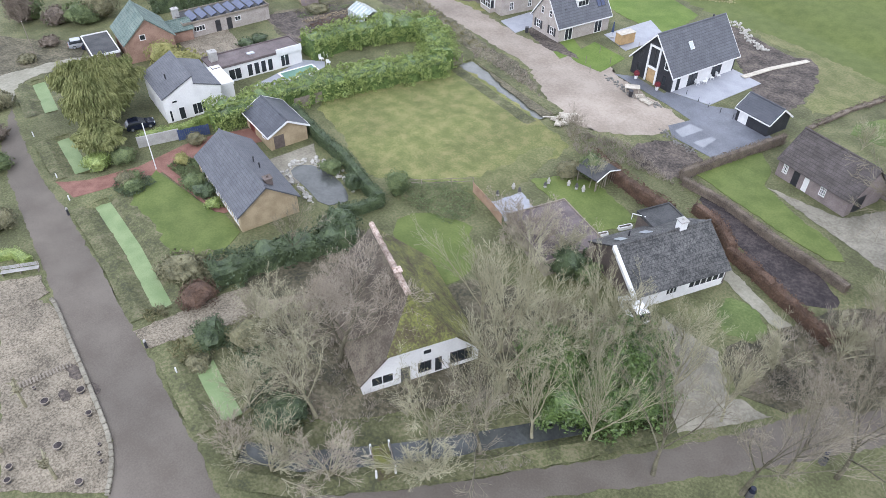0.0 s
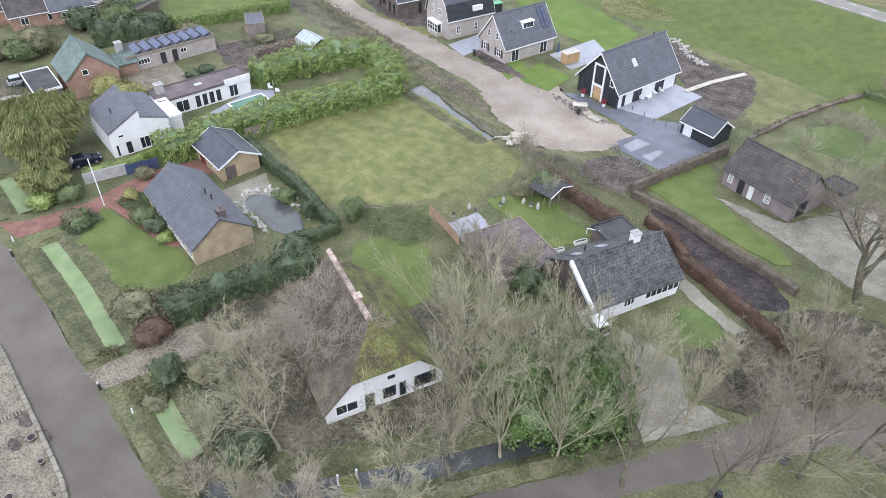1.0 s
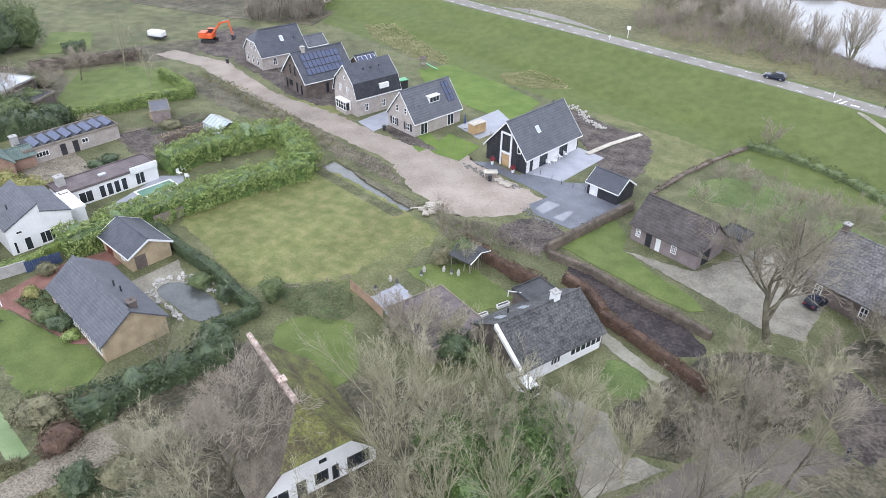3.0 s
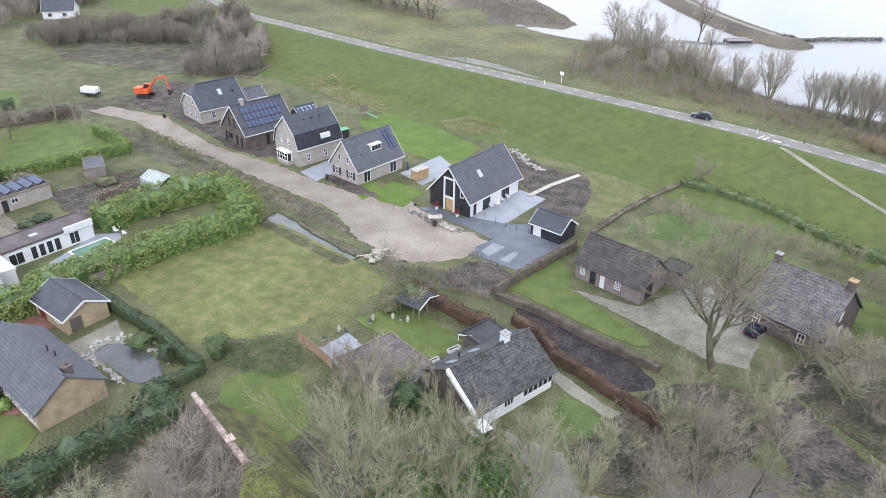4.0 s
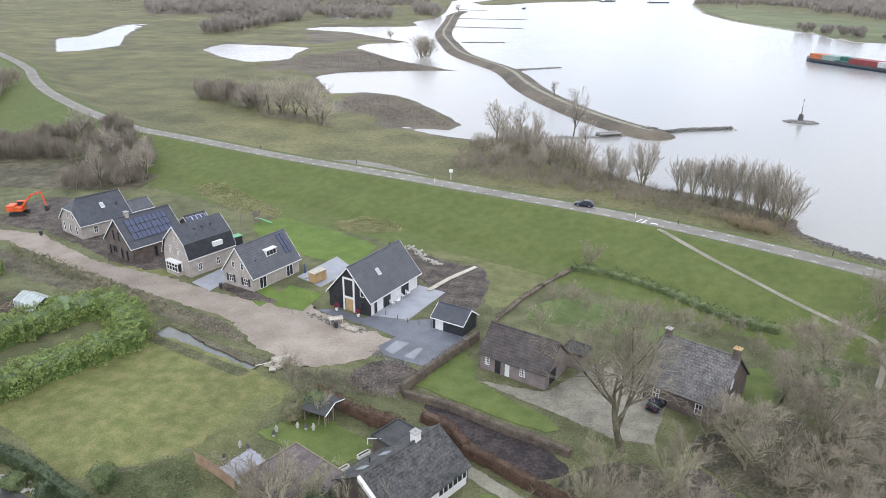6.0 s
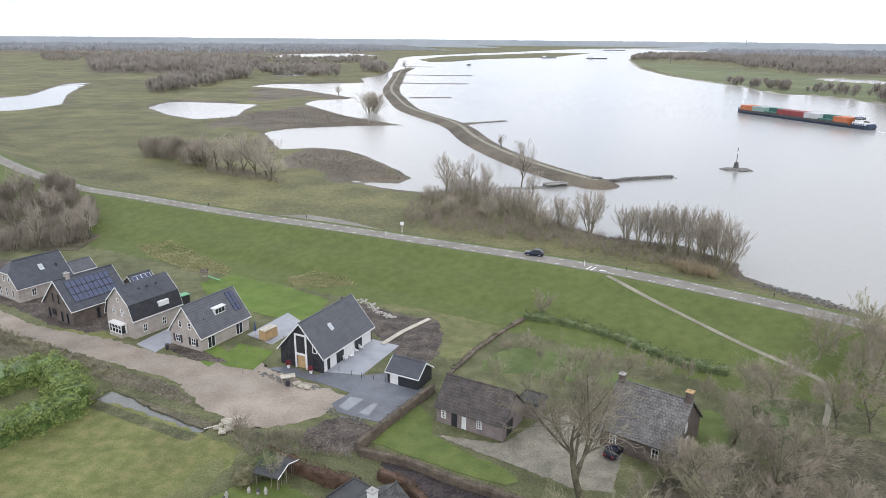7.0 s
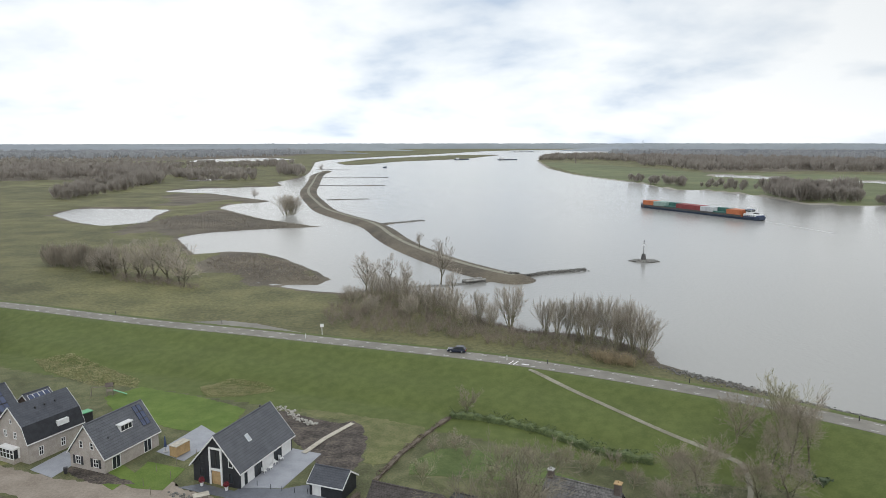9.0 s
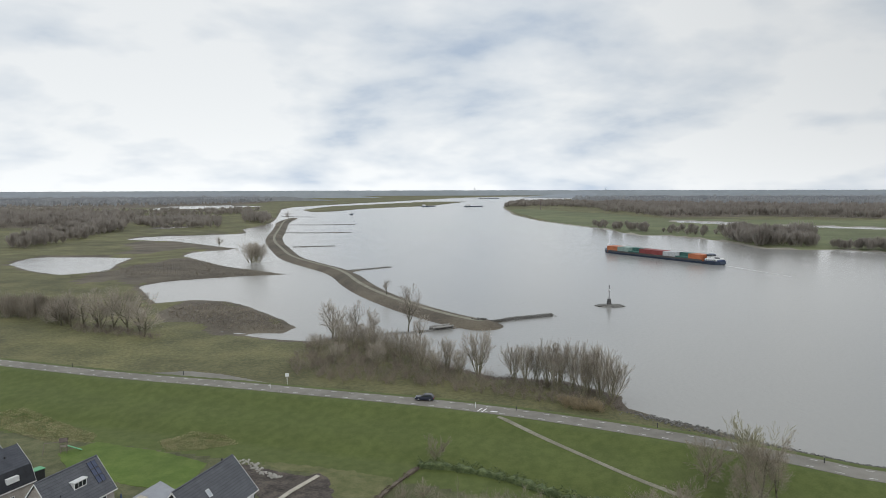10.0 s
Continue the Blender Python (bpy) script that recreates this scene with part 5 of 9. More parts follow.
bay = part("bay_window", b, M_BRICKG, house_c)
b = bmesh.new()
box(b, -6.6, -1.9, 2.5, -5.3, 2.0, 2.75)
for yy in (-1.8, -0.87, 0.05, 0.97, 1.8):
    box(b, -6.5, yy, 0.8, -6.38, yy + 0.1, 2.5)
for za, zb in ((0.8, 0.92), (1.75, 1.83)):
    box(b, -6.49, -1.7, za, -6.39, 1.8, zb)
box(b, -5.6, -1.8, 0.8, -5.3, -1.7, 2.5)
part("bay_frame", b, M_TRIM, bay, "white bay window frame")
b = bmesh.new()
box(b, -6.42, -1.72, 0.9, -5.4, 1.82, 2.49)
part("bay_pane", b, M_GLASS, bay)
b = bmesh.new()
box(b, 0.4, -4.3, 4.75, 2.6, -3.7, 5.7)
part("dormer", b, M_TRIM, house_c, "white dormer balcony")
for xx in (-1.6, 0.2, 2.2):
    vent_pipe(house_c, xx, -1.4, 8.2, 0.13, 0.45)

house_b = house("solar_house", "brown brick house with a roof of solar panels", -94.0, 120.3, 67.0, 12.0, 9.8, 3.4, 8.4, M_BRICKB, M_DARKSLATE,
                near=[("w", 1.2, 2.0, 0.0, 2.3, 1, 1, M_DARKMETAL), ("w", 2.6, 4.2, 0.9, 2.3, 2, 1, M_DARKMETAL), ("w", 5.6, 6.4, 0.0, 2.3, 1, 1, M_DARKMETAL), ("w", 7.6, 8.4, 0, 2.3, 1, 1, M_DARKMETAL), ("w", 3.2, 3.9, 3.6, 5.8, 1, 1, M_DARKMETAL), ("w", 5.2, 5.9, 3.6, 5.8, 1, 1, M_DARKMETAL)],
                right=[("w", 4.6, 5.4, 0, 2.3, 1, 1, M_DARKMETAL), ("w", 7.6, 8.4, 0, 2.3, 1, 1, M_DARKMETAL)])
on_roof(house_b, "solar_panel", M_SOLAR, 4.9, 3.4, 8.4, -1, -4.6, 4.6, 0.16, 0.88, grid=(9, 3), grid_mat=M_DARKMETAL)
chimney(house_b, -3.4, 0.0, 7.4, 9.3, 0.8, M_BRICKG)
wing = house("garden_wing", "small brick wing with solar panels and white trim", -88.2, 130.0, 66.0, 5.0, 5.6, 3.2, 5.4, M_BRICKB, M_DARKSLATE, over=0.25, near=[("w", 1.6, 3.8, 0.0, 2.3, 2, 1)])
on_roof(wing, "solar_panel", M_SOLAR, 2.8, 3.2, 5.4, -1, -2.2, 2.2, 0.2, 0.85, grid=(4, 1), grid_mat=M_TRIM)

house_a = house("hipped_house", "grey brick house with a half hipped roof", -112.9, 128.9, 66.0, 11.6, 9.2, 3.4, 8.0, M_BRICKG, M_DARKSLATE, hip=2.0,
                near=[("w", 1.0, 1.9, 0.6, 2.5, 1, 2), ("w", 3.6, 4.5, 0.6, 2.5, 1, 2), ("w", 6.4, 7.3, 0.6, 2.5, 1, 2), ("w", 3.2, 4.1, 3.9, 5.2, 1, 2), ("w", 5.4, 6.3, 3.9, 5.2, 1, 2)], right=[("w", 2.4, 3.4, 0.8, 2.5, 2, 2), ("w", 8.8, 9.8, 0.8, 2.5, 2, 2)])
on_roof(house_a, "skylight", M_SKYGLASS, 4.8, 3.4, 8.0, -1, 0.2, 1.1, 0.42, 0.64, label="roof window", grid_mat=M_TRIM)
vent_pipe(house_a, 1.8, 0.6, 7.6, 0.14, 0.5)
vent_pipe(house_a, 3.8, -2.6, 5.6, 0.14, 0.5)
house("garden_wing", "small pale rendered wing with dark roof", -108.5, 137.5, 66.0, 5.5, 5.0, 3.0, 4.8, M_BRICKY, M_SLATE, over=0.2)

shed = house("boarded_garage", "black boarded garage with dark tiled roof", -22.4, 102.7, -18.0, 5.8, 4.6, 2.3, 3.9, M_BLACK, M_DARKSLATE, over=0.3, trim=True, right=[("d", 0.15, 1.75, 0, 2.1, M_TRIM, "white garage door")])
# the far doorway holds a black sheet in place of its unlit inside
brick_barn = house("brick_barn", "pinkish brick barn with a brown tiled roof", -9.4, 92.3, -20.6, 10.9, 7.1, 2.7, 6.1, M_BRICKP, M_BROWNTILE, trim=False,
                   right=[("w", 0.5, 1.3, 0.9, 2.2, 3, 3), ("d", 2.2, 3.2, 0, 2.15, M_BLACK, "black boarded door"), ("d", 3.9, 4.7, 0, 2.1, M_TRIM, "white glazed door"), ("w", 6.4, 7.3, 0.9, 2.2, 3, 3)], far=[("d", 1.2, 3.4, 0, 2.4, M_BLACK, "dark open barn doorway")])
block("barn_lean_to", "low flat lean-to behind the barn", -1.9, 96.0, -20.6, 3.4, 3.4, 2.4, M_BRICKP, M_ROOFELT, edge=M_ROOFELT)
old_house = house("old_farmhouse", "old brick farmhouse with a worn tiled roof", 15.15, 91.45, -26.8, 10.2, 11.4, 3.0, 7.9, M_BRICKB, M_GREYTILE, trim=False, far=[("w", 2, 3, 0.8, 2.4, 2, 2), ("w", 5, 6, 0.8, 2.4, 2, 2), ("w", 4.2, 5.2, 3.6, 5, 2, 2)], right=[("w", 1, 2, 0.8, 2.4, 2, 2), ("w", 7, 8, 0.8, 2.4, 2, 2)])
chimney(old_house, 4.8, 0.0, 7.0, 9.2, 0.9, M_BRICKB, M_WOOD)
chimney(old_house, -4.8, 0.0, 7.0, 8.9, 0.8, M_BRICKB)
cottage = house("tiled_cottage", "white cottage with a dark tiled roof and chimney", -19.3, 62.1, 62.0, 11.9, 9.6, 2.4, 5.5, M_BRICKB, M_OLDTILE, trim=False, side_wall=M_WHITE, right=[("w", 3.5, 5.0, 0.9, 2.1, 3, 1), ("w", 6.5, 11.4, 0.9, 2.1, 6, 1)])
for ya, za, yb, zb in ((-5.1, 2.3, 0, 5.6),):
    b = bmesh.new()
    v = [b.verts.new((xx, yy, zz)) for xx in (-6.75, -6.32) for yy, zz in ((ya, za - 0.3), (yb, zb - 0.3), (yb, zb + 0.2), (ya, za + 0.2))]
    for f in ((0, 1, 2, 3), (7, 6, 5, 4), (0, 4, 5, 1), (3, 2, 6, 7), (0, 3, 7, 4), (1, 5, 6, 2)):
        b.faces.new([v[i] for i in f])
    bmesh.ops.recalc_face_normals(b, faces=b.faces)
    part("bargeboard", b, M_TRIM, cottage, "wide white painted bargeboard")
chimney(cottage, 2.4, 0.2, 4.8, 6.5, 0.9, M_WHITE)
on_roof(cottage, "skylight", M_SKYGLASS, 4.8, 2.4, 5.5, 1, -4.6, -3.7, 0.45, 0.7, label="roof window")
on_roof(cottage, "skylight", M_SKYGLASS, 4.8, 2.4, 5.5, 1, -1.2, -0.3, 0.45, 0.7, label="roof window")
vent_pipe(cottage, -2.6, 2.6, 4.1, 0.1, 0.5)
block("flat_extension", "low extension with a dark felt roof", -21.3, 67.5, 62.0, 4.4, 4.8, 3.1, M_BRICKB, M_ROOFELT, edge=M_ROOFELT)
block("low_outbuilding", "low outbuilding with a reddish felt roof", -30.8, 58.3, -26.0, 9.2, 8.0, 2.2, M_FENCE, M_PINKFELT, edge=M_FENCE)
farmhouse = house("farmhouse", "white farmhouse with a mossy roof behind bare trees", -35.7, 35.9, 152.5, 14.0, 12.2, 2.2, 8.4, M_WHITE, M_MOSS, hip=3.7, trim=False, over=0.4, ridge_mat=M_TERRA, roofs=[M_DARKTHATCH, M_MOSS],
                  near=[("w", 0.9, 3.2, 0.7, 2.1, 2, 1), ("d", 3.9, 4.9, 0, 2.2, M_DARKMETAL, "dark glazed front door"), ("w", 5.7, 7.1, 0.7, 2.2, 2, 1, M_DARKMETAL), ("w", 7.5, 8.2, 0.3, 2.2, 1, 1, M_DARKMETAL), ("w", 9.1, 11.5, 0.6, 2.3, 3, 1, M_DARKMETAL), ("w", 6.2, 7.2, 3.1, 3.9, 1, 1)])
chimney(farmhouse, -0.6, 0.0, 7.6, 8.9, 0.7, M_TERRA, M_TERRA)

pool_house = block("pool_house", "long white pool house with a reddish flat roof", -94.8, 63.8, 75.0, 15.5, 4.8, 2.8, M_WHITE, M_PINKFELT, edge=M_PINKFELT, front=[("w", 5.6, 6.6, 0.1, 2.3, 1, 1), ("w", 6.8, 7.8, 0.1, 2.3, 1, 1), ("w", 8.0, 9.0, 0.1, 2.3, 1, 1), ("w", 9.2, 10.2, 0.1, 2.3, 1, 1), ("w", 11.6, 13.2, 0.2, 2.3, 2, 1), ("w", 2.4, 4.6, 0.2, 2.2, 2, 1)])
b = bmesh.new()
box(b, 3.2, -2.62, 2.4, 7.8, -2.42, 3.5)
part("parapet", b, M_WHITE, pool_house)
chimney(pool_house, -6.4, 0.8, 2.4, 4.4, 1.2, M_CONCRETE)
b = bmesh.new()
box(b, -1.0, -0.6, 2.93, 0.2, 0.1, 3.12)
part("roof_light", b, M_SKYGLASS, pool_house)
solar_block = block("low_workshop", "low brick workshop with tilted solar panels", -114.1, 71.6, 76.0, 16.5, 6.0, 2.7, M_BRICKG, M_ROOFELT, edge=M_FENCE, front=[("w", 1.6, 3.8, 1.0, 2.0, 4, 1), ("d", 5.8, 6.8, 0, 2.2, M_DARKMETAL, "dark door"), ("d", 8.0, 9.0, 0, 2.2, M_DARKMETAL, "dark door"), ("w", 9.6, 10.8, 1.2, 2.1, 2, 1)])
for i in range(8):
    b = bmesh.new()
    xa = -6.4 + i * 1.85
    v = [b.verts.new(p) for p in ((xa, -2.4, 2.95), (xa + 1.1, -2.4, 3.45), (xa + 1.1, 1.6, 3.45), (xa, 1.6, 2.95), (xa, -2.4, 2.88), (xa + 1.1, -2.4, 3.38), (xa + 1.1, 1.6, 3.38), (xa, 1.6, 2.88))]
    for f in ((0, 1, 2, 3), (7, 6, 5, 4), (0, 4, 5, 1), (3, 2, 6, 7), (0, 3, 7, 4), (1, 5, 6, 2)):
        b.faces.new([v[j] for j in f])
    for yy in (-2.4, -0.4, 1.55):
        box(b, xa + 1.05, yy, 2.8, xa + 1.1, yy + 0.05, 3.4)
    part("solar_rack", b, M_SOLAR, solar_block)
chimney(solar_block, -8.0, 1.4, 2.4, 4.2, 1.1, M_CONCRETE)
small_shed = block("garden_shed", "small pinkish garden shed with a flat roof", -110.8, 90.3, -38.0, 6.0, 3.4, 2.1, M_BRICKP, M_SLATE, edge=M_FENCE)

# greenhouse
gh = thing("greenhouse", -95.2, 90.8, 0, -13.0, "small glass greenhouse with a pale roof", "greenhouse")
for sgn in (-1, 1):
    b = bmesh.new()
    roof_slab(b, [(-3, sgn * 2.0, 1.6), (3, sgn * 2.0, 1.6), (3, 0, 2.6), (-3, 0, 2.6)], 0.03)
    part("roof_pane", b, M_GREENGLASS, gh)
    b = bmesh.new()
    box(b, -3, sgn * 1.98 - 0.02, 0, 3, sgn * 1.98 + 0.02, 1.6)
    part("side_pane", b, M_GREENGLASS, gh)
for i in range(7):
    b = bmesh.new()
    xx = -3 + i
    for sgn in (-1, 1):
        bar(b, (xx, sgn * 2.02, 0), (xx, sgn * 2.02, 1.62), 0.035, 4)
        bar(b, (xx, sgn * 2.02, 1.62), (xx, 0, 2.65), 0.035, 4)
    part("glazing_bar", b, M_TRIM, gh)


# ---- vegetation ----
def tubes(name, segs, material, parent, sides=3, label=""):
    """Tapering tubes for (p, q, r0, r1) rows, joined into one part."""
    a = np.array([s[0] for s in segs])
    b = np.array([s[1] for s in segs])
    r0 = np.array([s[2] for s in segs])[:, None]
    r1 = np.array([s[3] for s in segs])[:, None]
    d = b - a
    d /= np.linalg.norm(d, axis=1)[:, None] + 1e-9
    ref = np.where(np.abs(d[:, 2:3]) > 0.8, np.array([[1.0, 0, 0]]), np.array([[0, 0, 1.0]]))
    u = np.cross(d, ref)
    u /= np.linalg.norm(u, axis=1)[:, None] + 1e-9
    v = np.cross(d, u)
    rings = []
    for base, r in ((a, r0), (b, r1)):
        for k in range(sides):
            w = 2 * math.pi * k / sides
            rings.append(base + (u * math.cos(w) + v * math.sin(w)) * r)
    V = np.stack(rings, 1).reshape(-1, 3)
    o = np.arange(len(segs))[:, None] * 2 * sides
    F = np.concatenate([o + np.array([[k, (k + 1) % sides, sides + (k + 1) % sides, sides + k]]) for k in range(sides)])
    me = bpy.data.meshes.new(name)
    me.from_pydata(V.tolist(), [], F.tolist())
    me.materials.append(material)
    ob = new(name, me)
    ob.parent = parent
    if label:
        ob["label"] = label
    return ob


def grow(rng, out, p, d, length, r, level, spec):
    """One limb and all that springs from it."""
    n = spec["segs"][level]
    step = length / n
    pts = [p]
    rad = [r]
    for i in range(n):
        d = d + rng.normal(0, spec["wander"], 3)
        d[2] += spec["rise"][level]
        d = d / np.linalg.norm(d)
        q = pts[-1] + d * step
        r1 = max(r * (1 - (i + 1) / n * spec["taper"]), spec["thin"])
        out.append((pts[-1], q, rad[-1], r1, level))
        pts.append(q)
        rad.append(r1)
    if level + 1 >= len(spec["kids"]) + 1:
        return
    kids = spec["kids"][level]
    for k in range(kids):
        f = spec["bare"][level] + (1 - spec["bare"][level]) * ((k + rng.random()) / kids)
        j = min(int(f * n), n - 1)
        t = f * n - j
        base = pts[j] * (1 - t) + pts[j + 1] * t
        ax = (pts[j + 1] - pts[j]) / step
        side = rng.normal(0, 1, 3)
        side -= ax * (side @ ax)
        side /= np.linalg.norm(side) + 1e-9
        ang = math.radians(spec["angle"][level]) * (0.7 + 0.6 * rng.random())
        nd = ax * math.cos(ang) + side * math.sin(ang)
        ln = length * spec["ratio"][level] * (1.15 - 0.55 * f) * (0.75 + 0.5 * rng.random())
        grow(rng, out, base, nd, ln, max(rad[j] * spec["thinner"], spec["thin"]), level + 1, spec)


BROAD = dict(segs=(4, 5, 4, 2, 1), kids=(8, 7, 6, 3), bare=(0.28, 0.22, 0.12, 0.1), angle=(54, 46, 42, 40), ratio=(0.82, 0.6, 0.58, 0.6), rise=(0.05, 0.07, 0.05, 0.04, 0.03), wander=0.1, taper=0.78, thinner=0.6, thin=0.0115)
FINE = dict(segs=(4, 5, 4, 2, 1), kids=(9, 8, 7, 4), bare=(0.25, 0.2, 0.12, 0.1), angle=(50, 44, 42, 40), ratio=(0.82, 0.6, 0.58, 0.62), rise=(0.05, 0.07, 0.05, 0.04, 0.03), wander=0.1, taper=0.82, thinner=0.5, thin=0.0105)
OLDOAK = dict(segs=(4, 6, 4, 3, 1), kids=(10, 8, 7, 4), bare=(0.25, 0.2, 0.12, 0.1), angle=(46, 44, 42, 40), ratio=(1.05, 0.58, 0.55, 0.6), rise=(0.03, 0.04, 0.05, 0.04, 0.03), wander=0.1, taper=0.8, thinner=0.55, thin=0.0145)
UPRIGHT = dict(segs=(4, 5, 3, 2, 1), kids=(9, 7, 6, 3), bare=(0.2, 0.15, 0.1, 0.1), angle=(32, 30, 30, 30), ratio=(0.92, 0.55, 0.55, 0.55), rise=(0.05, 0.09, 0.08, 0.06, 0.05), wander=0.07, taper=0.78, thinner=0.6, thin=0.0115)
BUSHY = dict(segs=(2, 5, 3, 2, 1), kids=(12, 7, 6, 2), bare=(0.1, 0.12, 0.1, 0.1), angle=(40, 30, 32, 34), ratio=(1.7, 0.5, 0.52, 0.6), rise=(0.0, 0.05, 0.06, 0.04, 0.02), wander=0.07, taper=0.84, thinner=0.5, thin=0.0095)
VASE = dict(segs=(3, 6, 4, 2, 1), kids=(11, 8, 6, 2), bare=(0.42, 0.24, 0.15, 0.1), angle=(28, 21, 25, 26), ratio=(1.75, 0.46, 0.5, 0.5), rise=(0.02, 0.04, 0.07, 0.06, 0.05), wander=0.05, taper=0.8, thinner=0.56, thin=0.0095)
FORKED = dict(segs=(3, 6, 4, 2, 1), kids=(7, 6, 6, 3), bare=(0.5, 0.25, 0.15, 0.1), angle=(25, 28, 30, 32), ratio=(1.6, 0.48, 0.52, 0.55), rise=(0.02, 0.06, 0.07, 0.05, 0.04), wander=0.08, taper=0.82, thinner=0.5, thin=0.0095)
WILLOW = dict(segs=(5, 4, 2, 1), kids=(10, 6, 3), bare=(0.15, 0.12, 0.1), angle=(26, 28, 30), ratio=(0.6, 0.52, 0.52), rise=(0.02, 0.07, 0.06, 0.04), wander=0.07, taper=0.88, thinner=0.5, thin=0.021)
FARBROAD = dict(segs=(3, 5, 3, 2), kids=(11, 9, 7), bare=(0.18, 0.12, 0.1), angle=(48, 42, 42), ratio=(0.95, 0.58, 0.58), rise=(0.05, 0.07, 0.05, 0.04), wander=0.08, taper=0.8, thinner=0.55, thin=0.021)


def make_tree(name, seed, spec, trunk_len, r, twig, label, category="tree", group="", bark=None, stems=1, limb_level=1):
    """A bare winter tree, one metre scale, standing at the origin."""
    rng = np.random.default_rng(seed)
    out = []
    for s in range(stems):
        lean = rng.normal(0, 0.05 if stems == 1 else 0.06, 3)
        if stems > 1:
            fan = 2 * math.pi * (s + 0.5 * rng.random()) / stems * 2.4
            lean += np.array([math.cos(fan), math.sin(fan), 0]) * 0.5 * (0.2 + 0.8 * s / stems)
        d = np.array([lean[0], lean[1], 1.0])
        grow(rng, out, np.array([lean[0], lean[1], -0.1]), d / np.linalg.norm(d), trunk_len, r, 0, spec)
    top = np.percentile([s[1][2] for s in out], 99.5)
    t = thing(name, 0, 0, 0, 0, label, category, group)
    tubes("trunk", [s for s in out if s[4] == 0], bark or M_BARK, t, 7)
    lf = tubes("limb_frame", [s for s in out if 0 < s[4] <= limb_level], bark or M_BARK, t, 5)
    if stems > 1:
        lf["kind"] = "stuff"
    tubes("crown", [s for s in out if s[4] > limb_level], twig, t, 3)
    return t, top


class Grove:
    """Variants of one tree, the first of each used in place and then copied."""

    def __init__(self, variants):
        self.v, self.used, self.k = variants, [False] * len(variants), 0

    def put(self, x, y, h, widen=1.0, z=None, which=None):
        i = self.k % len(self.v) if which is None else which
        self.k += 1
        ob, top = self.v[i]
        z = drop(x, y) if z is None else z
        s = h / top
        m = pose(x, y, z, 0, 0, random.uniform(0, 360))
        sc = (s * widen, s * widen, s)
        if not self.used[i]:
            self.used[i] = True
            ob.matrix_world = m @ Matrix.Diagonal((*sc, 1))
            return ob
        c = copy_thing(ob, m)
        c.matrix_basis = m @ Matrix.Diagonal((*sc, 1))
        return c


def leaf_mesh(name, P, N, size, material, parent, seed=0, spread=0.7):
    """Many small leaf clusters at points P, roughly facing N."""
    rng = np.random.default_rng(seed)
    n = len(P)
    N = N + rng.normal(0, spread, (n, 3))
    N /= np.linalg.norm(N, axis=1)[:, None] + 1e-9
    u = np.cross(N, rng.normal(0, 1, (n, 3)))
    u /= np.linalg.norm(u, axis=1)[:, None] + 1e-9
    v = np.cross(N, u)
    s = size * (0.6 + 0.8 * rng.random((n, 1)))
    w = s * 0.55
    V = np.stack([P - u * s * 0.5, P + v * w * 0.5 + N * s * 0.12, P + u * s * 0.5, P - v * w * 0.5 + N * s * 0.12], 1).reshape(-1, 3)
    F = np.arange(n * 4).reshape(-1, 4)
    me = bpy.data.meshes.new(name)
    me.from_pydata(V.tolist(), [], F.tolist())
    me.materials.append(material)
    ob = new(name, me)
    ob.parent = parent
    ob["kind"] = "stuff"
    return ob


def lumps(P, s, amp, seed):
    return np.array([noise.noise((p[0] * s + seed, p[1] * s, p[2] * s)) for p in P]) * amp


def shrub(name, x, y, r, h, material, label, leaf=0.3, dens=30, seed=1, rough=0.28, category="shrub", group="", z=None, stem=0.0, squash=1.0):
    """A leafy shrub or crown: an uneven inner mass under a skin of leaves."""
    z = drop(x, y) if z is None else z
    t = thing(name, x, y, z, (seed * 47) % 360, label, category, group)
    rng = np.random.default_rng(seed)
    n = int(dens * (2 * math.pi * r * (r + h) * 0.6))
    D = rng.normal(0, 1, (n, 3))
    D /= np.linalg.norm(D, axis=1)[:, None]
    D = D[D[:, 2] > -0.55]
    k = 1 + lumps(D * r, 0.9, rough * 1.6, seed * 3.1) + lumps(D * r, 2.2, rough * 0.7, seed * 5.7)
    k *= 0.86 + 0.14 * rng.random(len(D))
    P = D * k[:, None] * np.array([[r, r * squash, h * 0.55]]) + np.array([[0, 0, stem + h * 0.45]])
    P[:, 2] = np.maximum(P[:, 2], 0.05)
    leaf_mesh("leaves", P, D, leaf, material, t, seed)
    bm = bmesh.new()
    bmesh.ops.create_icosphere(bm, subdivisions=2, radius=1)
    for q in bm.verts:
        c = q.co.copy()
        kk = 0.84 + rough * (1.6 * noise.noise((c.x * r * 0.9 + seed * 3.1, c.y * r * 0.9, c.z * r * 0.9)))
        q.co = Vector((c.x * r * kk, c.y * r * squash * kk, max(0.0, stem + h * 0.45 + c.z * h * 0.55 * kk)))
    part("inner_mass", bm, material, t)
    if stem:
        bm = bmesh.new()
        bar(bm, (0, 0, -0.1), (0, 0, stem + h * 0.3), 0.05 * r + 0.06, 7, 0.03 * r + 0.03)
        part("trunk", bm, M_BARK, t)
    return t


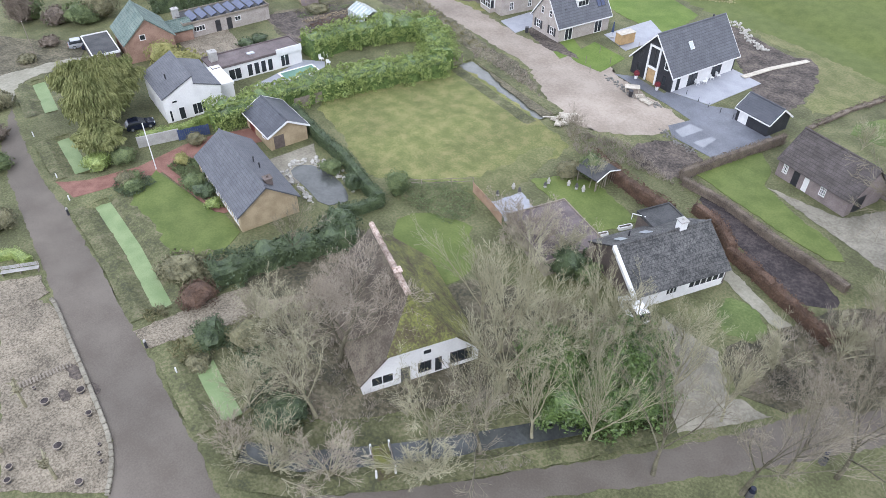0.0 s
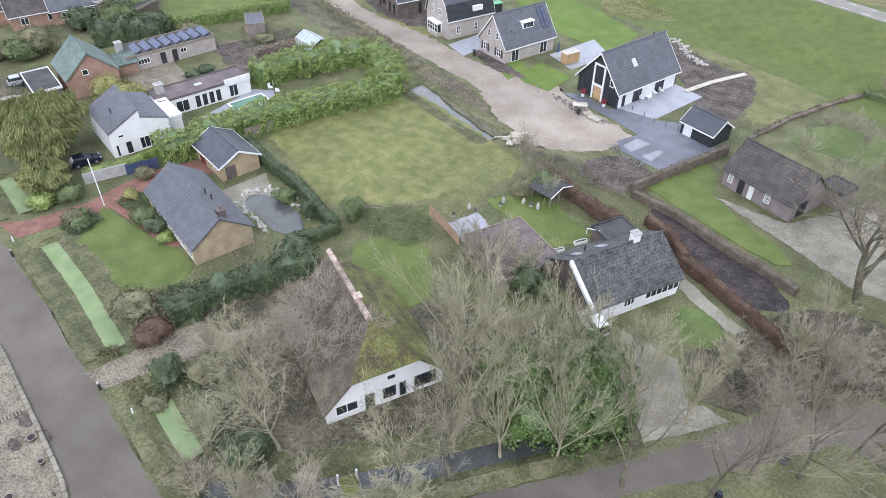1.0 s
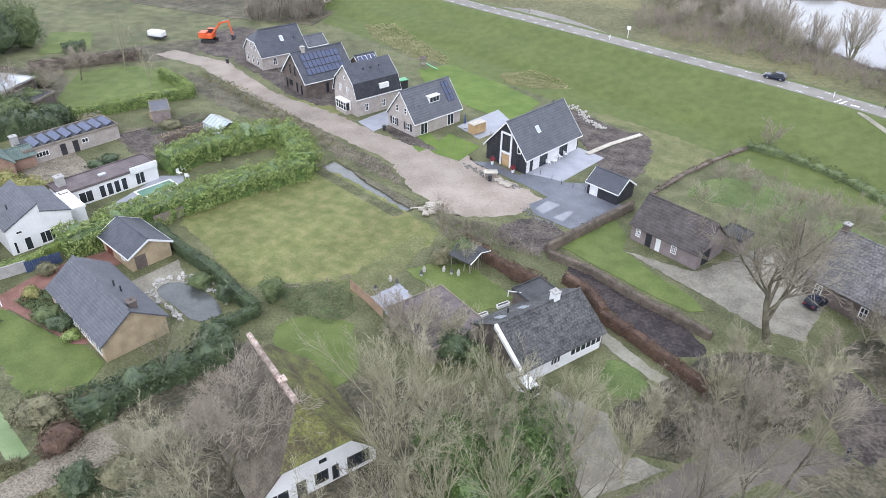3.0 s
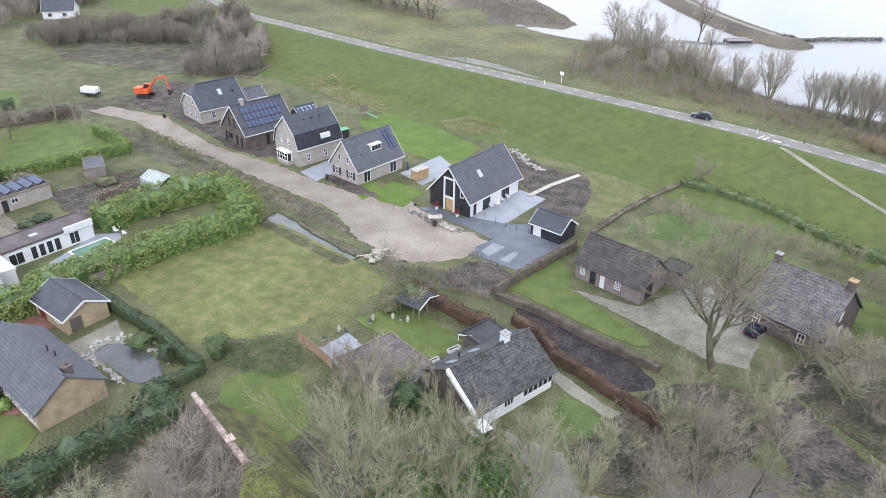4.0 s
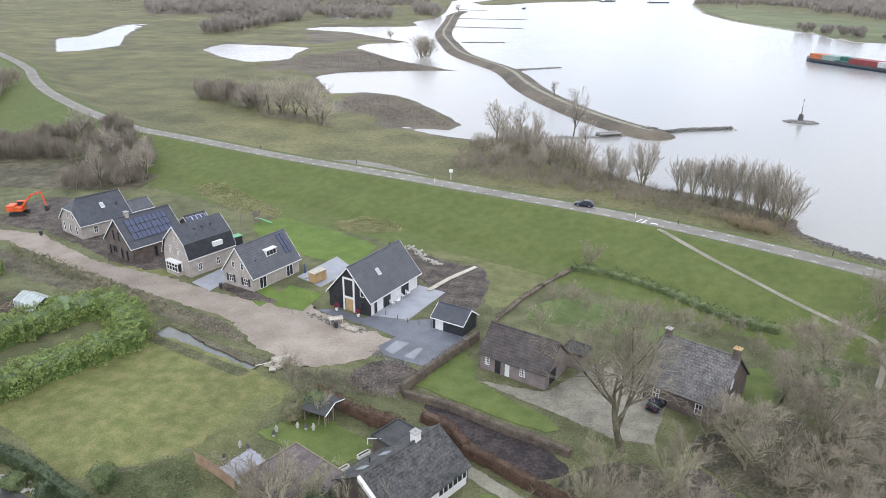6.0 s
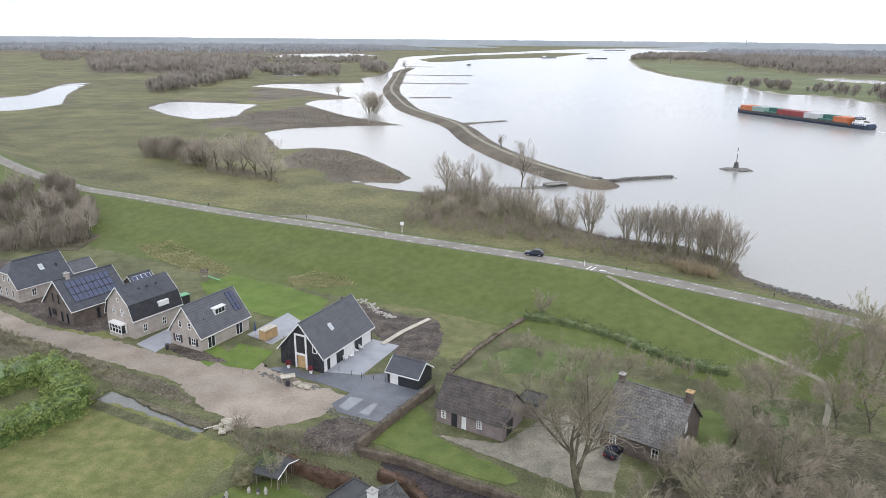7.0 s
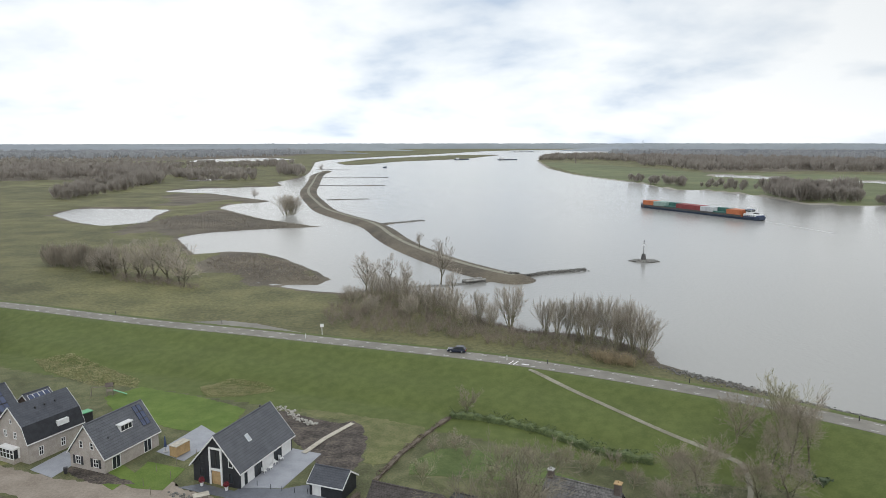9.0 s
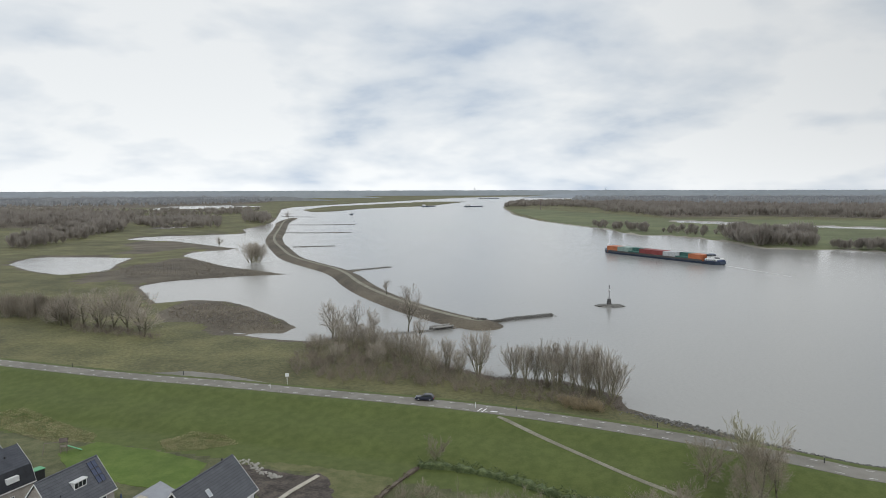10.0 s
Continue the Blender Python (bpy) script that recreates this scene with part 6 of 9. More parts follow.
def hedge(name, line, width, height, material, label, leaf=0.22, dens=40, seed=1, rough=0.12, category="hedge", group="", core=None, z=0.0):
    """A hedge along a line: a rounded inner body and a skin of leaves."""
    line = resample(line, 0.5, False)
    x0, y0 = line[0]
    t = thing(name, x0, y0, z, 0, label, category, group)
    rng = np.random.default_rng(seed)
    L = len(line)
    xs, ys = np.array([p[0] for p in line]) - x0, np.array([p[1] for p in line]) - y0
    tx, ty = np.gradient(xs), np.gradient(ys)
    k = np.hypot(tx, ty)
    nx_, ny_ = -ty / k, tx / k
    seglen = 0.5
    per = 2 * height + width
    n = int(L * seglen * per * dens)
    i = rng.integers(0, L, n)
    s = rng.random(n) * per
    across = np.where(s < height, -width / 2, np.where(s < height + width, s - height - width / 2, width / 2))
    up = np.where(s < height, s, np.where(s < height + width, height, per - s))
    nn = np.stack([np.where(s < height, -1, np.where(s < height + width, 0, 1)) * nx_[i], np.where(s < height, -1, np.where(s < height + width, 0, 1)) * ny_[i], np.where((s >= height) & (s < height + width), 1.0, 0.15)], 1)
    jx, jy = rng.normal(0, 0.25, n), rng.normal(0, 0.25, n)
    P = np.stack([xs[i] + nx_[i] * across + jx * tx[i] / k[i], ys[i] + ny_[i] * across + jy * ty[i] / k[i], up], 1)
    # rounded shoulders, bulges along the length
    edge = np.clip((up / height - 0.75) * 4, 0, 1)
    b = lumps(P + np.array([[x0, y0, 0]]), 0.55, rough * 3.0, seed) + lumps(P + np.array([[x0, y0, 0]]), 1.6, rough * 1.4, seed + 9)
    P = P + nn * (b[:, None] * min(width, height) * 0.8) - nn * (rng.random((n, 1)) ** 2 * 0.12)
    P[:, 2] = np.maximum(P[:, 2], 0.03)
    leaf_mesh("leaves", P, nn, leaf, material, t, seed)
    V, F = [], []
    w, h = width * 0.5 * 0.86, height * 0.92
    prof = ((-w, 0), (-w, h * 0.8), (-w * 0.75, h), (w * 0.75, h), (w, h * 0.8), (w, 0))
    for a in range(L):
        g = 1 + rough * 1.5 * noise.noise((line[a][0] * 0.55, line[a][1] * 0.55, seed))
        V += [(xs[a] + nx_[a] * q * g, ys[a] + ny_[a] * q * g, zz * g) for q, zz in prof]
        if a:
            o, c = (a - 1) * 6, a * 6
            F += [(o + j, o + j + 1, c + j + 1, c + j) for j in range(5)]
    F += [tuple(range(6)), tuple((L - 1) * 6 + j for j in range(6))[::-1]]
    raw("inner_mass", V, F, core or material, t)
    return t


def ground_cover(name, area, n, height, leaf, material, label, seed):
    """Low uneven leafy growth over an outline."""
    rng = np.random.default_rng(seed)
    A = np.array(area)
    lo, hi = A.min(0), A.max(0)
    q = rng.random((n * 4, 2)) * (hi - lo) + lo
    d = sdist(q[:, 0], q[:, 1], area)
    q = q[d < 0.5 * rng.random(len(d))][:n]
    lump = np.array([0.55 + 0.9 * noise.noise((a_ * 0.9, b_ * 0.9, seed)) + 0.5 * noise.noise((a_ * 2.3, b_ * 2.3, seed)) for a_, b_ in q])
    top = height * np.clip(lump, 0.05, 1.6) * rng.random(len(q)) ** 0.4
    P = np.stack([q[:, 0], q[:, 1], ground_height(q[:, 0], q[:, 1]) + 0.04 + top], 1)
    N = np.tile(np.array([[0, 0, 1.0]]), (len(P), 1))
    t = tagged(new(name), label, "plants", kind="stuff")
    leaf_mesh("leaves", P, N, leaf, material, t, seed, 0.6)
    return t


ground_cover("straw_patch", [(-112.0, 166.0), (-104.0, 168.0), (-90.0, 160.0), (-78.0, 152.0), (-76.6, 147.3), (-87.8, 148.7), (-103.5, 157.4)], 5200, 0.08, 0.32, M_STRAW, "pale straw lying on the foot of the dike", 24)
ground_cover("straw_patch", [(-62.1, 148.3), (-56.3, 152.4), (-48.1, 149.6), (-44.3, 146.5), (-51.4, 143.0), (-58.1, 142.1)], 2800, 0.08, 0.3, M_STRAW, "pale straw lying on the grass", 25)
# kitchen garden: narrow beds of dead and evergreen plants
for k, (x, y, ln) in enumerate(((-108.0, 84.0, 11.0), (-105.6, 83.0, 11.0), (-103.2, 82.0, 11.0), (-100.8, 81.2, 10.0), (-98.6, 80.4, 9.0))):
    c, d = math.cos(radians(72)), math.sin(radians(72))
    px_, py_ = -d * 0.55, c * 0.55
    ground_cover("bed_plants", [(x - px_, y - py_), (x + c * ln - px_, y + d * ln - py_), (x + c * ln + px_, y + d * ln + py_), (x + px_, y + py_)], 420, 0.5, 0.3, (M_SHRUB, M_SHRUBG, M_REED, M_BEECH, M_DARKHEDGE)[k], "winter plants in a narrow garden bed", 70 + k)
# ---- near hedges and shrubs ----
ground_cover("bramble_patch", [(-52.6, 55.4), (-47.6, 60.4), (-45.0, 60.2), (-41.6, 56.6), (-43.0, 53.2), (-48.6, 52.6), (-52.4, 52.6)], 1900, 0.6, 0.26, M_SHRUBG, "low green brambles below the meadow", 61)
ground_cover("border_plants", [(-80.4, 37.4), (-67.6, 37.0), (-67.4, 38.6), (-72.0, 40.6), (-79.0, 41.6)], 3600, 0.9, 0.26, M_SHRUBG, "mixed low evergreen border plants", 62)
ground_cover("border_plants", [(-81.4, 30.0), (-80.6, 34.0), (-78.4, 34.0), (-77.4, 30.4), (-79.4, 29.4)], 1200, 0.8, 0.26, M_DARKHEDGE, "dark evergreen border plants beside the drive", 63)
ground_cover("border_plants", [(-63.6, 25.2), (-60.4, 30.0), (-56.8, 31.2), (-54.4, 27.6), (-56.0, 24.2), (-60.4, 23.4)], 3400, 1.0, 0.3, M_SHRUB, "brown and green winter border plants", 64)
ground_cover("ivy_floor", [(-49.6, 22.0), (-46.6, 25.4), (-43.0, 25.0), (-38.0, 20.0), (-41.0, 19.0)], 2600, 0.6, 0.3, M_DARKHEDGE, "dark ivy under the trees beside the ditch", 65)
ground_cover("ditch_plants", [(-79.6, 28.6), (-69.0, 26.6), (-57.4, 23.2), (-57.0, 22.6), (-69.0, 26.0), (-79.8, 28.1)], 1500, 0.7, 0.22, M_DARKHEDGE, "dark clipped edging along the duckweed ditch", 66)
hedge("laurel_hedge", [(-84.3, 47.6), (-82.7, 52.3), (-81.0, 60.8), (-77.7, 68.6), (-74.0, 76.6), (-69.9, 84.1)], 4.2, 3.4, M_HEDGE, "tall loose laurel hedge bordering the meadow", leaf=0.33, dens=46, seed=3, rough=0.22, core=M_EVERGREEN)
hedge("laurel_hedge", [(-91.2, 72.8), (-89.8, 80.3), (-86.1, 88.1), (-81.9, 92.7), (-76.1, 89.8), (-70.7, 84.2)], 4.6, 3.6, M_HEDGE, "tall loose laurel hedge round a hollow garden", leaf=0.33, dens=46, seed=4, rough=0.24, core=M_EVERGREEN)
hedge("clipped_hedge", [(-77.6, 58.0), (-70.3, 55.7), (-62.3, 53.8), (-55.3, 51.1), (-52.0, 50.3)], 1.3, 1.9, M_DARKHEDGE, "dark clipped conifer hedge beside the meadow", leaf=0.25, dens=30, seed=5, rough=0.06)
hedge("clipped_hedge", [(-52.0, 50.3), (-52.8, 47.6), (-54.4, 45.1)], 1.2, 1.6, M_DARKHEDGE, "dark clipped conifer hedge beside the pond", leaf=0.25, dens=30, seed=6, rough=0.1)
hedge("clipped_hedge", [(-88.0, 38.2), (-85.8, 44.3), (-85.7, 48.7)], 1.0, 1.7, M_HEDGE, "green garden hedge behind a low wall", leaf=0.3, dens=30, seed=7, rough=0.15)
hedge("evergreen_hedge", [(-56.1, 27.4), (-55.0, 30.8), (-53.5, 35.4), (-51.4, 38.8), (-49.7, 43.1)], 3.0, 2.6, M_DARKHEDGE, "dark green rhododendron bank", leaf=0.4, dens=22, seed=8, rough=0.25)
hedge("beech_hedge", [(-13.8, 70.1), (-10.1, 68.6), (-6.1, 66.4), (-2.1, 64.3), (0.3, 63.1)], 1.2, 1.6, M_BEECH, "brown beech hedge along the dug garden", leaf=0.25, dens=34, seed=9, rough=0.12)
hedge("beech_hedge", [(-36.6, 77.4), (-32.1, 75.3), (-27.5, 73.6), (-22.5, 72.5)], 1.4, 1.8, M_BEECH, "russet beech hedge behind the garden", leaf=0.28, dens=26, seed=10, rough=0.2)
hedge("beech_hedge", [(-20.6, 75.6), (-16.5, 73.9), (-13.7, 70.8)], 1.2, 1.5, M_BEECH, "brown beech hedge beside the cottage", leaf=0.25, dens=30, seed=11, rough=0.15)
hedge("brown_hedge", [(-25.2, 81.2), (-22.1, 89.3), (-17.9, 99.7)], 0.9, 1.5, M_SHRUBB, "bare brown clipped hedge beside the yard", leaf=0.22, dens=38, seed=12, rough=0.07)
hedge("brown_hedge", [(-24.4, 80.3), (-17.8, 79.1), (-10.0, 75.8), (-5.4, 74.5), (-1.0, 72.8)], 0.9, 1.2, M_SHRUBB, "bare brown clipped hedge below the lawn", leaf=0.22, dens=34, seed=13, rough=0.1)
hedge("dike_hedge", [(-4.8, 133.4), (0.5, 132.6), (6.0, 130.4), (13.0, 126.5), (19.5, 120.5), (24.3, 116.5), (30.7, 114.7)], 1.6, 1.2, M_SHRUBG, "low winter hedge at the foot of the dike", leaf=0.35, dens=16, seed=14, rough=0.6)
hedge("tangled_hedge", [(-16.2, 106.1), (-13.1, 116.1), (-8.4, 126.6), (-4.8, 133.4)], 0.8, 0.4, M_SHRUBB, "tangled brown hedge beside the orchard", leaf=0.3, dens=22, seed=15, rough=0.6)
hedge("dike_foot_hedge", [(51.7, 112.2), (55.9, 106.3)], 2.0, 1.6, M_DARKHEDGE, "dark hedge at the foot of the dike", leaf=0.4, dens=18, seed=16, rough=0.25)

hedge("clipped_hedge", [(-124.0, 79.9), (-118.9, 90.1), (-113.3, 101.7)], 1.5, 2.3, M_HEDGE, "clipped green hedge round a lawn", leaf=0.35, dens=34, seed=17, rough=0.05, core=M_EVERGREEN)
hedge("clipped_hedge", [(-114.2, 102.3), (-121.0, 104.7), (-127.7, 106.6)], 1.5, 2.3, M_HEDGE, "clipped green hedge round a lawn", leaf=0.35, dens=34, seed=18, rough=0.05, core=M_EVERGREEN)
hedge("brown_hedge", [(-155.8, 94.3), (-150.6, 101.5), (-144.9, 110.1), (-141.9, 114.0)], 2.0, 2.4, M_SHRUBB, "brown winter hedge behind a lawn", leaf=0.4, dens=18, seed=19, rough=0.12)
hedge("clipped_hedge", [(-161.6, 107.3), (-159.2, 111.6)], 3.0, 2.2, M_DARKHEDGE, "dark clipped evergreen hedge on a far lawn", leaf=0.4, dens=18, seed=61, rough=0.12)
hedge("clipped_hedge", [(-129.2, 66.1), (-126.2, 71.1), (-120.9, 75.7)], 3.5, 4.0, M_DARKHEDGE, "dark evergreen screen behind the workshop", leaf=0.5, dens=14, seed=62, rough=0.3)
for i, ((x, y), r, h) in enumerate((((-174.6, 100.2), 5.0, 10.0), ((-174.6, 105.6), 5.0, 11.0), ((-171.2, 92.0), 3.5, 4.0), ((-137.5, 81.2), 3.0, 3.6), ((-136.2, 78.3), 2.6, 3.0), ((-128.1, 78.1), 2.6, 3.2), ((-138.9, 69.7), 3.0, 4.0), ((-145.9, 89.8), 2.5, 3.0))):
    shrub("evergreen_tree" if h > 8 else "garden_shrub", x, y, r, h, M_DARKHEDGE if i % 2 == 0 else M_SHRUBG, "dark green evergreen tree among far gardens" if h > 8 else "grey green shrub among far gardens", leaf=0.5, dens=12, seed=170 + i, rough=0.35, category="tree" if h > 8 else "shrub", group="far garden greenery")

def weeping_tree(x, y, r, h, seed):
    """A dome of hanging strands over a short trunk."""
    t = thing("weeping_tree", x, y, drop(x, y), 31 * seed % 360, "olive green weeping garden tree beside the road", "tree", "weeping trees")
    bm = bmesh.new()
    bar(bm, (0, 0, -0.1), (0, 0, h * 0.8), 0.22, 7, 0.08)
    part("trunk", bm, M_BARK, t)
    rng = np.random.default_rng(seed)
    n = 5200
    D = rng.normal(0, 1, (n, 3))
    D /= np.linalg.norm(D, axis=1)[:, None]
    D[:, 2] = np.abs(D[:, 2]) * 0.9 + 0.1 * rng.random(n)
    k = (0.72 + 0.28 * rng.random(n) + lumps(D * r, 0.8, 0.42, seed * 2.7))[:, None]
    P = D * k * np.array([[r, r, h * 0.5]]) + np.array([[0, 0, h * 0.5]])
    L = (0.3 + 0.7 * rng.random((n, 1))) * h / 8
    a = rng.random(n) * 2 * math.pi
    w = np.stack([np.cos(a), np.sin(a), np.zeros(n)], 1) * (0.05 + 0.07 * rng.random((n, 1)))
    tip = P + np.concatenate([D[:, :2] * 0.25, -L], 1)
    mid = (P + tip) / 2 + np.concatenate([D[:, :2] * 0.18, np.zeros((n, 1))], 1)
    V = np.stack([P - w * 0.6, P + w * 0.6, mid + w, tip, mid - w], 1).reshape(-1, 3)
    V[:, 2] = np.maximum(V[:, 2], 0.1)
    raw("foliage", V, np.arange(n * 5).reshape(-1, 5).tolist(), M_WEEP, t)["kind"] = "stuff"


for i, (x, y, r, h) in enumerate(((-94.8, 36.3, 4.2, 8.5), (-101.2, 41.9, 4.4, 8.0), (-105.3, 39.5, 4.2, 7.0), (-97.6, 39.4, 3.8, 7.5), (-89.8, 33.4, 3.2, 5.0))):
    weeping_tree(x, y, r, h, 20 + i)
for i, (x, y) in enumerate([(-17.2, 38.6), (-14.2, 40.6), (-12.6, 43.6), (-16.0, 43.3), (-14.2, 46.6), (-19.0, 40.6)]):
    shrub("rhododendron", x, y, 3.3 + 0.3 * (i % 3), 5.6 + 0.7 * (i % 2), M_EVERGREEN, "large dark green rhododendron under bare trees", leaf=0.44, dens=30, seed=30 + i, rough=0.3, group="rhododendrons", stem=0.2)
SHRUBS_NEAR = [
    (-51.9, 53.3, 1.5, 4.0, M_SHRUBG), (-52.1, 42.8, 2.6, 3.2, M_DARKHEDGE), (-57.3, 50.3, 1.2, 2.6, M_DARKHEDGE), (-62.3, 51.2, 1.6, 2.0, M_SHRUBG), (-73.6, 37.0, 1.8, 1.8, M_SHRUBG),
    (-70.9, 36.8, 1.6, 1.7, M_DARKHEDGE), (-79.1, 39.0, 0.9, 1.9, M_YELLOWLEAF), (-68.0, 36.0, 1.1, 1.2, M_HEDGE), (-82.2, 43.4, 1.3, 1.8, M_SHRUB), (-81.0, 31.5, 1.5, 1.6, M_SHRUB),
    (-79.0, 31.5, 1.4, 1.5, M_SHRUBG), (-87.5, 31.1, 2.0, 2.0, M_HEDGE), (-86.2, 34.2, 1.8, 1.9, M_SHRUBG), (-48.9, 21.9, 1.8, 3.1, M_DARKHEDGE), (-48.0, 19.4, 1.6, 1.8, M_SHRUB),
    (-60.8, 26.1, 2.6, 1.8, M_SHRUB), (-55.4, 24.7, 2.2, 1.6, M_BEECH)]
SHRUBS_FAR = [
    (-62.6, 25.8, 2.0, 1.5, M_SHRUB), (-81.3, 32.5, 1.2, 1.2, M_SHRUBG), (-34.8, 73.7, 2.0, 3.4, M_SHRUBG), (-37.2, 71.4, 1.6, 2.6, M_SHRUB), (-85.0, 50.5, 1.6, 2.0, M_SHRUBG),
    (-101.8, 55.5, 3.0, 4.0, M_YELLOWLEAF), (-107.4, 54.9, 2.6, 4.0, M_YELLOWLEAF), (-133.7, 74.6, 4.0, 5.0, M_SHRUBG), (-124.7, 76.9, 3.5, 4.0, M_DARKHEDGE), (-117.6, 79.7, 2.5, 3.0, M_SHRUB),
    (-110.2, 89.3, 2.0, 2.0, M_REED), (-105.1, 87.4, 2.2, 1.4, M_SHRUB), (-103.0, 68.4, 1.6, 1.3, M_DARKHEDGE), (-102.8, 71.2, 1.6, 1.3, M_DARKHEDGE), (-26.8, 54.9, 2.4, 3.6, M_DARKHEDGE),
    (-24.6, 55.3, 1.8, 2.6, M_SHRUBG), (-36.2, 20.5, 2.4, 2.0, M_DARKHEDGE), (-46.5, 24.6, 2.0, 2.2, M_SHRUB)]
for i, (x, y, r, h, m) in enumerate(SHRUBS_NEAR + SHRUBS_FAR):
    shrub("garden_shrub", x, y, r, h, m, "evergreen and winter brown garden shrub" if m is not M_YELLOWLEAF else "yellow green garden shrub", leaf=0.26 if r < 2.4 else 0.4, dens=32 if r < 2.4 else 16, seed=50 + i, group="garden shrubs")

for i, ((x, y), r, h) in enumerate((((-113.7, 29.9), 2.0, 2.6), ((-104.9, 24.7), 2.2, 3.0), ((-97.1, 22.0), 1.8, 2.4), ((-125.9, 39.8), 1.6, 1.2), ((-142.5, 47.3), 2.6, 7.0), ((-142.6, 49.0), 2.2, 6.0), ((-84.5, 16.6), 2.0, 2.0), ((-137.7, 51.5), 2.6, 3.0), ((-134.1, 54.7), 3.2, 4.0), ((-134.2, 58.1), 3.4, 5.0), ((-129.4, 45.6), 1.8, 1.6))):
    shrub("roadside_shrub", x, y, r, h, (M_SHRUB, M_SHRUBB, M_SHRUBG)[i % 3], "grey green winter shrub beside the village road", leaf=0.4, dens=16, seed=150 + i, group="roadside shrubs")
patch("brown_field", [(-144.0, 39.2), (-135.5, 43.4), (-126.0, 50.2), (-120.7, 47.3), (-121.1, 38.5), (-124.1, 30.6)], 0.018, M_LITTER, "bare brown ground beside the road", soft=1, wob=1.0)
patch("side_street", [(-125.5, 29.4), (-123.9, 36.0), (-122.7, 43.2), (-118.1, 51.1), (-115.7, 50.2), (-120.0, 40.8), (-119.3, 34.8), (-112.7, 30.8), (-111.1, 23.4)], 0.02, M_TRACK, "grey brown side street", soft=1, wob=0.4)

# ---- bare trees in front ----
OAK = Grove([make_tree("bare_tree", 1, FORKED, 5.0, 0.2, M_TWIG, "bare forked winter tree with lichen green bark", group="bare trees"),
             make_tree("bare_tree", 2, FINE, 6.0, 0.19, M_TWIGB, "bare spreading winter tree with brown twigs", group="bare trees", bark=M_DARKBARK),
             make_tree("bare_tree", 7, FORKED, 5.0, 0.2, M_DARKTWIG, "bare forked winter tree with dark bark", group="bare trees", bark=M_DARKBARK)])
ASH = Grove([make_tree("upright_tree", 3, VASE, 4.4, 0.22, M_TWIG, "bare vase-shaped tree with yellowish shoots", group="bare trees"),
             make_tree("upright_tree", 4, VASE, 4.4, 0.2, M_TWIG, "bare vase-shaped tree with yellowish shoots", group="bare trees")])
BUSH = Grove([make_tree("bare_bush", 5, BUSHY, 2.2, 0.12, M_TWIG, "leafless bush with many pale stems", "bush", "bare bushes"),
              make_tree("bare_bush", 6, BUSHY, 2.2, 0.12, M_TWIGB, "leafless bush with many brown stems", "bush", "bare bushes")])
OLD = Grove([make_tree("old_tree", 8, OLDOAK, 7.0, 0.36, M_DARKTWIG, "large bare spreading tree beside the farm court", group="bare trees", bark=M_DARKBARK)])
OLD.put(5.4, 75.6, 19.5, 0.95)
# trees round the thatched farmhouse and along its ditch
for x, y, h, w, k in ((-37.2, 28.7, 13.0, 1.1, 1), (-41.2, 27.0, 11.0, 1.1, 0), (-33.8, 22.6, 11.5, 1.2, 0), (-38.2, 23.4, 10.0, 1.1, 0), (-38.6, 26.2, 12.0, 1.15, 0), (-41.6, 30.8, 8.5, 1.0, 1), (-19.9, 29.7, 13.0, 1.25, 2), (-24.2, 27.9, 13.5, 1.0, 0), (-52.4, 35.9, 9.0, 0.8, 2)):
    OAK.put(x, y, h, w, which=k)
# trees along the lane
for x, y, h, w, k in ((-6.9, 37.7, 14.0, 1.0, 2), (-0.2, 41.0, 14.0, 1.0, 2), (5.6, 47.9, 15.0, 1.0, 2), (2.0, 45.0, 11.0, 1.1, 2), (9.0, 52.5, 13.0, 1.1, 2), (5.0, 57.0, 11.0, 1.15, 2)):
    OAK.put(x, y, h, w, which=k)
# trees round the old farmhouse and below the dike
for x, y, h, w, k in ((33.4, 97.2, 12.0, 1.0, 1), (42.8, 99.4, 9.0, 0.9, 1), (-33.6, 71.2, 6.0, 1.0, 0), (21.3, 71.2, 12.0, 1.0, 2), (28.7, 80.0, 12.0, 1.0, 2), (51.5, 109.6, 12.5, 0.9, 1), (55.4, 111.4, 12.0, 0.8, 1), (48.6, 110.0, 9.5, 0.9, 1), (26.5, 91.7, 10.0, 1.1, 1), (47.5, 99.3, 11.0, 1.1, 1), (18.2, 79.6, 9.0, 1.2, 1), (24.4, 81.5, 10.0, 1.2, 2), (29.9, 83.2, 10.0, 1.2, 1)):
    OAK.put(x, y, h, w, which=k)
# vase-shaped trees in front of the two old houses
for x, y, h, w in ((-22.2, 36.8, 14.5, 1.0), (-25.6, 40.2, 14.0, 1.1), (-19.8, 42.1, 13.0, 1.05), (-13.1, 37.1, 14.5, 0.75), (-14.5, 48.1, 11.0, 1.05), (-18.6, 46.6, 11.5, 1.0), (-11.9, 53.6, 7.0, 1.2), (-29.5, 42.5, 11.5, 1.15), (-22.6, 42.0, 12.0, 1.0), (-16.2, 41.2, 13.0, 0.8), (-17.0, 34.2, 12.5, 0.9), (-21.0, 32.2, 11.0, 0.9), (-9.4, 45.8, 11.0, 0.9), (-4.6, 47.0, 10.0, 0.9)):
    ASH.put(x, y, h, w)
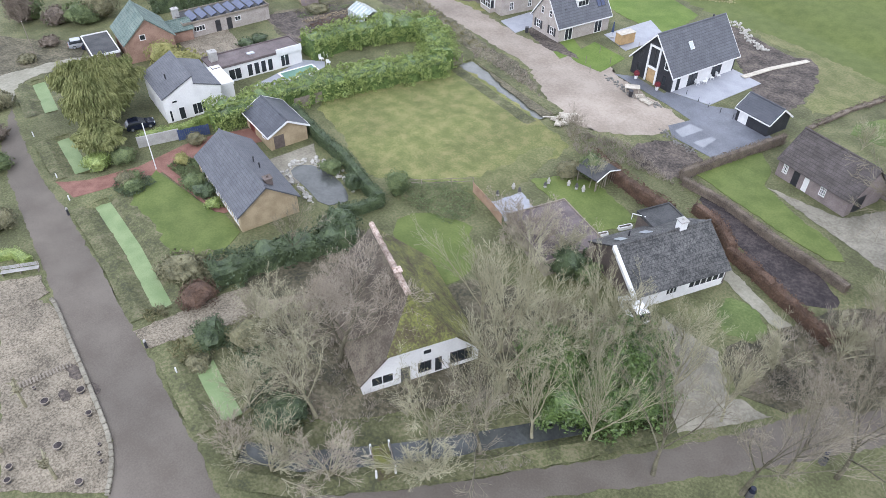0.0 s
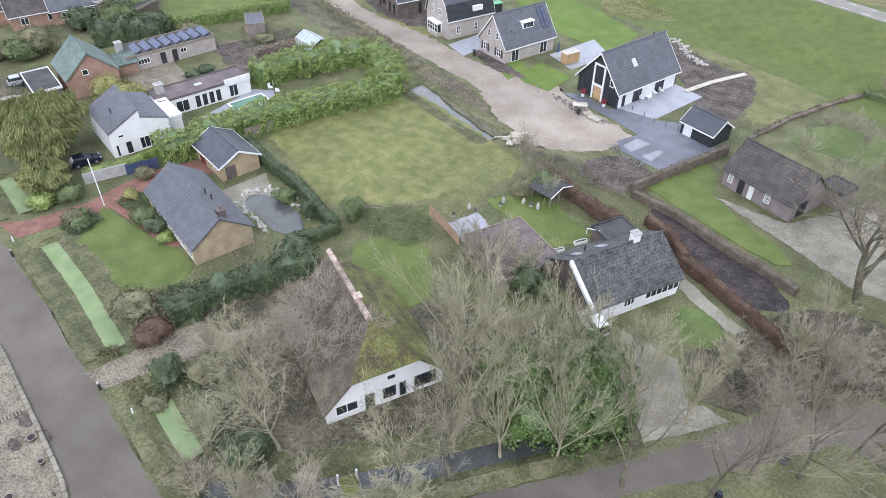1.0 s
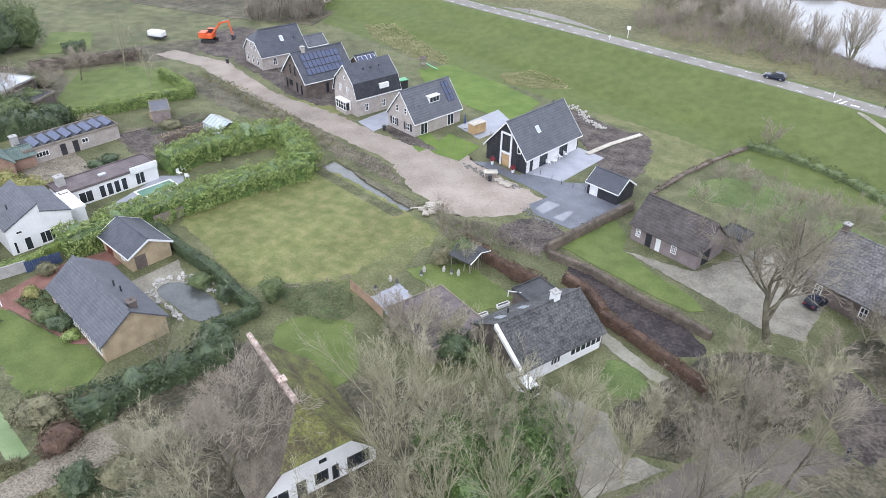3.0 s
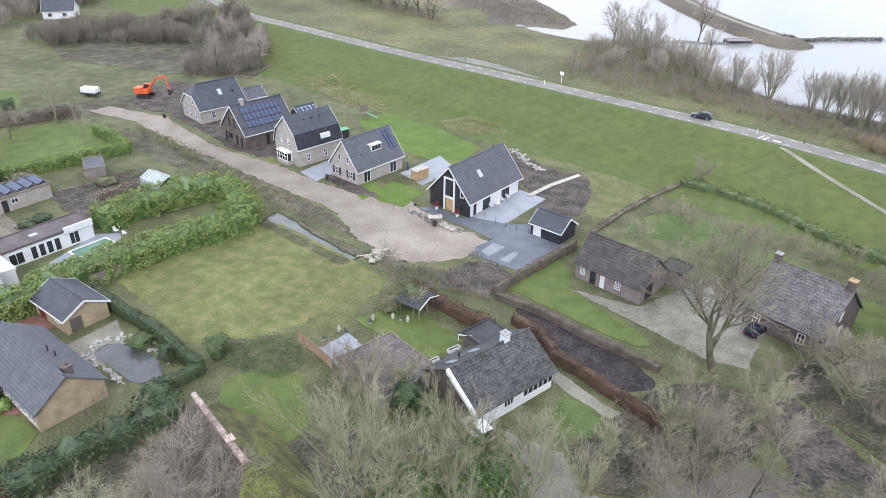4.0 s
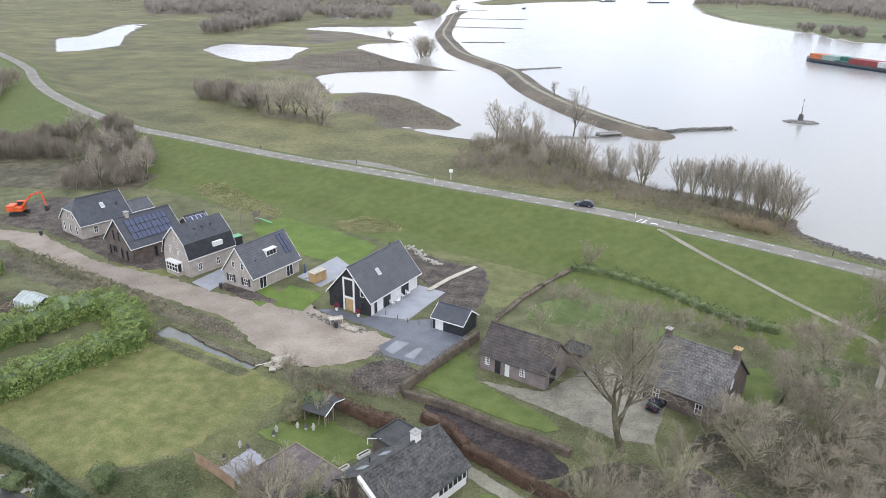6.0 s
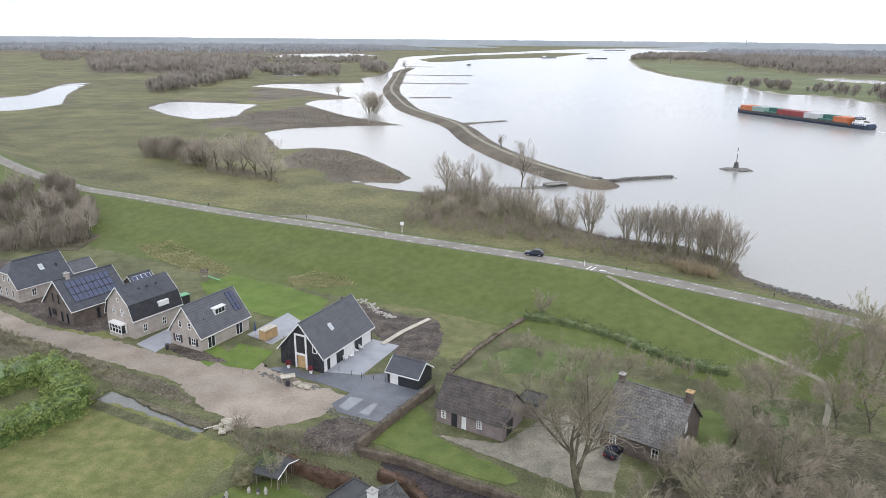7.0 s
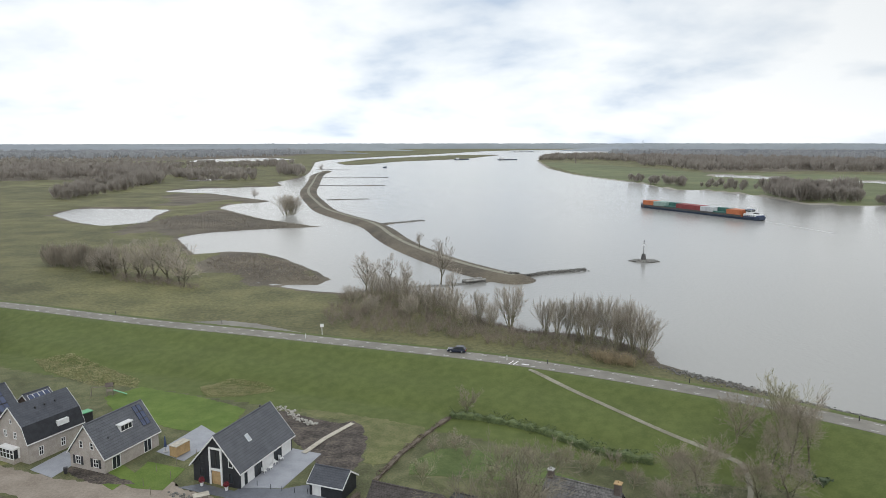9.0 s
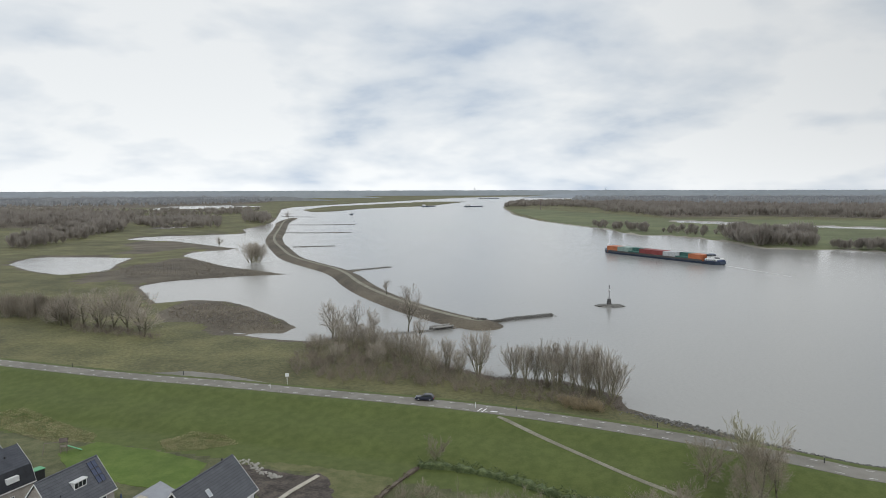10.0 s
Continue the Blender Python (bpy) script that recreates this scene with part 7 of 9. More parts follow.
# bushes on the ditch bank and in the cottage garden
for x, y, h, w in ((-32.8, 16.4, 7.0, 1.1), (-27.9, 19.2, 7.0, 1.1), (-21.5, 24.6, 7.0, 1.1), (-36.4, 15.2, 5.0, 1.0), (-48.0, 27.0, 4.6, 0.9), (-31.4, 54.5, 8.0, 1.2), (-28.4, 56.6, 6.0, 1.1), (-34.5, 55.6, 6.0, 1.0), (-39.6, 19.3, 6.0, 1.0), (-41.7, 79.6, 5.0, 1.0)):
    BUSH.put(x, y, h, w)
# bushes beside the dug garden and the court
for x, y, h, w in ((1.4, 61.5, 6.0, 1.0), (7.0, 62.1, 6.5, 1.0), (10.3, 67.8, 7.0, 1.0), (12.7, 64.5, 6.0, 1.0), (20.0, 81.5, 7.0, 1.0), (3.7, 65.0, 6.0, 1.0), (-3.2, 55.8, 5.0, 1.1), (0.8, 53.6, 5.0, 1.1), (2.8, 70.6, 4.5, 1.2), (15.7, 81.2, 5.0, 1.3), (19.7, 75.6, 6.0, 1.2), (12.6, 74.5, 5.0, 1.3)):
    BUSH.put(x, y, h, w)
for x, y, h, w in ((24.0, 72.6, 5.5, 1.1), (27.6, 75.0, 6.0, 1.1), (31.5, 79.0, 6.0, 1.2), (33.6, 85.6, 6.0, 1.2), (25.8, 66.8, 5.0, 1.2), (30.0, 70.0, 6.0, 1.2), (36.0, 76.0, 6.5, 1.2), (22.0, 60.0, 5.0, 1.2), (27.0, 57.0, 5.5, 1.2), (38.0, 90.0, 6.0, 1.2)):
    BUSH.put(x, y, h, w, which=1)
# orchard and dike foot
for x, y, h, w in ((31.8, 107.3, 6.0, 1.0), (39.4, 112.4, 6.0, 1.0), (2.8, 106.9, 4.0, 1.2), (25.3, 105.4, 4.0, 1.0), (19.8, 110.5, 4.0, 1.0), (15.4, 113.0, 4.0, 1.0), (5.8, 113.7, 4.0, 1.0), (-3.3, 118.2, 4.0, 1.0), (-8.4, 105.3, 4.5, 1.0), (-1.7, 134.6, 6.0, 0.8), (53.8, 119.8, 11.0, 0.8), (45.9, 118.7, 10.0, 0.9)):
    BUSH.put(x, y, h, w)

for (x, y), h, w, k in (((-139.4, 106.4), 13.0, 0.7, 0), ((-141.6, 96.3), 8.0, 1.1, 1), ((-124.1, 100.1), 10.0, 0.7, 0), ((-135.7, 75.1), 11.0, 0.8, 1), ((-140.0, 86.1), 8.0, 1.1, 1)):
    OAK.put(x, y, h, w, which=k)

(x, y) = (31.0, 91.2)
shrub("ivy_clad_tree", x, y, 3.0, 6.5, M_SHRUBG, "dense ivy-clad tree beside the farmhouse lawn", leaf=0.3, dens=18, seed=301, rough=0.45, category="tree", stem=1.0)
for i, (x, y) in enumerate([(-0.8, 114.1), (4.2, 112.7), (9.0, 112.5), (13.7, 111.9), (18.3, 111.5), (23.3, 110.8), (5.9, 104.8), (-7.0, 116.4)]):
    BUSH.put(x, y, 3.6 + 0.4 * (i % 3), 0.75, which=1)

# ---- riverside trees ----
WIL = Grove([make_tree("willow", 11 + i, WILLOW, 9.0, 0.16, M_TWIGR, "bare many-stemmed willow on the river bank", group="riverside willows", stems=8) for i in range(3)])
FARO = Grove([make_tree("riverside_tree", 21 + i, FARBROAD, 6.0, 0.28, M_TWIGR, "bare tree on the floodplain", group="floodplain trees", bark=M_DARKBARK) for i in range(3)])
for x, y, h, w in ((20.0, 194.3, 11.0, 0.7), (22.8, 189.5, 11.5, 0.6), (26.0, 190.2, 11.5, 0.65), (28.4, 187.0, 13.5, 0.6), (31.8, 186.0, 12.5, 0.6), (34.9, 183.6, 14.0, 0.6), (38.3, 180.7, 14.2, 0.65), (41.0, 178.2, 13.0, 0.85), (43.3, 175.2, 12.0, 1.0), (30.2, 183.6, 11.0, 0.7), (36.6, 178.6, 11.5, 0.7)):
    WIL.put(x, y, h, w)
for x, y, h, w in ((10.4, 203.0, 13.5, 0.95), (-142.9, 517.4, 18.0, 1.3), (-138.5, 519.5, 17.0, 1.3), (-22.9, 222.7, 11.0, 0.8), (-13.2, 212.7, 11.0, 0.8), (-6.2, 206.3, 11.0, 0.7), (0.9, 202.0, 11.0, 0.7), (-30.3, 226.8, 11.0, 0.8), (-18.0, 218.0, 10.0, 0.8), (-9.6, 214.0, 10.0, 0.8), (-26.0, 230.0, 10.0, 0.8), (4.6, 197.6, 8.5, 0.9), (-3.0, 199.0, 8.0, 1.0), (-36.0, 236.0, 10.0, 0.9), (-20.4, 208.4, 8.0, 1.1), (-33.0, 214.0, 7.0, 1.2), (-41.0, 226.0, 7.0, 1.2)):
    WIL.put(x, y, h, w)
for x, y, h, w in ((-40.5, 251.6, 14.0, 1.0), (-31.6, 253.8, 14.0, 0.6), (-26.2, 250.8, 12.0, 0.6), (-13.5, 264.8, 18.0, 0.55), (-8.1, 249.7, 11.0, 0.7), (-28.4, 347.0, 8.0, 0.6), (-218, 677, 9.0, 1.0), (-271, 1223, 14.0, 1.0)):
    FARO.put(x, y, h, w)
for x, y, h, w in ((-147.4, 272.7, 15.0, 0.85), (-141.4, 271.0, 14.0, 0.8), (-136.4, 271.8, 15.5, 0.8), (-127.2, 266.4, 17.0, 0.85), (-120.3, 263.0, 17.0, 0.85), (-113.4, 257.7, 16.0, 1.0), (-131.0, 264.0, 13.0, 0.8), (-110.4, 253.7, 11.0, 1.1), (-152.5, 275.0, 12.0, 1.0)):
    FARO.put(x, y, h, w)


def thicket(name, area, n, height, material, label, seed, tufts=34, w=0.09, z=None, clump=0.0):
    """A mass of thin upright shoots scattered over an outline: brushwood, reeds or far woods."""
    rng = np.random.default_rng(seed)
    A = np.array(area)
    lo, hi = A.min(0), A.max(0)
    pts = []
    while len(pts) < n:
        q = rng.random((n * 3, 2)) * (hi - lo) + lo
        q = q[(sdist(q[:, 0], q[:, 1], area) < 0) & (sdist(q[:, 0], q[:, 1], GARDEN_DRIVE) > 0.2)]
        if clump:
            q = q[[noise.noise((a_ / clump, b_ / clump, seed)) > -0.02 for a_, b_ in q]]
        pts += q.tolist()
    pts = np.array(pts[:n])
    gz = ground_height(pts[:, 0], pts[:, 1]) if z is None else np.full(n, z)
    hh = height * (0.6 + 0.6 * rng.random(n))
    P = np.repeat(np.stack([pts[:, 0], pts[:, 1], gz], 1), tufts, 0)
    H = np.repeat(hh, tufts)[:, None]
    m = n * tufts
    lean = rng.normal(0, 0.42, (m, 2))
    start = rng.random((m, 1)) * 0.6
    length = (0.2 + 0.3 * rng.random((m, 1))) * H
    base = P + np.concatenate([lean * H * start, H * start * 0.9], 1)
    d = np.concatenate([lean * 1.1, np.ones((m, 1))], 1)
    tip = base + d * length
    tip[:, 2] = np.minimum(tip[:, 2], P[:, 2] + H[:, 0] * 1.08)
    a = rng.random(m) * 2 * math.pi
    s = np.stack([np.cos(a), np.sin(a), np.zeros(m)], 1) * (w * H * (0.5 + rng.random((m, 1))))
    V = np.stack([base - s * 0.5, base + s * 0.5, tip + s * 0.22, tip - s * 0.22], 1).reshape(-1, 3)
    F = np.arange(m * 4).reshape(-1, 4)
    me = bpy.data.meshes.new(name)
    me.from_pydata(V.tolist(), [], F.tolist())
    me.materials.append(material)
    return tagged(new(name, me), label, "thicket", kind="stuff")


thicket("bank_brushwood", [(-47.7, 202.7), (-48.3, 240.1), (-29.6, 249.1), (-12.3, 231.2), (2.7, 208.8), (13.9, 197.2), (11.2, 179.6), (-10.1, 189.3), (-29.1, 190.6)], 560, 3.4, M_BRUSH, "brown brushwood under the riverside trees", 1, tufts=60, w=0.010)
thicket("bank_brushwood", [(12.0, 197.2), (19.0, 199.0), (33.9, 190.0), (46.2, 176.8), (44.2, 166.3), (35.8, 169.0), (22.5, 174.6), (12.7, 179.6)], 300, 2.2, M_BRUSH, "brown brushwood under the willows", 2, tufts=50, w=0.013)
thicket("reed_bed", [(29.2, 175.5), (39.2, 171.7), (39.0, 164.6), (30.0, 168.2)], 160, 2.2, M_REED, "pale dry reeds at the foot of the bank", 3, w=0.022)
thicket("floodplain_bushes", [(-150.4, 276.0), (-142.2, 262.3), (-105.0, 248.1), (-103.3, 251.8), (-124.7, 268.6)], 150, 2.6, M_BRUSH, "brown bushes on the floodplain", 4, tufts=50, w=0.012)
thicket("island_scrub", [(-126.2, 318.0), (-103.9, 330.3), (-76.3, 296.0), (-61.2, 271.5), (-70.7, 265.1), (-91.0, 274.1), (-115.3, 290.1)], 900, 1.1, M_BUSHTWIG, "brown rough growth on the island", 5, tufts=12, w=0.12)
thicket("island_scrub", [(-231.7, 427.5), (-219.2, 503.8), (-193.5, 535.1), (-150.5, 480.6), (-111.1, 447.7), (-164.3, 415.6)], 1100, 1.1, M_BUSHTWIG, "brown rough growth on the spit", 6, tufts=10, w=0.14)
def far_wood(name, area, n, height, material, label, seed, tufts=36, size=0.02, wide=0.4):
    """Bare trees standing close together: each a stem and a fan of tapering upright sprays."""
    rng = np.random.default_rng(seed)
    A = np.array(area)
    lo, hi = A.min(0), A.max(0)
    pts = []
    while len(pts) < n:
        q = rng.random((n * 3, 2)) * (hi - lo) + lo
        pts += q[sdist(q[:, 0], q[:, 1], area) < 0].tolist()
    pts = np.array(pts[:n])
    gz = ground_height(pts[:, 0], pts[:, 1])
    h = height * (0.6 + 0.6 * rng.random(n)) * np.array([1 + 0.35 * noise.noise((a_ / 60, b_ / 60, seed)) for a_, b_ in pts])
    m = n * tufts
    H = np.repeat(h, tufts)[:, None]
    P = np.repeat(np.stack([pts[:, 0], pts[:, 1], gz], 1), tufts, 0)
    a = rng.random(m) * 2 * math.pi
    r = rng.random((m, 1)) ** 0.6
    out = np.stack([np.cos(a), np.sin(a)], 1) * r
    top = np.sqrt(np.maximum(0.0, 1 - (r * 0.92) ** 2))
    tip = P + np.concatenate([out * H * wide, H * (0.42 + 0.58 * top * (0.8 + 0.2 * rng.random((m, 1))))], 1)
    base = P + np.concatenate([out * H * wide * (0.15 + 0.5 * rng.random((m, 1))), H * (0.02 + 0.4 * rng.random((m, 1)))], 1)
    b = rng.random(m) * 2 * math.pi
    s_ = np.stack([np.cos(b), np.sin(b), np.zeros(m)], 1) * (size * H * (0.6 + 0.8 * rng.random((m, 1))))
    mid = base * 0.45 + tip * 0.55 + np.concatenate([out * H * 0.05, np.zeros((m, 1))], 1)
    V = np.stack([base - s_ * 0.4, base + s_ * 0.4, mid + s_, tip, mid - s_], 1).reshape(-1, 3)
    F = np.arange(m * 5).reshape(-1, 5)
    me = bpy.data.meshes.new(name)
    me.from_pydata(V.tolist(), [], F.tolist())
    me.materials.append(material)
    return tagged(new(name, me), label, "woods", kind="stuff")


far_wood("floodplain_bushes", [(-150.0, 272.0), (-168.0, 280.0), (-192.0, 296.0), (-186.0, 304.0), (-160.0, 290.0), (-146.0, 278.0)], 46, 10.0, M_WOODTWIG, "brown bushes on the floodplain", 44, tufts=90, size=0.007, wide=0.42)
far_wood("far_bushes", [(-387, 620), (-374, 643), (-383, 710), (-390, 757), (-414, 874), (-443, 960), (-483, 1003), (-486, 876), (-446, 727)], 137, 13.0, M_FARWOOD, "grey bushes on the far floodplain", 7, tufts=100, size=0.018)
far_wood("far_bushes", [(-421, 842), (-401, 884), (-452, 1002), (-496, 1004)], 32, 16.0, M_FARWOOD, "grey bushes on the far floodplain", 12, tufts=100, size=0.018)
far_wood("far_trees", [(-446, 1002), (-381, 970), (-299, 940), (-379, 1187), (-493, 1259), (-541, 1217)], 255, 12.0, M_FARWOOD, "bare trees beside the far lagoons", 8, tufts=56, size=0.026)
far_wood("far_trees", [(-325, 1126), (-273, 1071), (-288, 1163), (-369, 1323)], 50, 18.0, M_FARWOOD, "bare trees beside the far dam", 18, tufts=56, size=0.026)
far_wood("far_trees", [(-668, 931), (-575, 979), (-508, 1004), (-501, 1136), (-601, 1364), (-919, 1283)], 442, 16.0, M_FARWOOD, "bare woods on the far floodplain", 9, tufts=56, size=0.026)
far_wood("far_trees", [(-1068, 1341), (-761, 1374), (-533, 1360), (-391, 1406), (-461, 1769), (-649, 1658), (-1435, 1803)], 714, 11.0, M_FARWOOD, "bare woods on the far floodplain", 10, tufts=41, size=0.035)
far_wood("far_trees", [(-1730, 1973), (-980, 2076), (-706, 2400), (-682, 2775), (-963, 3682), (-3403, 3885)], 2210, 18.0, M_HAZETREE, "distant bare woods with haze in their colour", 11, tufts=11, size=0.082)
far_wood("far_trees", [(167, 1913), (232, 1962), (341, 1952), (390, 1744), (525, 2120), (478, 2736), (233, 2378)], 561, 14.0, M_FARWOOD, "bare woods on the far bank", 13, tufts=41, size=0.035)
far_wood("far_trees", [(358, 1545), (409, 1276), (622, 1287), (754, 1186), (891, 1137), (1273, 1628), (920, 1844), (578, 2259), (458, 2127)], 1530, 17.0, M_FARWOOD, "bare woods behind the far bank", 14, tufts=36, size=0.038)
far_wood("far_trees", [(431, 2356), (821, 1965), (1408, 1800), (2436, 3119), (1444, 3462), (652, 3414)], 2210, 18.0, M_HAZETREE, "distant bare woods with haze in their colour", 15, tufts=11, size=0.082)
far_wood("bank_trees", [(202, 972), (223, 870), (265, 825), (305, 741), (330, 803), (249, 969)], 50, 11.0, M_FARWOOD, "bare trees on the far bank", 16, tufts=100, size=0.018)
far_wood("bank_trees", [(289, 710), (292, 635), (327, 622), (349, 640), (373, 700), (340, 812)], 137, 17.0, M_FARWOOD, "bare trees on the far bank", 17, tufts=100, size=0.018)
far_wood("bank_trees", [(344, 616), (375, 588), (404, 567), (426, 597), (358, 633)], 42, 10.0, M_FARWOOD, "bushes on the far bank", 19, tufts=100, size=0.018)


thicket("verge_weeds", [(-74.8, 25.0), (-66.1, 22.8), (-55.3, 20.3), (-51.4, 20.4), (-46.9, 19.3), (-38.4, 17.0), (-38.7, 15.9), (-47.6, 17.8), (-56.7, 19.1), (-72.3, 22.8)], 500, 0.45, M_STRAWGRASS, "weeds on the road verge", 28, tufts=10, w=0.25)
thicket("bramble_floor", [(-46.5, 24.6), (-46.7, 31.0), (-42.4, 37.1), (-33.8, 33.5), (-26.6, 30.4), (-21.6, 36.4), (-15.3, 36.7), (-15.8, 30.9), (-24.1, 22.3), (-30.6, 18.3), (-33.8, 14.1), (-38.5, 14.6)], 700, 0.9, M_BUSHTWIG, "brambles and dead stems under the trees", 29, tufts=22, w=0.05)
thicket("bramble_floor", [(-8.3, 54.8), (-0.2, 69.9), (11.6, 71.6), (11.2, 63.7), (2.5, 55.9), (-3.0, 51.0)], 380, 1.2, M_BUSHTWIG, "brambles and dead stems under the shrubs", 30, tufts=22, w=0.04)
thicket("plot_weeds", [(-44.0, 81.8), (-35.9, 84.7), (-28.1, 80.8), (-21.1, 77.3), (-24.1, 79.1), (-32.7, 79.1), (-38.8, 76.9)], 380, 0.8, M_BUSHTWIG, "dead weeds on rough ground", 31, tufts=16, w=0.06)
thicket("garden_weeds", [(-125.8, 115.4), (-107.8, 110.9), (-86.1, 102.8), (-68.8, 95.7), (-73.5, 94.0), (-93.2, 100.2), (-116.8, 109.3)], 500, 0.7, M_STRAWGRASS, "rough weeds beside the track", 32, tufts=14, w=0.08)


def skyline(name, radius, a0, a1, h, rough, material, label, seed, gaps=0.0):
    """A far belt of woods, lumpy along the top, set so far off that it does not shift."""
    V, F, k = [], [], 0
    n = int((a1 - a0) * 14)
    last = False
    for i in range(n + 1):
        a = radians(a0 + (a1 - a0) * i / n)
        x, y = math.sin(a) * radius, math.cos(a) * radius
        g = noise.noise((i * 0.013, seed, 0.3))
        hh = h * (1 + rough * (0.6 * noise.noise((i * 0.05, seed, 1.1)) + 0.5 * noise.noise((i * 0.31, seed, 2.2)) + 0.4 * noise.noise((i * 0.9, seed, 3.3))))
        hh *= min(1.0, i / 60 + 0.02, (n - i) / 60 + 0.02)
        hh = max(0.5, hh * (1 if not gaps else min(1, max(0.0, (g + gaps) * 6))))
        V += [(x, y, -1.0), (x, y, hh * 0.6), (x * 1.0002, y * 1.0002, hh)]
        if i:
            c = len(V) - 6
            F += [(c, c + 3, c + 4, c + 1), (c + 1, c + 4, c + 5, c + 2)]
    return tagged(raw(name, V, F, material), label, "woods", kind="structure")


# horizon belts pale with distance; the haze is only in their colour
skyline("backdrop", 4880, -80, 45, 37.0, 0.07, M_HAZE, "woods along the horizon with haze painted into their colour", 1)
skyline("backdrop", 3900, -80, -5, 25.0, 0.15, M_HAZE, "far woods greyed by haze painted into their colour", 2)
skyline("backdrop", 3900, 6.5, 45, 25.0, 0.15, M_HAZE, "far woods greyed by haze painted into their colour", 3)
skyline("backdrop", 3000, -80, -8.5, 20.0, 0.18, M_FARHAZE, "grey brown far woods with some haze in their colour", 4)
skyline("backdrop", 3000, 11, 45, 20.0, 0.18, M_FARHAZE, "grey brown far woods with some haze in their colour", 5)
far_wood("inland_wood", [(-208.6, 157.4), (-222.0, 167.0), (-205.0, 188.0), (-190.0, 200.0), (-165.0, 206.0), (-140.0, 188.0), (-131.0, 176.0), (-152.0, 180.0), (-178.0, 176.0)], 230, 7.0, M_WOODTWIG, "bare woodland below the dike", 19, tufts=80, size=0.008, wide=0.42)
far_wood("inland_wood", [(-150.5, 162.0), (-143.2, 151.3), (-123.9, 160.5), (-131.1, 178.1), (-148.6, 181.7)], 80, 5.5, M_WOODTWIG, "bare brushwood behind the new houses", 20, tufts=70, size=0.009, wide=0.42)
far_wood("inland_wood", [(-231.4, 150.3), (-240.6, 183.6), (-248.3, 223.5), (-283.2, 286.1), (-329.1, 310.3), (-299.2, 210.7)], 300, 9.0, M_WOODTWIG, "bare woodland among distant gardens", 21, tufts=60, size=0.012, wide=0.42)
for x, y, h, w in ((-133.7, 156.5, 14.0, 0.5), (-127.6, 168.0, 13.0, 0.55), (-130.4, 163.8, 11.5, 0.5), (-150.0, 182.0, 11.0, 0.7), (-172.0, 196.0, 12.0, 0.8)):
    FARO.put(x, y, h, w)
thicket("ditch_weeds", [(-72.2, 95.0), (-67.9, 96.1), (-59.9, 93.8), (-49.7, 85.3), (-46.7, 83.5), (-58.8, 86.9), (-69.6, 91.6)], 260, 0.7, M_BUSHTWIG, "dead weeds beside the ditch", 22, tufts=14, w=0.08)
thicket("ditch_weeds", [(-74.2, 25.5), (-55.6, 21.2), (-50.1, 19.5), (-48.0, 19.4), (-53.4, 19.8), (-73.7, 24.4)], 200, 0.7, M_SHRUB, "weeds on the ditch bank", 23, tufts=14, w=0.1)


# ---- vehicles ----
def loft(bm, sections):
    """Join closed outlines of equal length, end to end, with caps."""
    rings = [[bm.verts.new(p) for p in s] for s in sections]
    n = len(rings[0])
    for a, b in zip(rings, rings[1:]):
        for i in range(n):
            bm.faces.new((a[i], a[(i + 1) % n], b[(i + 1) % n], b[i]))
    bm.faces.new(rings[0][::-1])
    bm.faces.new(rings[-1])
    bmesh.ops.recalc_face_normals(bm, faces=bm.faces)


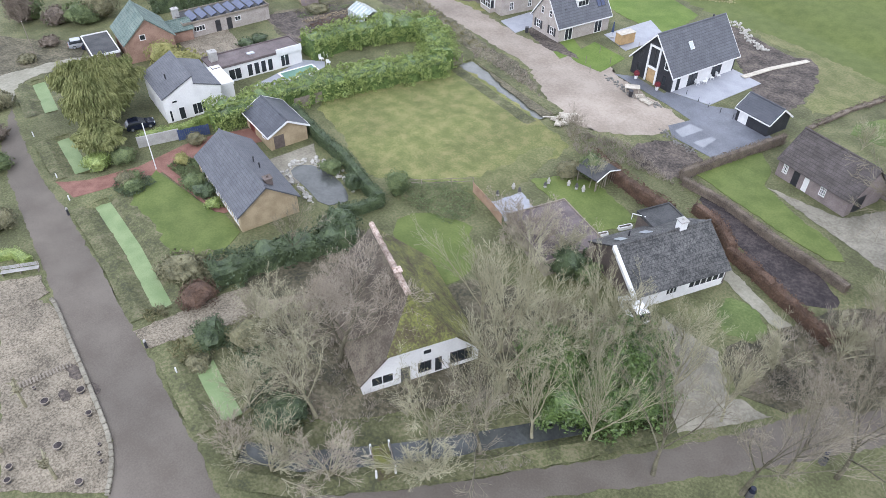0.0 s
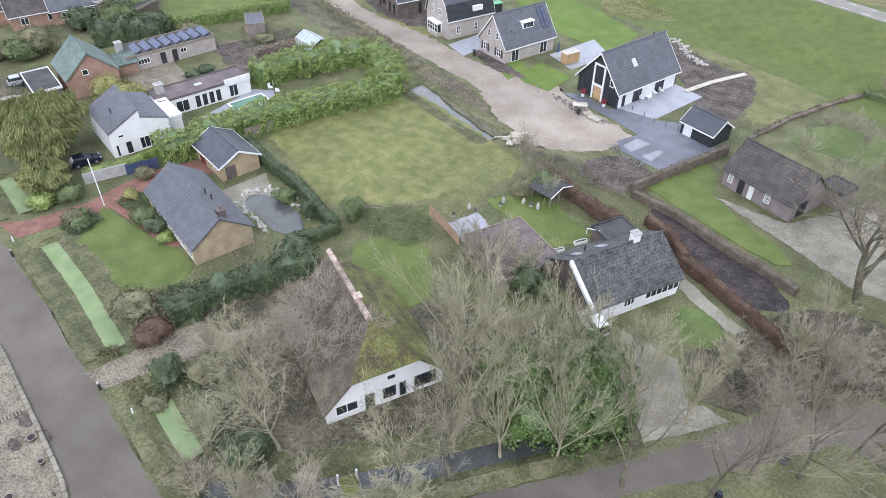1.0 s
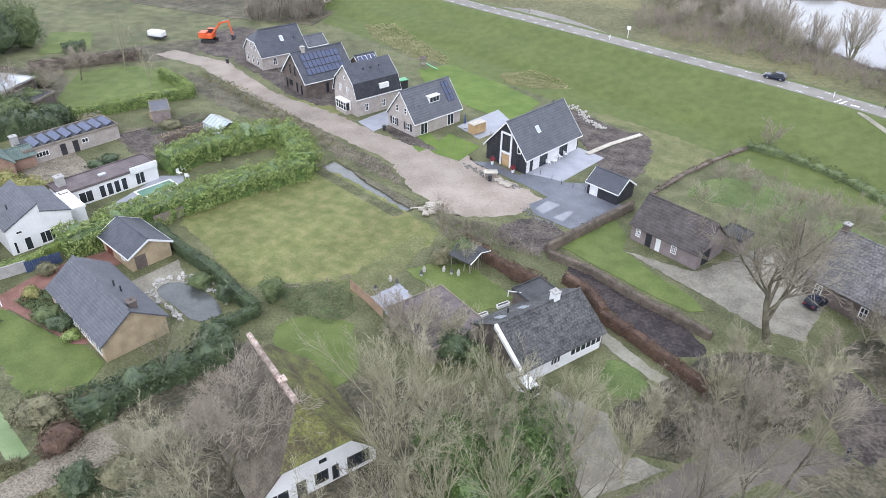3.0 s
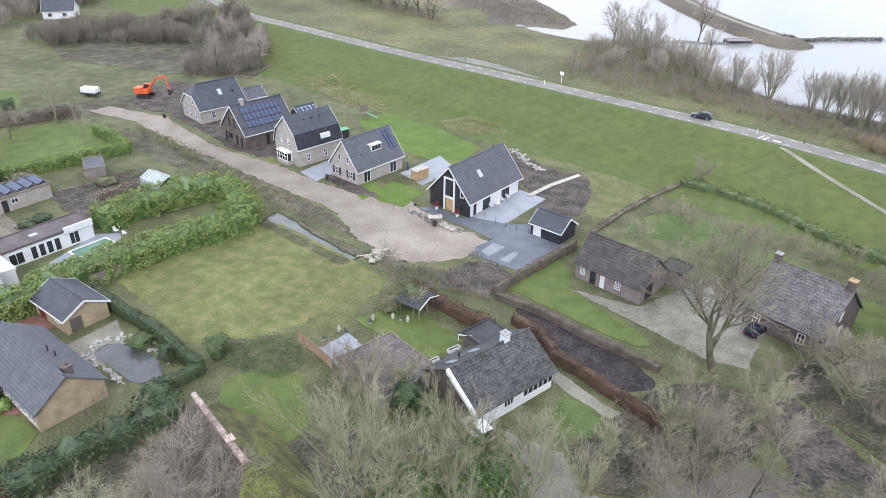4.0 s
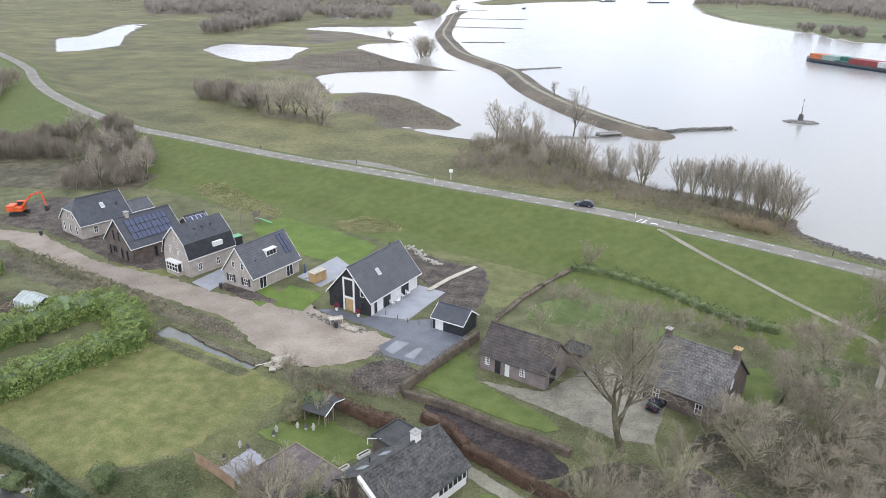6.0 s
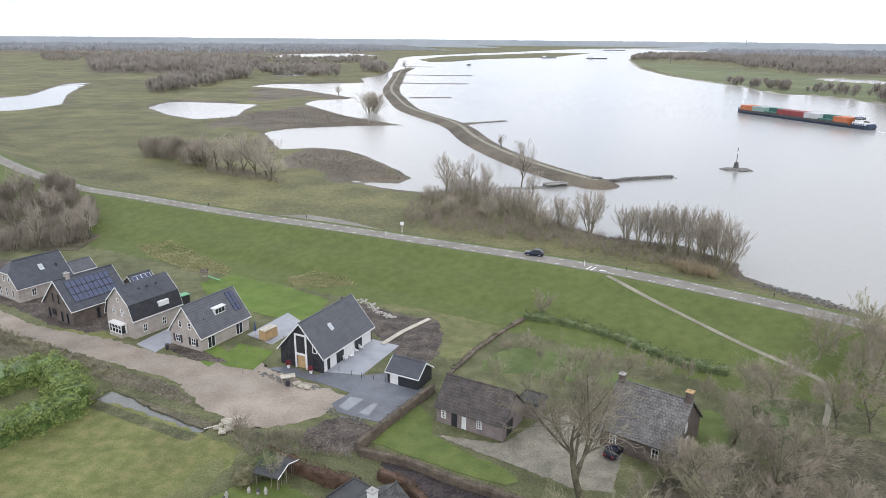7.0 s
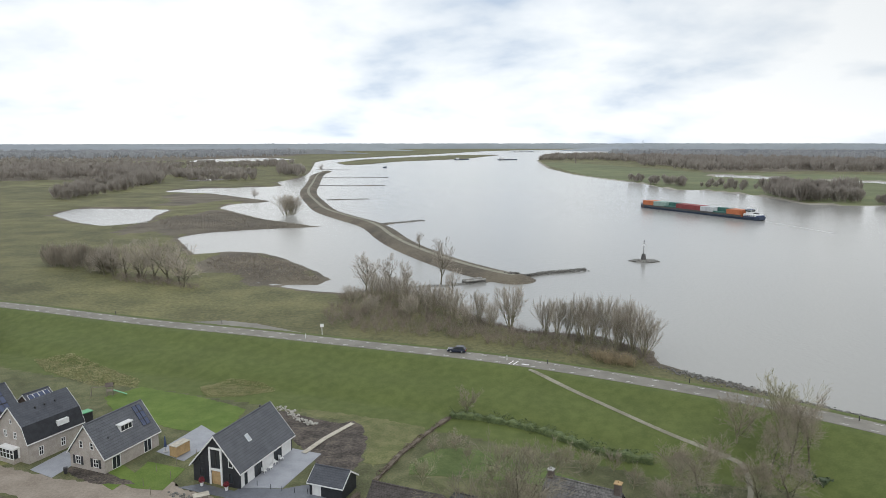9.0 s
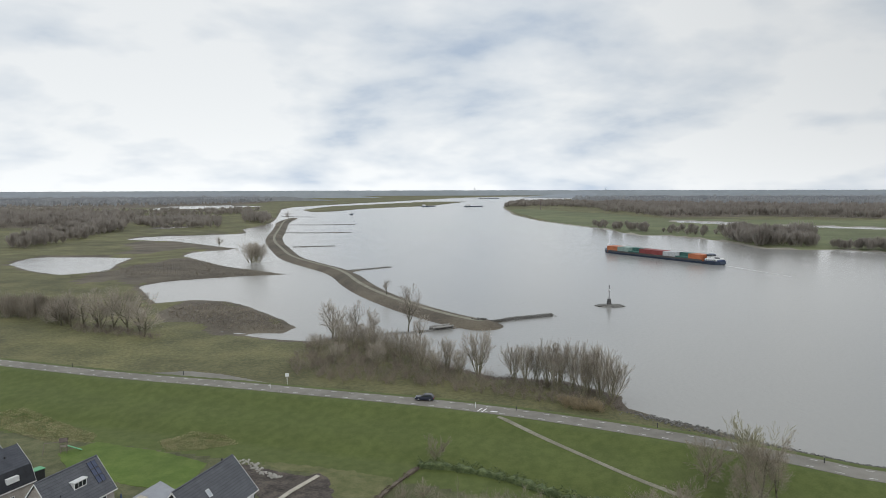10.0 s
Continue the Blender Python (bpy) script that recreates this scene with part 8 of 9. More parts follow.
def car(name, label, x, y, z, yaw, paint, L=4.5, W=1.8, H=1.5, van=False, group="parked cars"):
    c = thing(name, x, y, z, yaw, label, "car", group)
    h = L / 2

    def ring(xx, w, z0, z1, tuck):
        return [(xx, -w, z0), (xx, -w, z0 + (z1 - z0) * 0.55), (xx, -w * tuck, z1), (xx, w * tuck, z1), (xx, w, z0 + (z1 - z0) * 0.55), (xx, w, z0)]

    w = W / 2
    b = bmesh.new()
    loft(b, [ring(-h, w * 0.86, 0.35, 0.80, 0.95), ring(-h + 0.15, w * 0.96, 0.25, 0.92, 0.93), ring(-h + 0.9, w, 0.22, 0.95, 0.93), ring(0, w, 0.22, 0.95, 0.93), ring(h - 1.0, w, 0.22, 0.92, 0.92), ring(h - 0.3, w * 0.95, 0.24, 0.80, 0.92), ring(h, w * 0.82, 0.32, 0.66, 0.94)])
    part("body", b, paint, c)
    back, front = (-h + 0.1, h - 1.0) if van else (-h + 0.2, h - 1.25)
    b = bmesh.new()
    loft(b, [ring(back, w * 0.9, 0.9, 1.0, 0.95), ring(back + (0.15 if van else 0.45), w * 0.88, 0.9, H - 0.06, 0.86), ring(back + 1.2, w * 0.88, 0.9, H, 0.84), ring(front - 1.1, w * 0.88, 0.9, H - 0.03, 0.84), ring(front - 0.1, w * 0.9, 0.9, 1.0, 0.95)])
    part("window_band", b, M_GLASS, c)
    b = bmesh.new()
    loft(b, [ring(back + 0.3, w * 0.80, H - 0.1, H - 0.02, 0.95), ring(back + 1.2, w * 0.80, H - 0.08, H + 0.02, 0.95), ring(front - 1.0, w * 0.80, H - 0.1, H, 0.95)])
    part("car_roof", b, paint, c)
    for sx in (-1, 1):
        for sy in (-1, 1):
            b = bmesh.new()
            bar(b, (sx * h * 0.6, sy * (w - 0.2), 0.32), (sx * h * 0.6, sy * (w + 0.01), 0.32), 0.32, 14)
            t = part("wheel", b, M_RUBBER, c)
            b = bmesh.new()
            bar(b, (sx * h * 0.6, sy * (w - 0.05), 0.32), (sx * h * 0.6, sy * (w + 0.03), 0.32), 0.19, 10)
            part("rim", b, M_STEEL, t)
    for sy in (-1, 1):
        for xx, m, nm in ((h - 0.14, M_SKYGLASS, "headlight"), (-h + 0.03, M_REDLAMP, "tail_light")):
            b = bmesh.new()
            box(b, xx - 0.06, sy * w * 0.66 - 0.18, 0.62, xx + 0.1, sy * w * 0.66 + 0.18, 0.76)
            part(nm, b, m, c)
    return c


(x, y) = (-4.4, 161.0)
car("dark_car", "dark blue estate car on the dike road", x, y, 5.09, 171.0, M_CARBLUE)
(x, y) = (9.9, 86.7)
car("dark_car", "dark car parked in the farm court", x, y, 0.13, 62.0, M_CARBLUE, 4.0)
car("white_van", "white van parked beside the cottage", -17.7, 54.0, 0.15, 147.0, M_TRIM, 4.4, 1.8, 1.75, True)
(x, y) = (-124.8, 49.1)
car("silver_car", "silver car parked before the carport", x, y, 0.02, 68.0, M_SILVER, 4.4)
(x, y) = (-122.2, 50.2)
car("grey_car", "grey car parked before the carport", x, y, 0.02, 50.0, M_CARBLUE, 4.2)
(x, y) = (-92.3, 40.6)
car("dark_car", "dark car behind the garden hedge", x, y, 0.05, 70.0, M_CARBLUE, 4.2)

# excavator
(x, y) = (-137.7, 132.4)
ex = thing("excavator", x, y, 0.1, 20.0, "orange tracked excavator on bare ground", "excavator")
for sy in (-1, 1):
    b = bmesh.new()
    prof = [(-1.9, 0.35), (-1.6, 0.0), (1.6, 0.0), (1.9, 0.35), (1.6, 0.8), (-1.6, 0.8)]
    loft(b, [[(px_, sy * 1.25 - 0.28, pz_) for px_, pz_ in prof], [(px_, sy * 1.25 + 0.28, pz_) for px_, pz_ in prof]])
    part("track", b, M_RUBBER, ex)
b = bmesh.new()
box(b, -2.4, -1.3, 1.0, 1.3, 1.3, 2.1, bevel=0.12)
box(b, -2.4, -1.3, 2.1, -0.4, 1.3, 2.5, bevel=0.1)
part("upper_body", b, M_ORANGE, ex)
b = bmesh.new()
box(b, -0.3, 0.3, 2.1, 1.4, 1.35, 3.1, bevel=0.1)
part("cab", b, M_GLASS, ex)
b = bmesh.new()
box(b, -0.4, 0.25, 3.1, 1.45, 1.4, 3.22, bevel=0.04)
part("cab_roof", b, M_ORANGE, ex)
b = bmesh.new()
bar(b, (1.0, -0.3, 2.0), (3.6, -0.3, 5.0), 0.32, 4, 0.28)
bar(b, (3.6, -0.3, 5.0), (6.0, -0.3, 5.6), 0.28, 4, 0.22)
part("boom", b, M_ORANGE, ex)
b = bmesh.new()
bar(b, (5.8, -0.3, 5.9), (6.6, -0.3, 2.2), 0.24, 4, 0.18)
part("dipper_arm", b, M_ORANGE, ex)
b = bmesh.new()
prof = [(6.2, 2.3), (7.0, 2.2), (7.3, 1.5), (6.9, 0.9), (6.2, 0.9), (6.5, 1.5)]
loft(b, [[(px_, -0.9, pz_) for px_, pz_ in prof], [(px_, 0.3, pz_) for px_, pz_ in prof]])
part("bucket", b, M_DARKMETAL, ex)
b = bmesh.new()
bar(b, (1.3, -0.3, 2.6), (3.2, -0.3, 4.1), 0.1, 6)
bar(b, (4.2, -0.3, 5.6), (5.9, -0.3, 5.9), 0.09, 6)
part("hydraulic_ram", b, M_STEEL, ex)

# trailer
(x, y) = (-150.9, 127.2)
tr = thing("box_trailer", x, y, 0.0, 10.0, "white covered trailer beside the track", "trailer")
b = bmesh.new()
box(b, -2.2, -1.1, 0.9, 2.2, 1.1, 2.3, bevel=0.2)
part("cover", b, M_TRIM, tr)
b = bmesh.new()
box(b, -2.2, -1.1, 0.55, 2.2, 1.1, 0.9)
part("chassis", b, M_DARKMETAL, tr)
for sy in (-1, 1):
    b = bmesh.new()
    bar(b, (0, sy * 0.95, 0.33), (0, sy * 1.15, 0.33), 0.33, 12)
    part("wheel", b, M_RUBBER, tr)

# ---- river: container barge, beacon, barges ----
(bx, by), (sx_, sy_) = [(140, 598), (199.8, 494.8)]
LEN = math.hypot(sx_ - bx, sy_ - by)
yaw = math.degrees(math.atan2(by - sy_, bx - sx_))
ship = thing("container_barge", (bx + sx_) / 2, (by + sy_) / 2, WATER, yaw, "dark blue container barge under way on the river", "ship")


def hull_ring(x, w, z0, z1):
    return [(x, -w * 0.8, z0), (x, -w, z1), (x, w, z1), (x, w * 0.8, z0)]


b = bmesh.new()
hl = LEN / 2
loft(b, [hull_ring(-hl, 3.5, 0.4, 2.4), hull_ring(-hl + 3, 5.4, -0.5, 2.3), hull_ring(-hl + 12, 5.7, -0.8, 1.6), hull_ring(hl - 16, 5.7, -0.8, 1.6), hull_ring(hl - 8, 5.3, -0.8, 2.2), hull_ring(hl - 3, 3.2, -0.5, 3.0), hull_ring(hl, 0.6, 0.3, 3.6)])
part("hull", b, M_HULL, ship)
b = bmesh.new()
for sgn in (-1, 1):
    box(b, -hl + 14, sgn * 5.2 - 0.15, 1.6, hl - 7.5, sgn * 5.2 + 0.15, 2.9)
box(b, hl - 7.3, -4.6, 1.6, hl - 7, 4.6, 2.9)
part("coaming", b, M_DARKSTEEL, ship, "dark grey hold coaming")
b = bmesh.new()
box(b, -hl + 2.5, -4.4, 2.0, -hl + 12.5, 4.4, 4.2, bevel=0.2)
part("deckhouse", b, M_TRIM, ship, "white deckhouse at the stern")
b = bmesh.new()
box(b, -hl + 8.5, -2.8, 4.2, -hl + 12.0, 2.8, 6.9, bevel=0.25)
wh = part("wheelhouse", b, M_TRIM, ship, "white wheelhouse with a blue roof")
b = bmesh.new()
box(b, -hl + 8.4, -2.85, 5.6, -hl + 12.1, 2.85, 6.5)
part("wheelhouse_window", b, M_GLASS, wh)
b = bmesh.new()
box(b, -hl + 8.1, -3.1, 6.9, -hl + 12.4, 3.1, 7.1)
part("wheelhouse_roof", b, M_BLUEFENCE, wh)
b = bmesh.new()
for i in range(5):
    box(b, -hl + 3.2 + i * 1.8, -4.46, 2.7, -hl + 4.2 + i * 1.8, 4.46, 3.4)
part("deckhouse_window", b, M_GLASS, ship)
b = bmesh.new()
bar(b, (hl - 4, 0, 3.0), (hl - 4, 0, 8.5), 0.12, 6)
bar(b, (-hl + 9, 0, 7.9), (-hl + 9, 0, 11), 0.1, 6)
part("mast", b, M_TRIM, ship)


b = bmesh.new()
box(b, -hl + 2.4, -4.45, 2.0, -hl + 12.6, 4.45, 2.6)
box(b, -hl + 0.8, -3.6, 2.3, -hl + 2.3, 3.6, 3.4, bevel=0.15)
part("blue_band", b, M_BLUEFENCE, ship, "blue painted band on the deckhouse")
b = bmesh.new()
bar(b, (-hl + 6.0, 0, 7.4), (-hl + 13.2, 0, 8.2), 0.16, 6)
bar(b, (-hl + 7.0, -3.0, 4.2), (-hl + 7.0, -3.0, 7.6), 0.1, 6)
bar(b, (-hl + 7.0, 3.0, 4.2), (-hl + 7.0, 3.0, 7.6), 0.1, 6)
part("radar_arm", b, M_TRIM, ship)
b = bmesh.new()
box(b, -hl + 3.4, -1.0, 4.2, -hl + 6.8, 1.0, 5.0, bevel=0.1)
part("deck_locker", b, M_DARKSTEEL, ship)


def container(x, y, z, yaw, paint, label):
    c = thing("shipping_container", x, y, z, yaw, label, "container", "containers on the barge")
    b = bmesh.new()
    n = 12
    pts = []
    for i in range(n * 2):
        pts.append((-6.0 + 12.0 * i / (n * 2 - 1), -1.2 + (0.06 if i % 2 else 0.0)))
    pts += [(-p, -q) for p, q in pts]
    prism(b, pts, 0.0, 2.58)
    part("box", b, paint, c)
    b = bmesh.new()
    box(b, -6.03, -1.24, 2.5, 6.03, 1.24, 2.6)
    part("top_rail", b, paint, c)
    return c


CARGO = ((M_CORANGE, "orange"), (M_CPALE, "pale green"), (M_CGREEN, "dark green"), (M_CRED, "dark red"), (M_CRED, "dark red"), (M_CGREY, "pale grey"), (M_CGREEN, "dark green"), (M_CORANGE, "orange"))
SM = pose((bx + sx_) / 2, (by + sy_) / 2, WATER, 0, 0, yaw)
for k, (paint, word) in enumerate(CARGO):
    proto = None
    for row in range(4):
        for tier in range(2):
            if tier == 1 and k in (2, 6) and row > 1:
                continue
            p = SM @ Vector((hl - 13.0 - k * 12.2, -3.75 + row * 2.5, 1.0 + tier * 2.62))
            if proto is None:
                proto = container(p.x, p.y, p.z, yaw, paint, word + " steel shipping container stacked on the barge")
            else:
                copy_thing(proto, pose(p.x, p.y, p.z, 0, 0, yaw))

ribbon("wake", [(200.0, 489.0), (203.5, 478.0), (207.0, 465.0), (211.0, 449.0), (216.0, 430.0)], 1.6, 0.0, M_FOAM, "white wake foam behind the barge", drape=False, z=WATER + 0.03, cat="foam", thick=0.1)
(x, y) = (78.4, 323.6)
isl = thing("beacon_islet", x, y, WATER, 0, "low stone islet in the river", "islet")
bm = bmesh.new()
bmesh.ops.create_icosphere(bm, subdivisions=3, radius=1)
for q in bm.verts:
    f = 1 + 0.25 * noise.noise(q.co * 3)
    q.co = Vector((q.co.x * 6.8 * f, q.co.y * 3.6 * f, q.co.z * 1.0 * f))
part("stone_mound", bm, M_STONE, isl)
bea = thing("river_beacon", x - 0.6, y, WATER + 0.8, 0, "dark river beacon with a mast and lantern", "beacon")
b = bmesh.new()
bar(b, (0, 0, 0), (0, 0, 2.7), 1.2, 12, 0.8)
part("base", b, M_DARKSTEEL, bea)
b = bmesh.new()
bar(b, (0, 0, 2.6), (0, 0, 9.0), 0.18, 8, 0.1)
part("mast", b, M_DARKSTEEL, bea)
b = bmesh.new()
box(b, -0.4, -0.4, 6.4, 0.4, 0.4, 7.2, bevel=0.08)
part("lantern", b, M_TRIM, bea)
b = bmesh.new()
bar(b, (0, 0, 8.4), (0, 0, 9.2), 0.3, 8, 0.05)
part("top_mark", b, M_DARKSTEEL, bea)

for (x, y), ln in (((90, 2054), 60.0), ((-43, 2066), 45.0), ((231, 3516), 110.0), ((-192, 1465), 8.0)):
    s = thing("distant_barge", x, y, WATER, 20.0, "small dark barge far up the river", "ship", "distant barges")
    b = bmesh.new()
    w = ln * 0.1
    loft(b, [hull_ring(-ln / 2, w * 0.6, 0.2, 2.0), hull_ring(-ln / 2 + w, w, -0.5, 1.8), hull_ring(ln / 2 - w * 2, w, -0.5, 1.8), hull_ring(ln / 2, w * 0.15, 0.3, 3.0)])
    part("hull", b, M_HULL, s)
    b = bmesh.new()
    box(b, -ln / 2 + w, -w * 0.7, 1.5, -ln / 2 + w * 3, w * 0.7, 1.5 + min(5.0, ln * 0.1))
    part("wheelhouse", b, M_TRIM, s)
    b = bmesh.new()
    box(b, -ln / 2 + w * 3.6, -w * 0.8, 1.5, ln / 2 - w * 2.6, w * 0.8, 2.6)
    part("hold_cover", b, M_STEEL, s)

# culvert bridge where the dam joins the bank
cb = thing("culvert_bridge", -0.7, 270.6, 0.6, math.degrees(math.atan2(5.7, 9.7)), "low concrete culvert bridge on the river dam", "bridge")
for sy in (-1.5, 1.5):
    b = bmesh.new()
    box(b, -4.6, sy - 0.15, 0.0, 4.6, sy + 0.15, 0.55, bevel=0.04)
    part("parapet", b, M_CONCRETE, cb)
b = bmesh.new()
box(b, -4.6, -1.35, -0.4, 4.6, 1.35, 0.1)
part("deck", b, M_STONE, cb)
for xx in (-4.2, 4.2):
    b = bmesh.new()
    box(b, xx - 0.4, -1.7, -2.5, xx + 0.4, 1.7, -0.4)
    part("abutment", b, M_STONE, cb)

# ---- dike road furniture ----
dl = resample(DIKE_LINE, 1.0, False)
k0 = min(range(len(dl)), key=lambda i: math.hypot(dl[i][0] + 25, dl[i][1] - 165))
proto = None
count = 0
for side in (-1, 1):
    for i in range(k0 - 330, k0 + 190, 4):
        if i < 1 or i + 1 >= len(dl):
            continue
        (xa, ya), (xb, yb) = dl[i - 1], dl[i + 1]
        a = math.atan2(yb - ya, xb - xa)
        px_, py_ = dl[i][0] - math.sin(a) * side * 1.75, dl[i][1] + math.cos(a) * side * 1.75
        if proto is None:
            b = bmesh.new()
            box(b, -0.7, -0.05, -0.02, 0.7, 0.05, 0.008)
            proto = part("lane_mark", b, M_TRIM, None)
            lane = proto
        else:
            o = proto.copy()
            scene.collection.objects.link(o)
            lane = o
        lane.parent = bpy.data.objects["road_dike"]
        lane.location, lane.rotation_euler = (px_, py_, CREST + 0.07), (0, 0, a)
        count += 1
for (x, y), w_, l_, r_ in (((8.2, 153.7), 0.28, 2.6, 62.0), ((9.2, 153.3), 0.28, 2.6, 62.0), ((11.3, 152.3), 0.6, 1.6, -18.0)):
    b = bmesh.new()
    box(b, -l_ / 2, -w_ / 2, -0.02, l_ / 2, w_ / 2, 0.012)
    o = part("road_mark", b, M_TRIM, bpy.data.objects["road_dike"])
    o.location, o.rotation_euler = (x, y, CREST + 0.075), (0, 0, radians(r_))


def post(name, label, x, y, z, h, r, material, category="post", group="", cap=None):
    p = thing(name, x, y, z, 0, label, category, group)
    b = bmesh.new()
    bar(b, (0, 0, -0.1), (0, 0, h), r, 8, r * 0.9)
    part("shaft", b, material, p)
    if cap:
        b = bmesh.new()
        bar(b, (0, 0, h), (0, 0, h + r * 1.2), r * 1.02, 8, r * 0.7)
        part("cap", b, cap, p)
    return p


for (x, y), h, m in (((7.3, 155.3), 1.2, M_TRIM), ((16.4, 153.2), 1.0, M_DARKMETAL), ((-104.4, 192.6), 1.3, M_DARKMETAL), ((-70.1, 184.5), 1.0, M_DARKMETAL), ((44.7, 141.8), 1.0, M_DARKMETAL), ((69.1, 122.7), 1.0, M_DARKMETAL), ((-43.4, 171.0), 1.2, M_TRIM)):
    post("marker_post", "short roadside marker post on the dike", x, y, CREST, h, 0.09, m, "post", "roadside posts")
(x, y) = (-40.1, 175.4)
p = post("kilometre_board", "white river distance board on a post", x, y, drop(x, y), 2.2, 0.08, M_TRIM, "sign")
b = bmesh.new()
box(b, -0.5, -0.04, 2.0, 0.5, 0.04, 2.9, bevel=0.02)
part("board", b, M_TRIM, p)
patch("layby", [(-84.4, 185.8), (-70.8, 188.6), (-60.5, 185.6), (-46.1, 177.1), (-30.0, 168.9), (-31.1, 167.0), (-43.0, 170.5), (-58.5, 174.6), (-71.7, 179.0)], 4.86, M_DIKEROAD, "paved lay-by beside the dike road", wob=0.2)


def fence(name, label, line, height, material, step=2.0, boards=True, group="", rail=True, board_h=None):
    line = resample(line, step, False)
    x0, y0 = line[0]
    f = thing(name, x0, y0, drop(x0, y0), 0, label, "fence", group)
    for i, (x, y) in enumerate(line):
        b = bmesh.new()
        bar(b, (x - x0, y - y0, -0.1), (x - x0, y - y0, height), 0.05, 6)
        part("post", b, material, f)
    for (xa, ya), (xb, yb) in zip(line, line[1:]):
        a = math.atan2(yb - ya, xb - xa)
        ln = math.hypot(xb - xa, yb - ya)
        m = Matrix.Translation((xa - x0, ya - y0, 0)) @ Matrix.Rotation(a, 4, "Z")
        if boards:
            n = max(3, int(ln / 0.3))
            for k in range(n):
                b = bmesh.new()
                box(b, k * ln / n + 0.01, -0.015, 0.05, (k + 1) * ln / n - 0.01, 0.015, height - 0.03 - 0.03 * ((k * 7) % 3), m)
                part("board", b, material, f)
        elif rail:
            for zz in (height * 0.45, height * 0.92):
                b = bmesh.new()
                box(b, 0, -0.02, zz - 0.03, ln, 0.02, zz + 0.03, m)
                part("rail", b, material, f)
    return f


fence("board_fence", "weathered wooden board fence beside the meadow", [(-79.2, 59.3), (-78.1, 62.7), (-77.1, 66.7)], 1.8, M_FENCE)
fence("board_fence", "weathered wooden board fence at the ditch end", [(-70.3, 84.6), (-69.5, 88.7)], 1.6, M_FENCE)
fence("garden_fence", "reddish wooden garden fence", [(-44.7, 60.2), (-40.8, 58.6), (-37.8, 57.1)], 1.7, M_CEDAR)
fence("garden_fence", "blue painted garden fence beside the drive", [(-84.8, 42.2), (-83.0, 46.2)], 1.8, M_BLUEFENCE)
fence("wire_fence", "low wire fence with wooden posts below the meadow", [(-45.9, 61.7), (-48.0, 59.7), (-50.8, 56.8), (-53.0, 55.3)], 1.1, M_FENCE, 2.2, False)
fence("yard_gate", "black metal yard fence", [(-35.0, 103.8), (-32.5, 102.8), (-30.5, 102.1), (-28.4, 101.8), (-26.2, 101.5)], 0.9, M_DARKMETAL, 1.6, False, rail=False)
for i, (x, y) in enumerate([(-53.5, 107.9), (-51.0, 110.2), (-49.0, 113.8), (-49.9, 105.3), (-53.3, 102.8), (-50.8, 100.0)]):
    post("stake", "thin wooden stake in the new garden", x, y, 0.0, 1.4, 0.05, M_FENCE, "stake", "garden stakes")
# low rendered wall and garden wall
w = thing("garden_wall", *(-87.6, 37.3), 0, 0, "pale concrete garden wall", "wall")
(xa, ya), (xb, yb) = [(-87.6, 37.3), (-85.2, 42.6)]
b = bmesh.new()
a = math.atan2(yb - ya, xb - xa)
box(b, 0, -0.1, -0.1, math.hypot(xb - xa, yb - ya), 0.1, 1.7, Matrix.Rotation(a, 4, "Z"))
part("wall_body", b, M_CONCRETE, w)

# flagpole
fp = post("flagpole", "white flagpole beside the front lawn", *(-81.0, 35.9), 0.0, 7.2, 0.08, M_TRIM, "flagpole", "", M_TRIM)

# swimming pool
pl = thing("swimming_pool", -87.8, 67.6, 0.15, 75.0, "small swimming pool with a white rim", "pool")
b = bmesh.new()
box(b, -3.2, -1.6, 0.0, 3.2, -1.3, 0.14)
box(b, -3.2, 1.3, 0.0, 3.2, 1.6, 0.14)
box(b, -3.2, -1.3, 0.0, -2.9, 1.3, 0.14)
box(b, 2.9, -1.3, 0.0, 3.2, 1.3, 0.14)
part("rim", b, M_TRIM, pl)
b = bmesh.new()
box(b, -2.9, -1.3, 0.0, 2.9, 1.3, 0.08)
part("pool_water", b, M_POOL, pl)


def lounge(x, y, yaw, label="white garden chair on the terrace"):
    c = thing("garden_chair", x, y, 0.24, yaw, label, "chair", "garden chairs")
    b = bmesh.new()
    box(b, -0.35, -0.3, 0.32, 0.35, 0.3, 0.40, bevel=0.02)
    part("seat", b, M_TRIM, c)
    b = bmesh.new()
    box(b, -0.42, -0.3, 0.38, -0.32, 0.3, 1.0, bevel=0.02)
    part("backrest", b, M_TRIM, c)
    for sx in (-0.32, 0.28):
        for sy in (-0.28, 0.22):
            b = bmesh.new()
            box(b, sx, sy, 0, sx + 0.06, sy + 0.06, 0.33)
            part("leg", b, M_TRIM, c)


for (x, y), yw in (((-35.1, 107.9), 70), ((-34.4, 109.1), 250), ((-34.1, 111.2), 60), ((-33.6, 112.7), 60)):
    lounge(x, y, yw)
for i, (x, y) in enumerate([(-88.3, 73.1), (-88.8, 74.6), (-90.2, 74.4), (-86.3, 72.9)]):
    lounge(x, y, 40 * i, "white folded garden chair beside the pool")


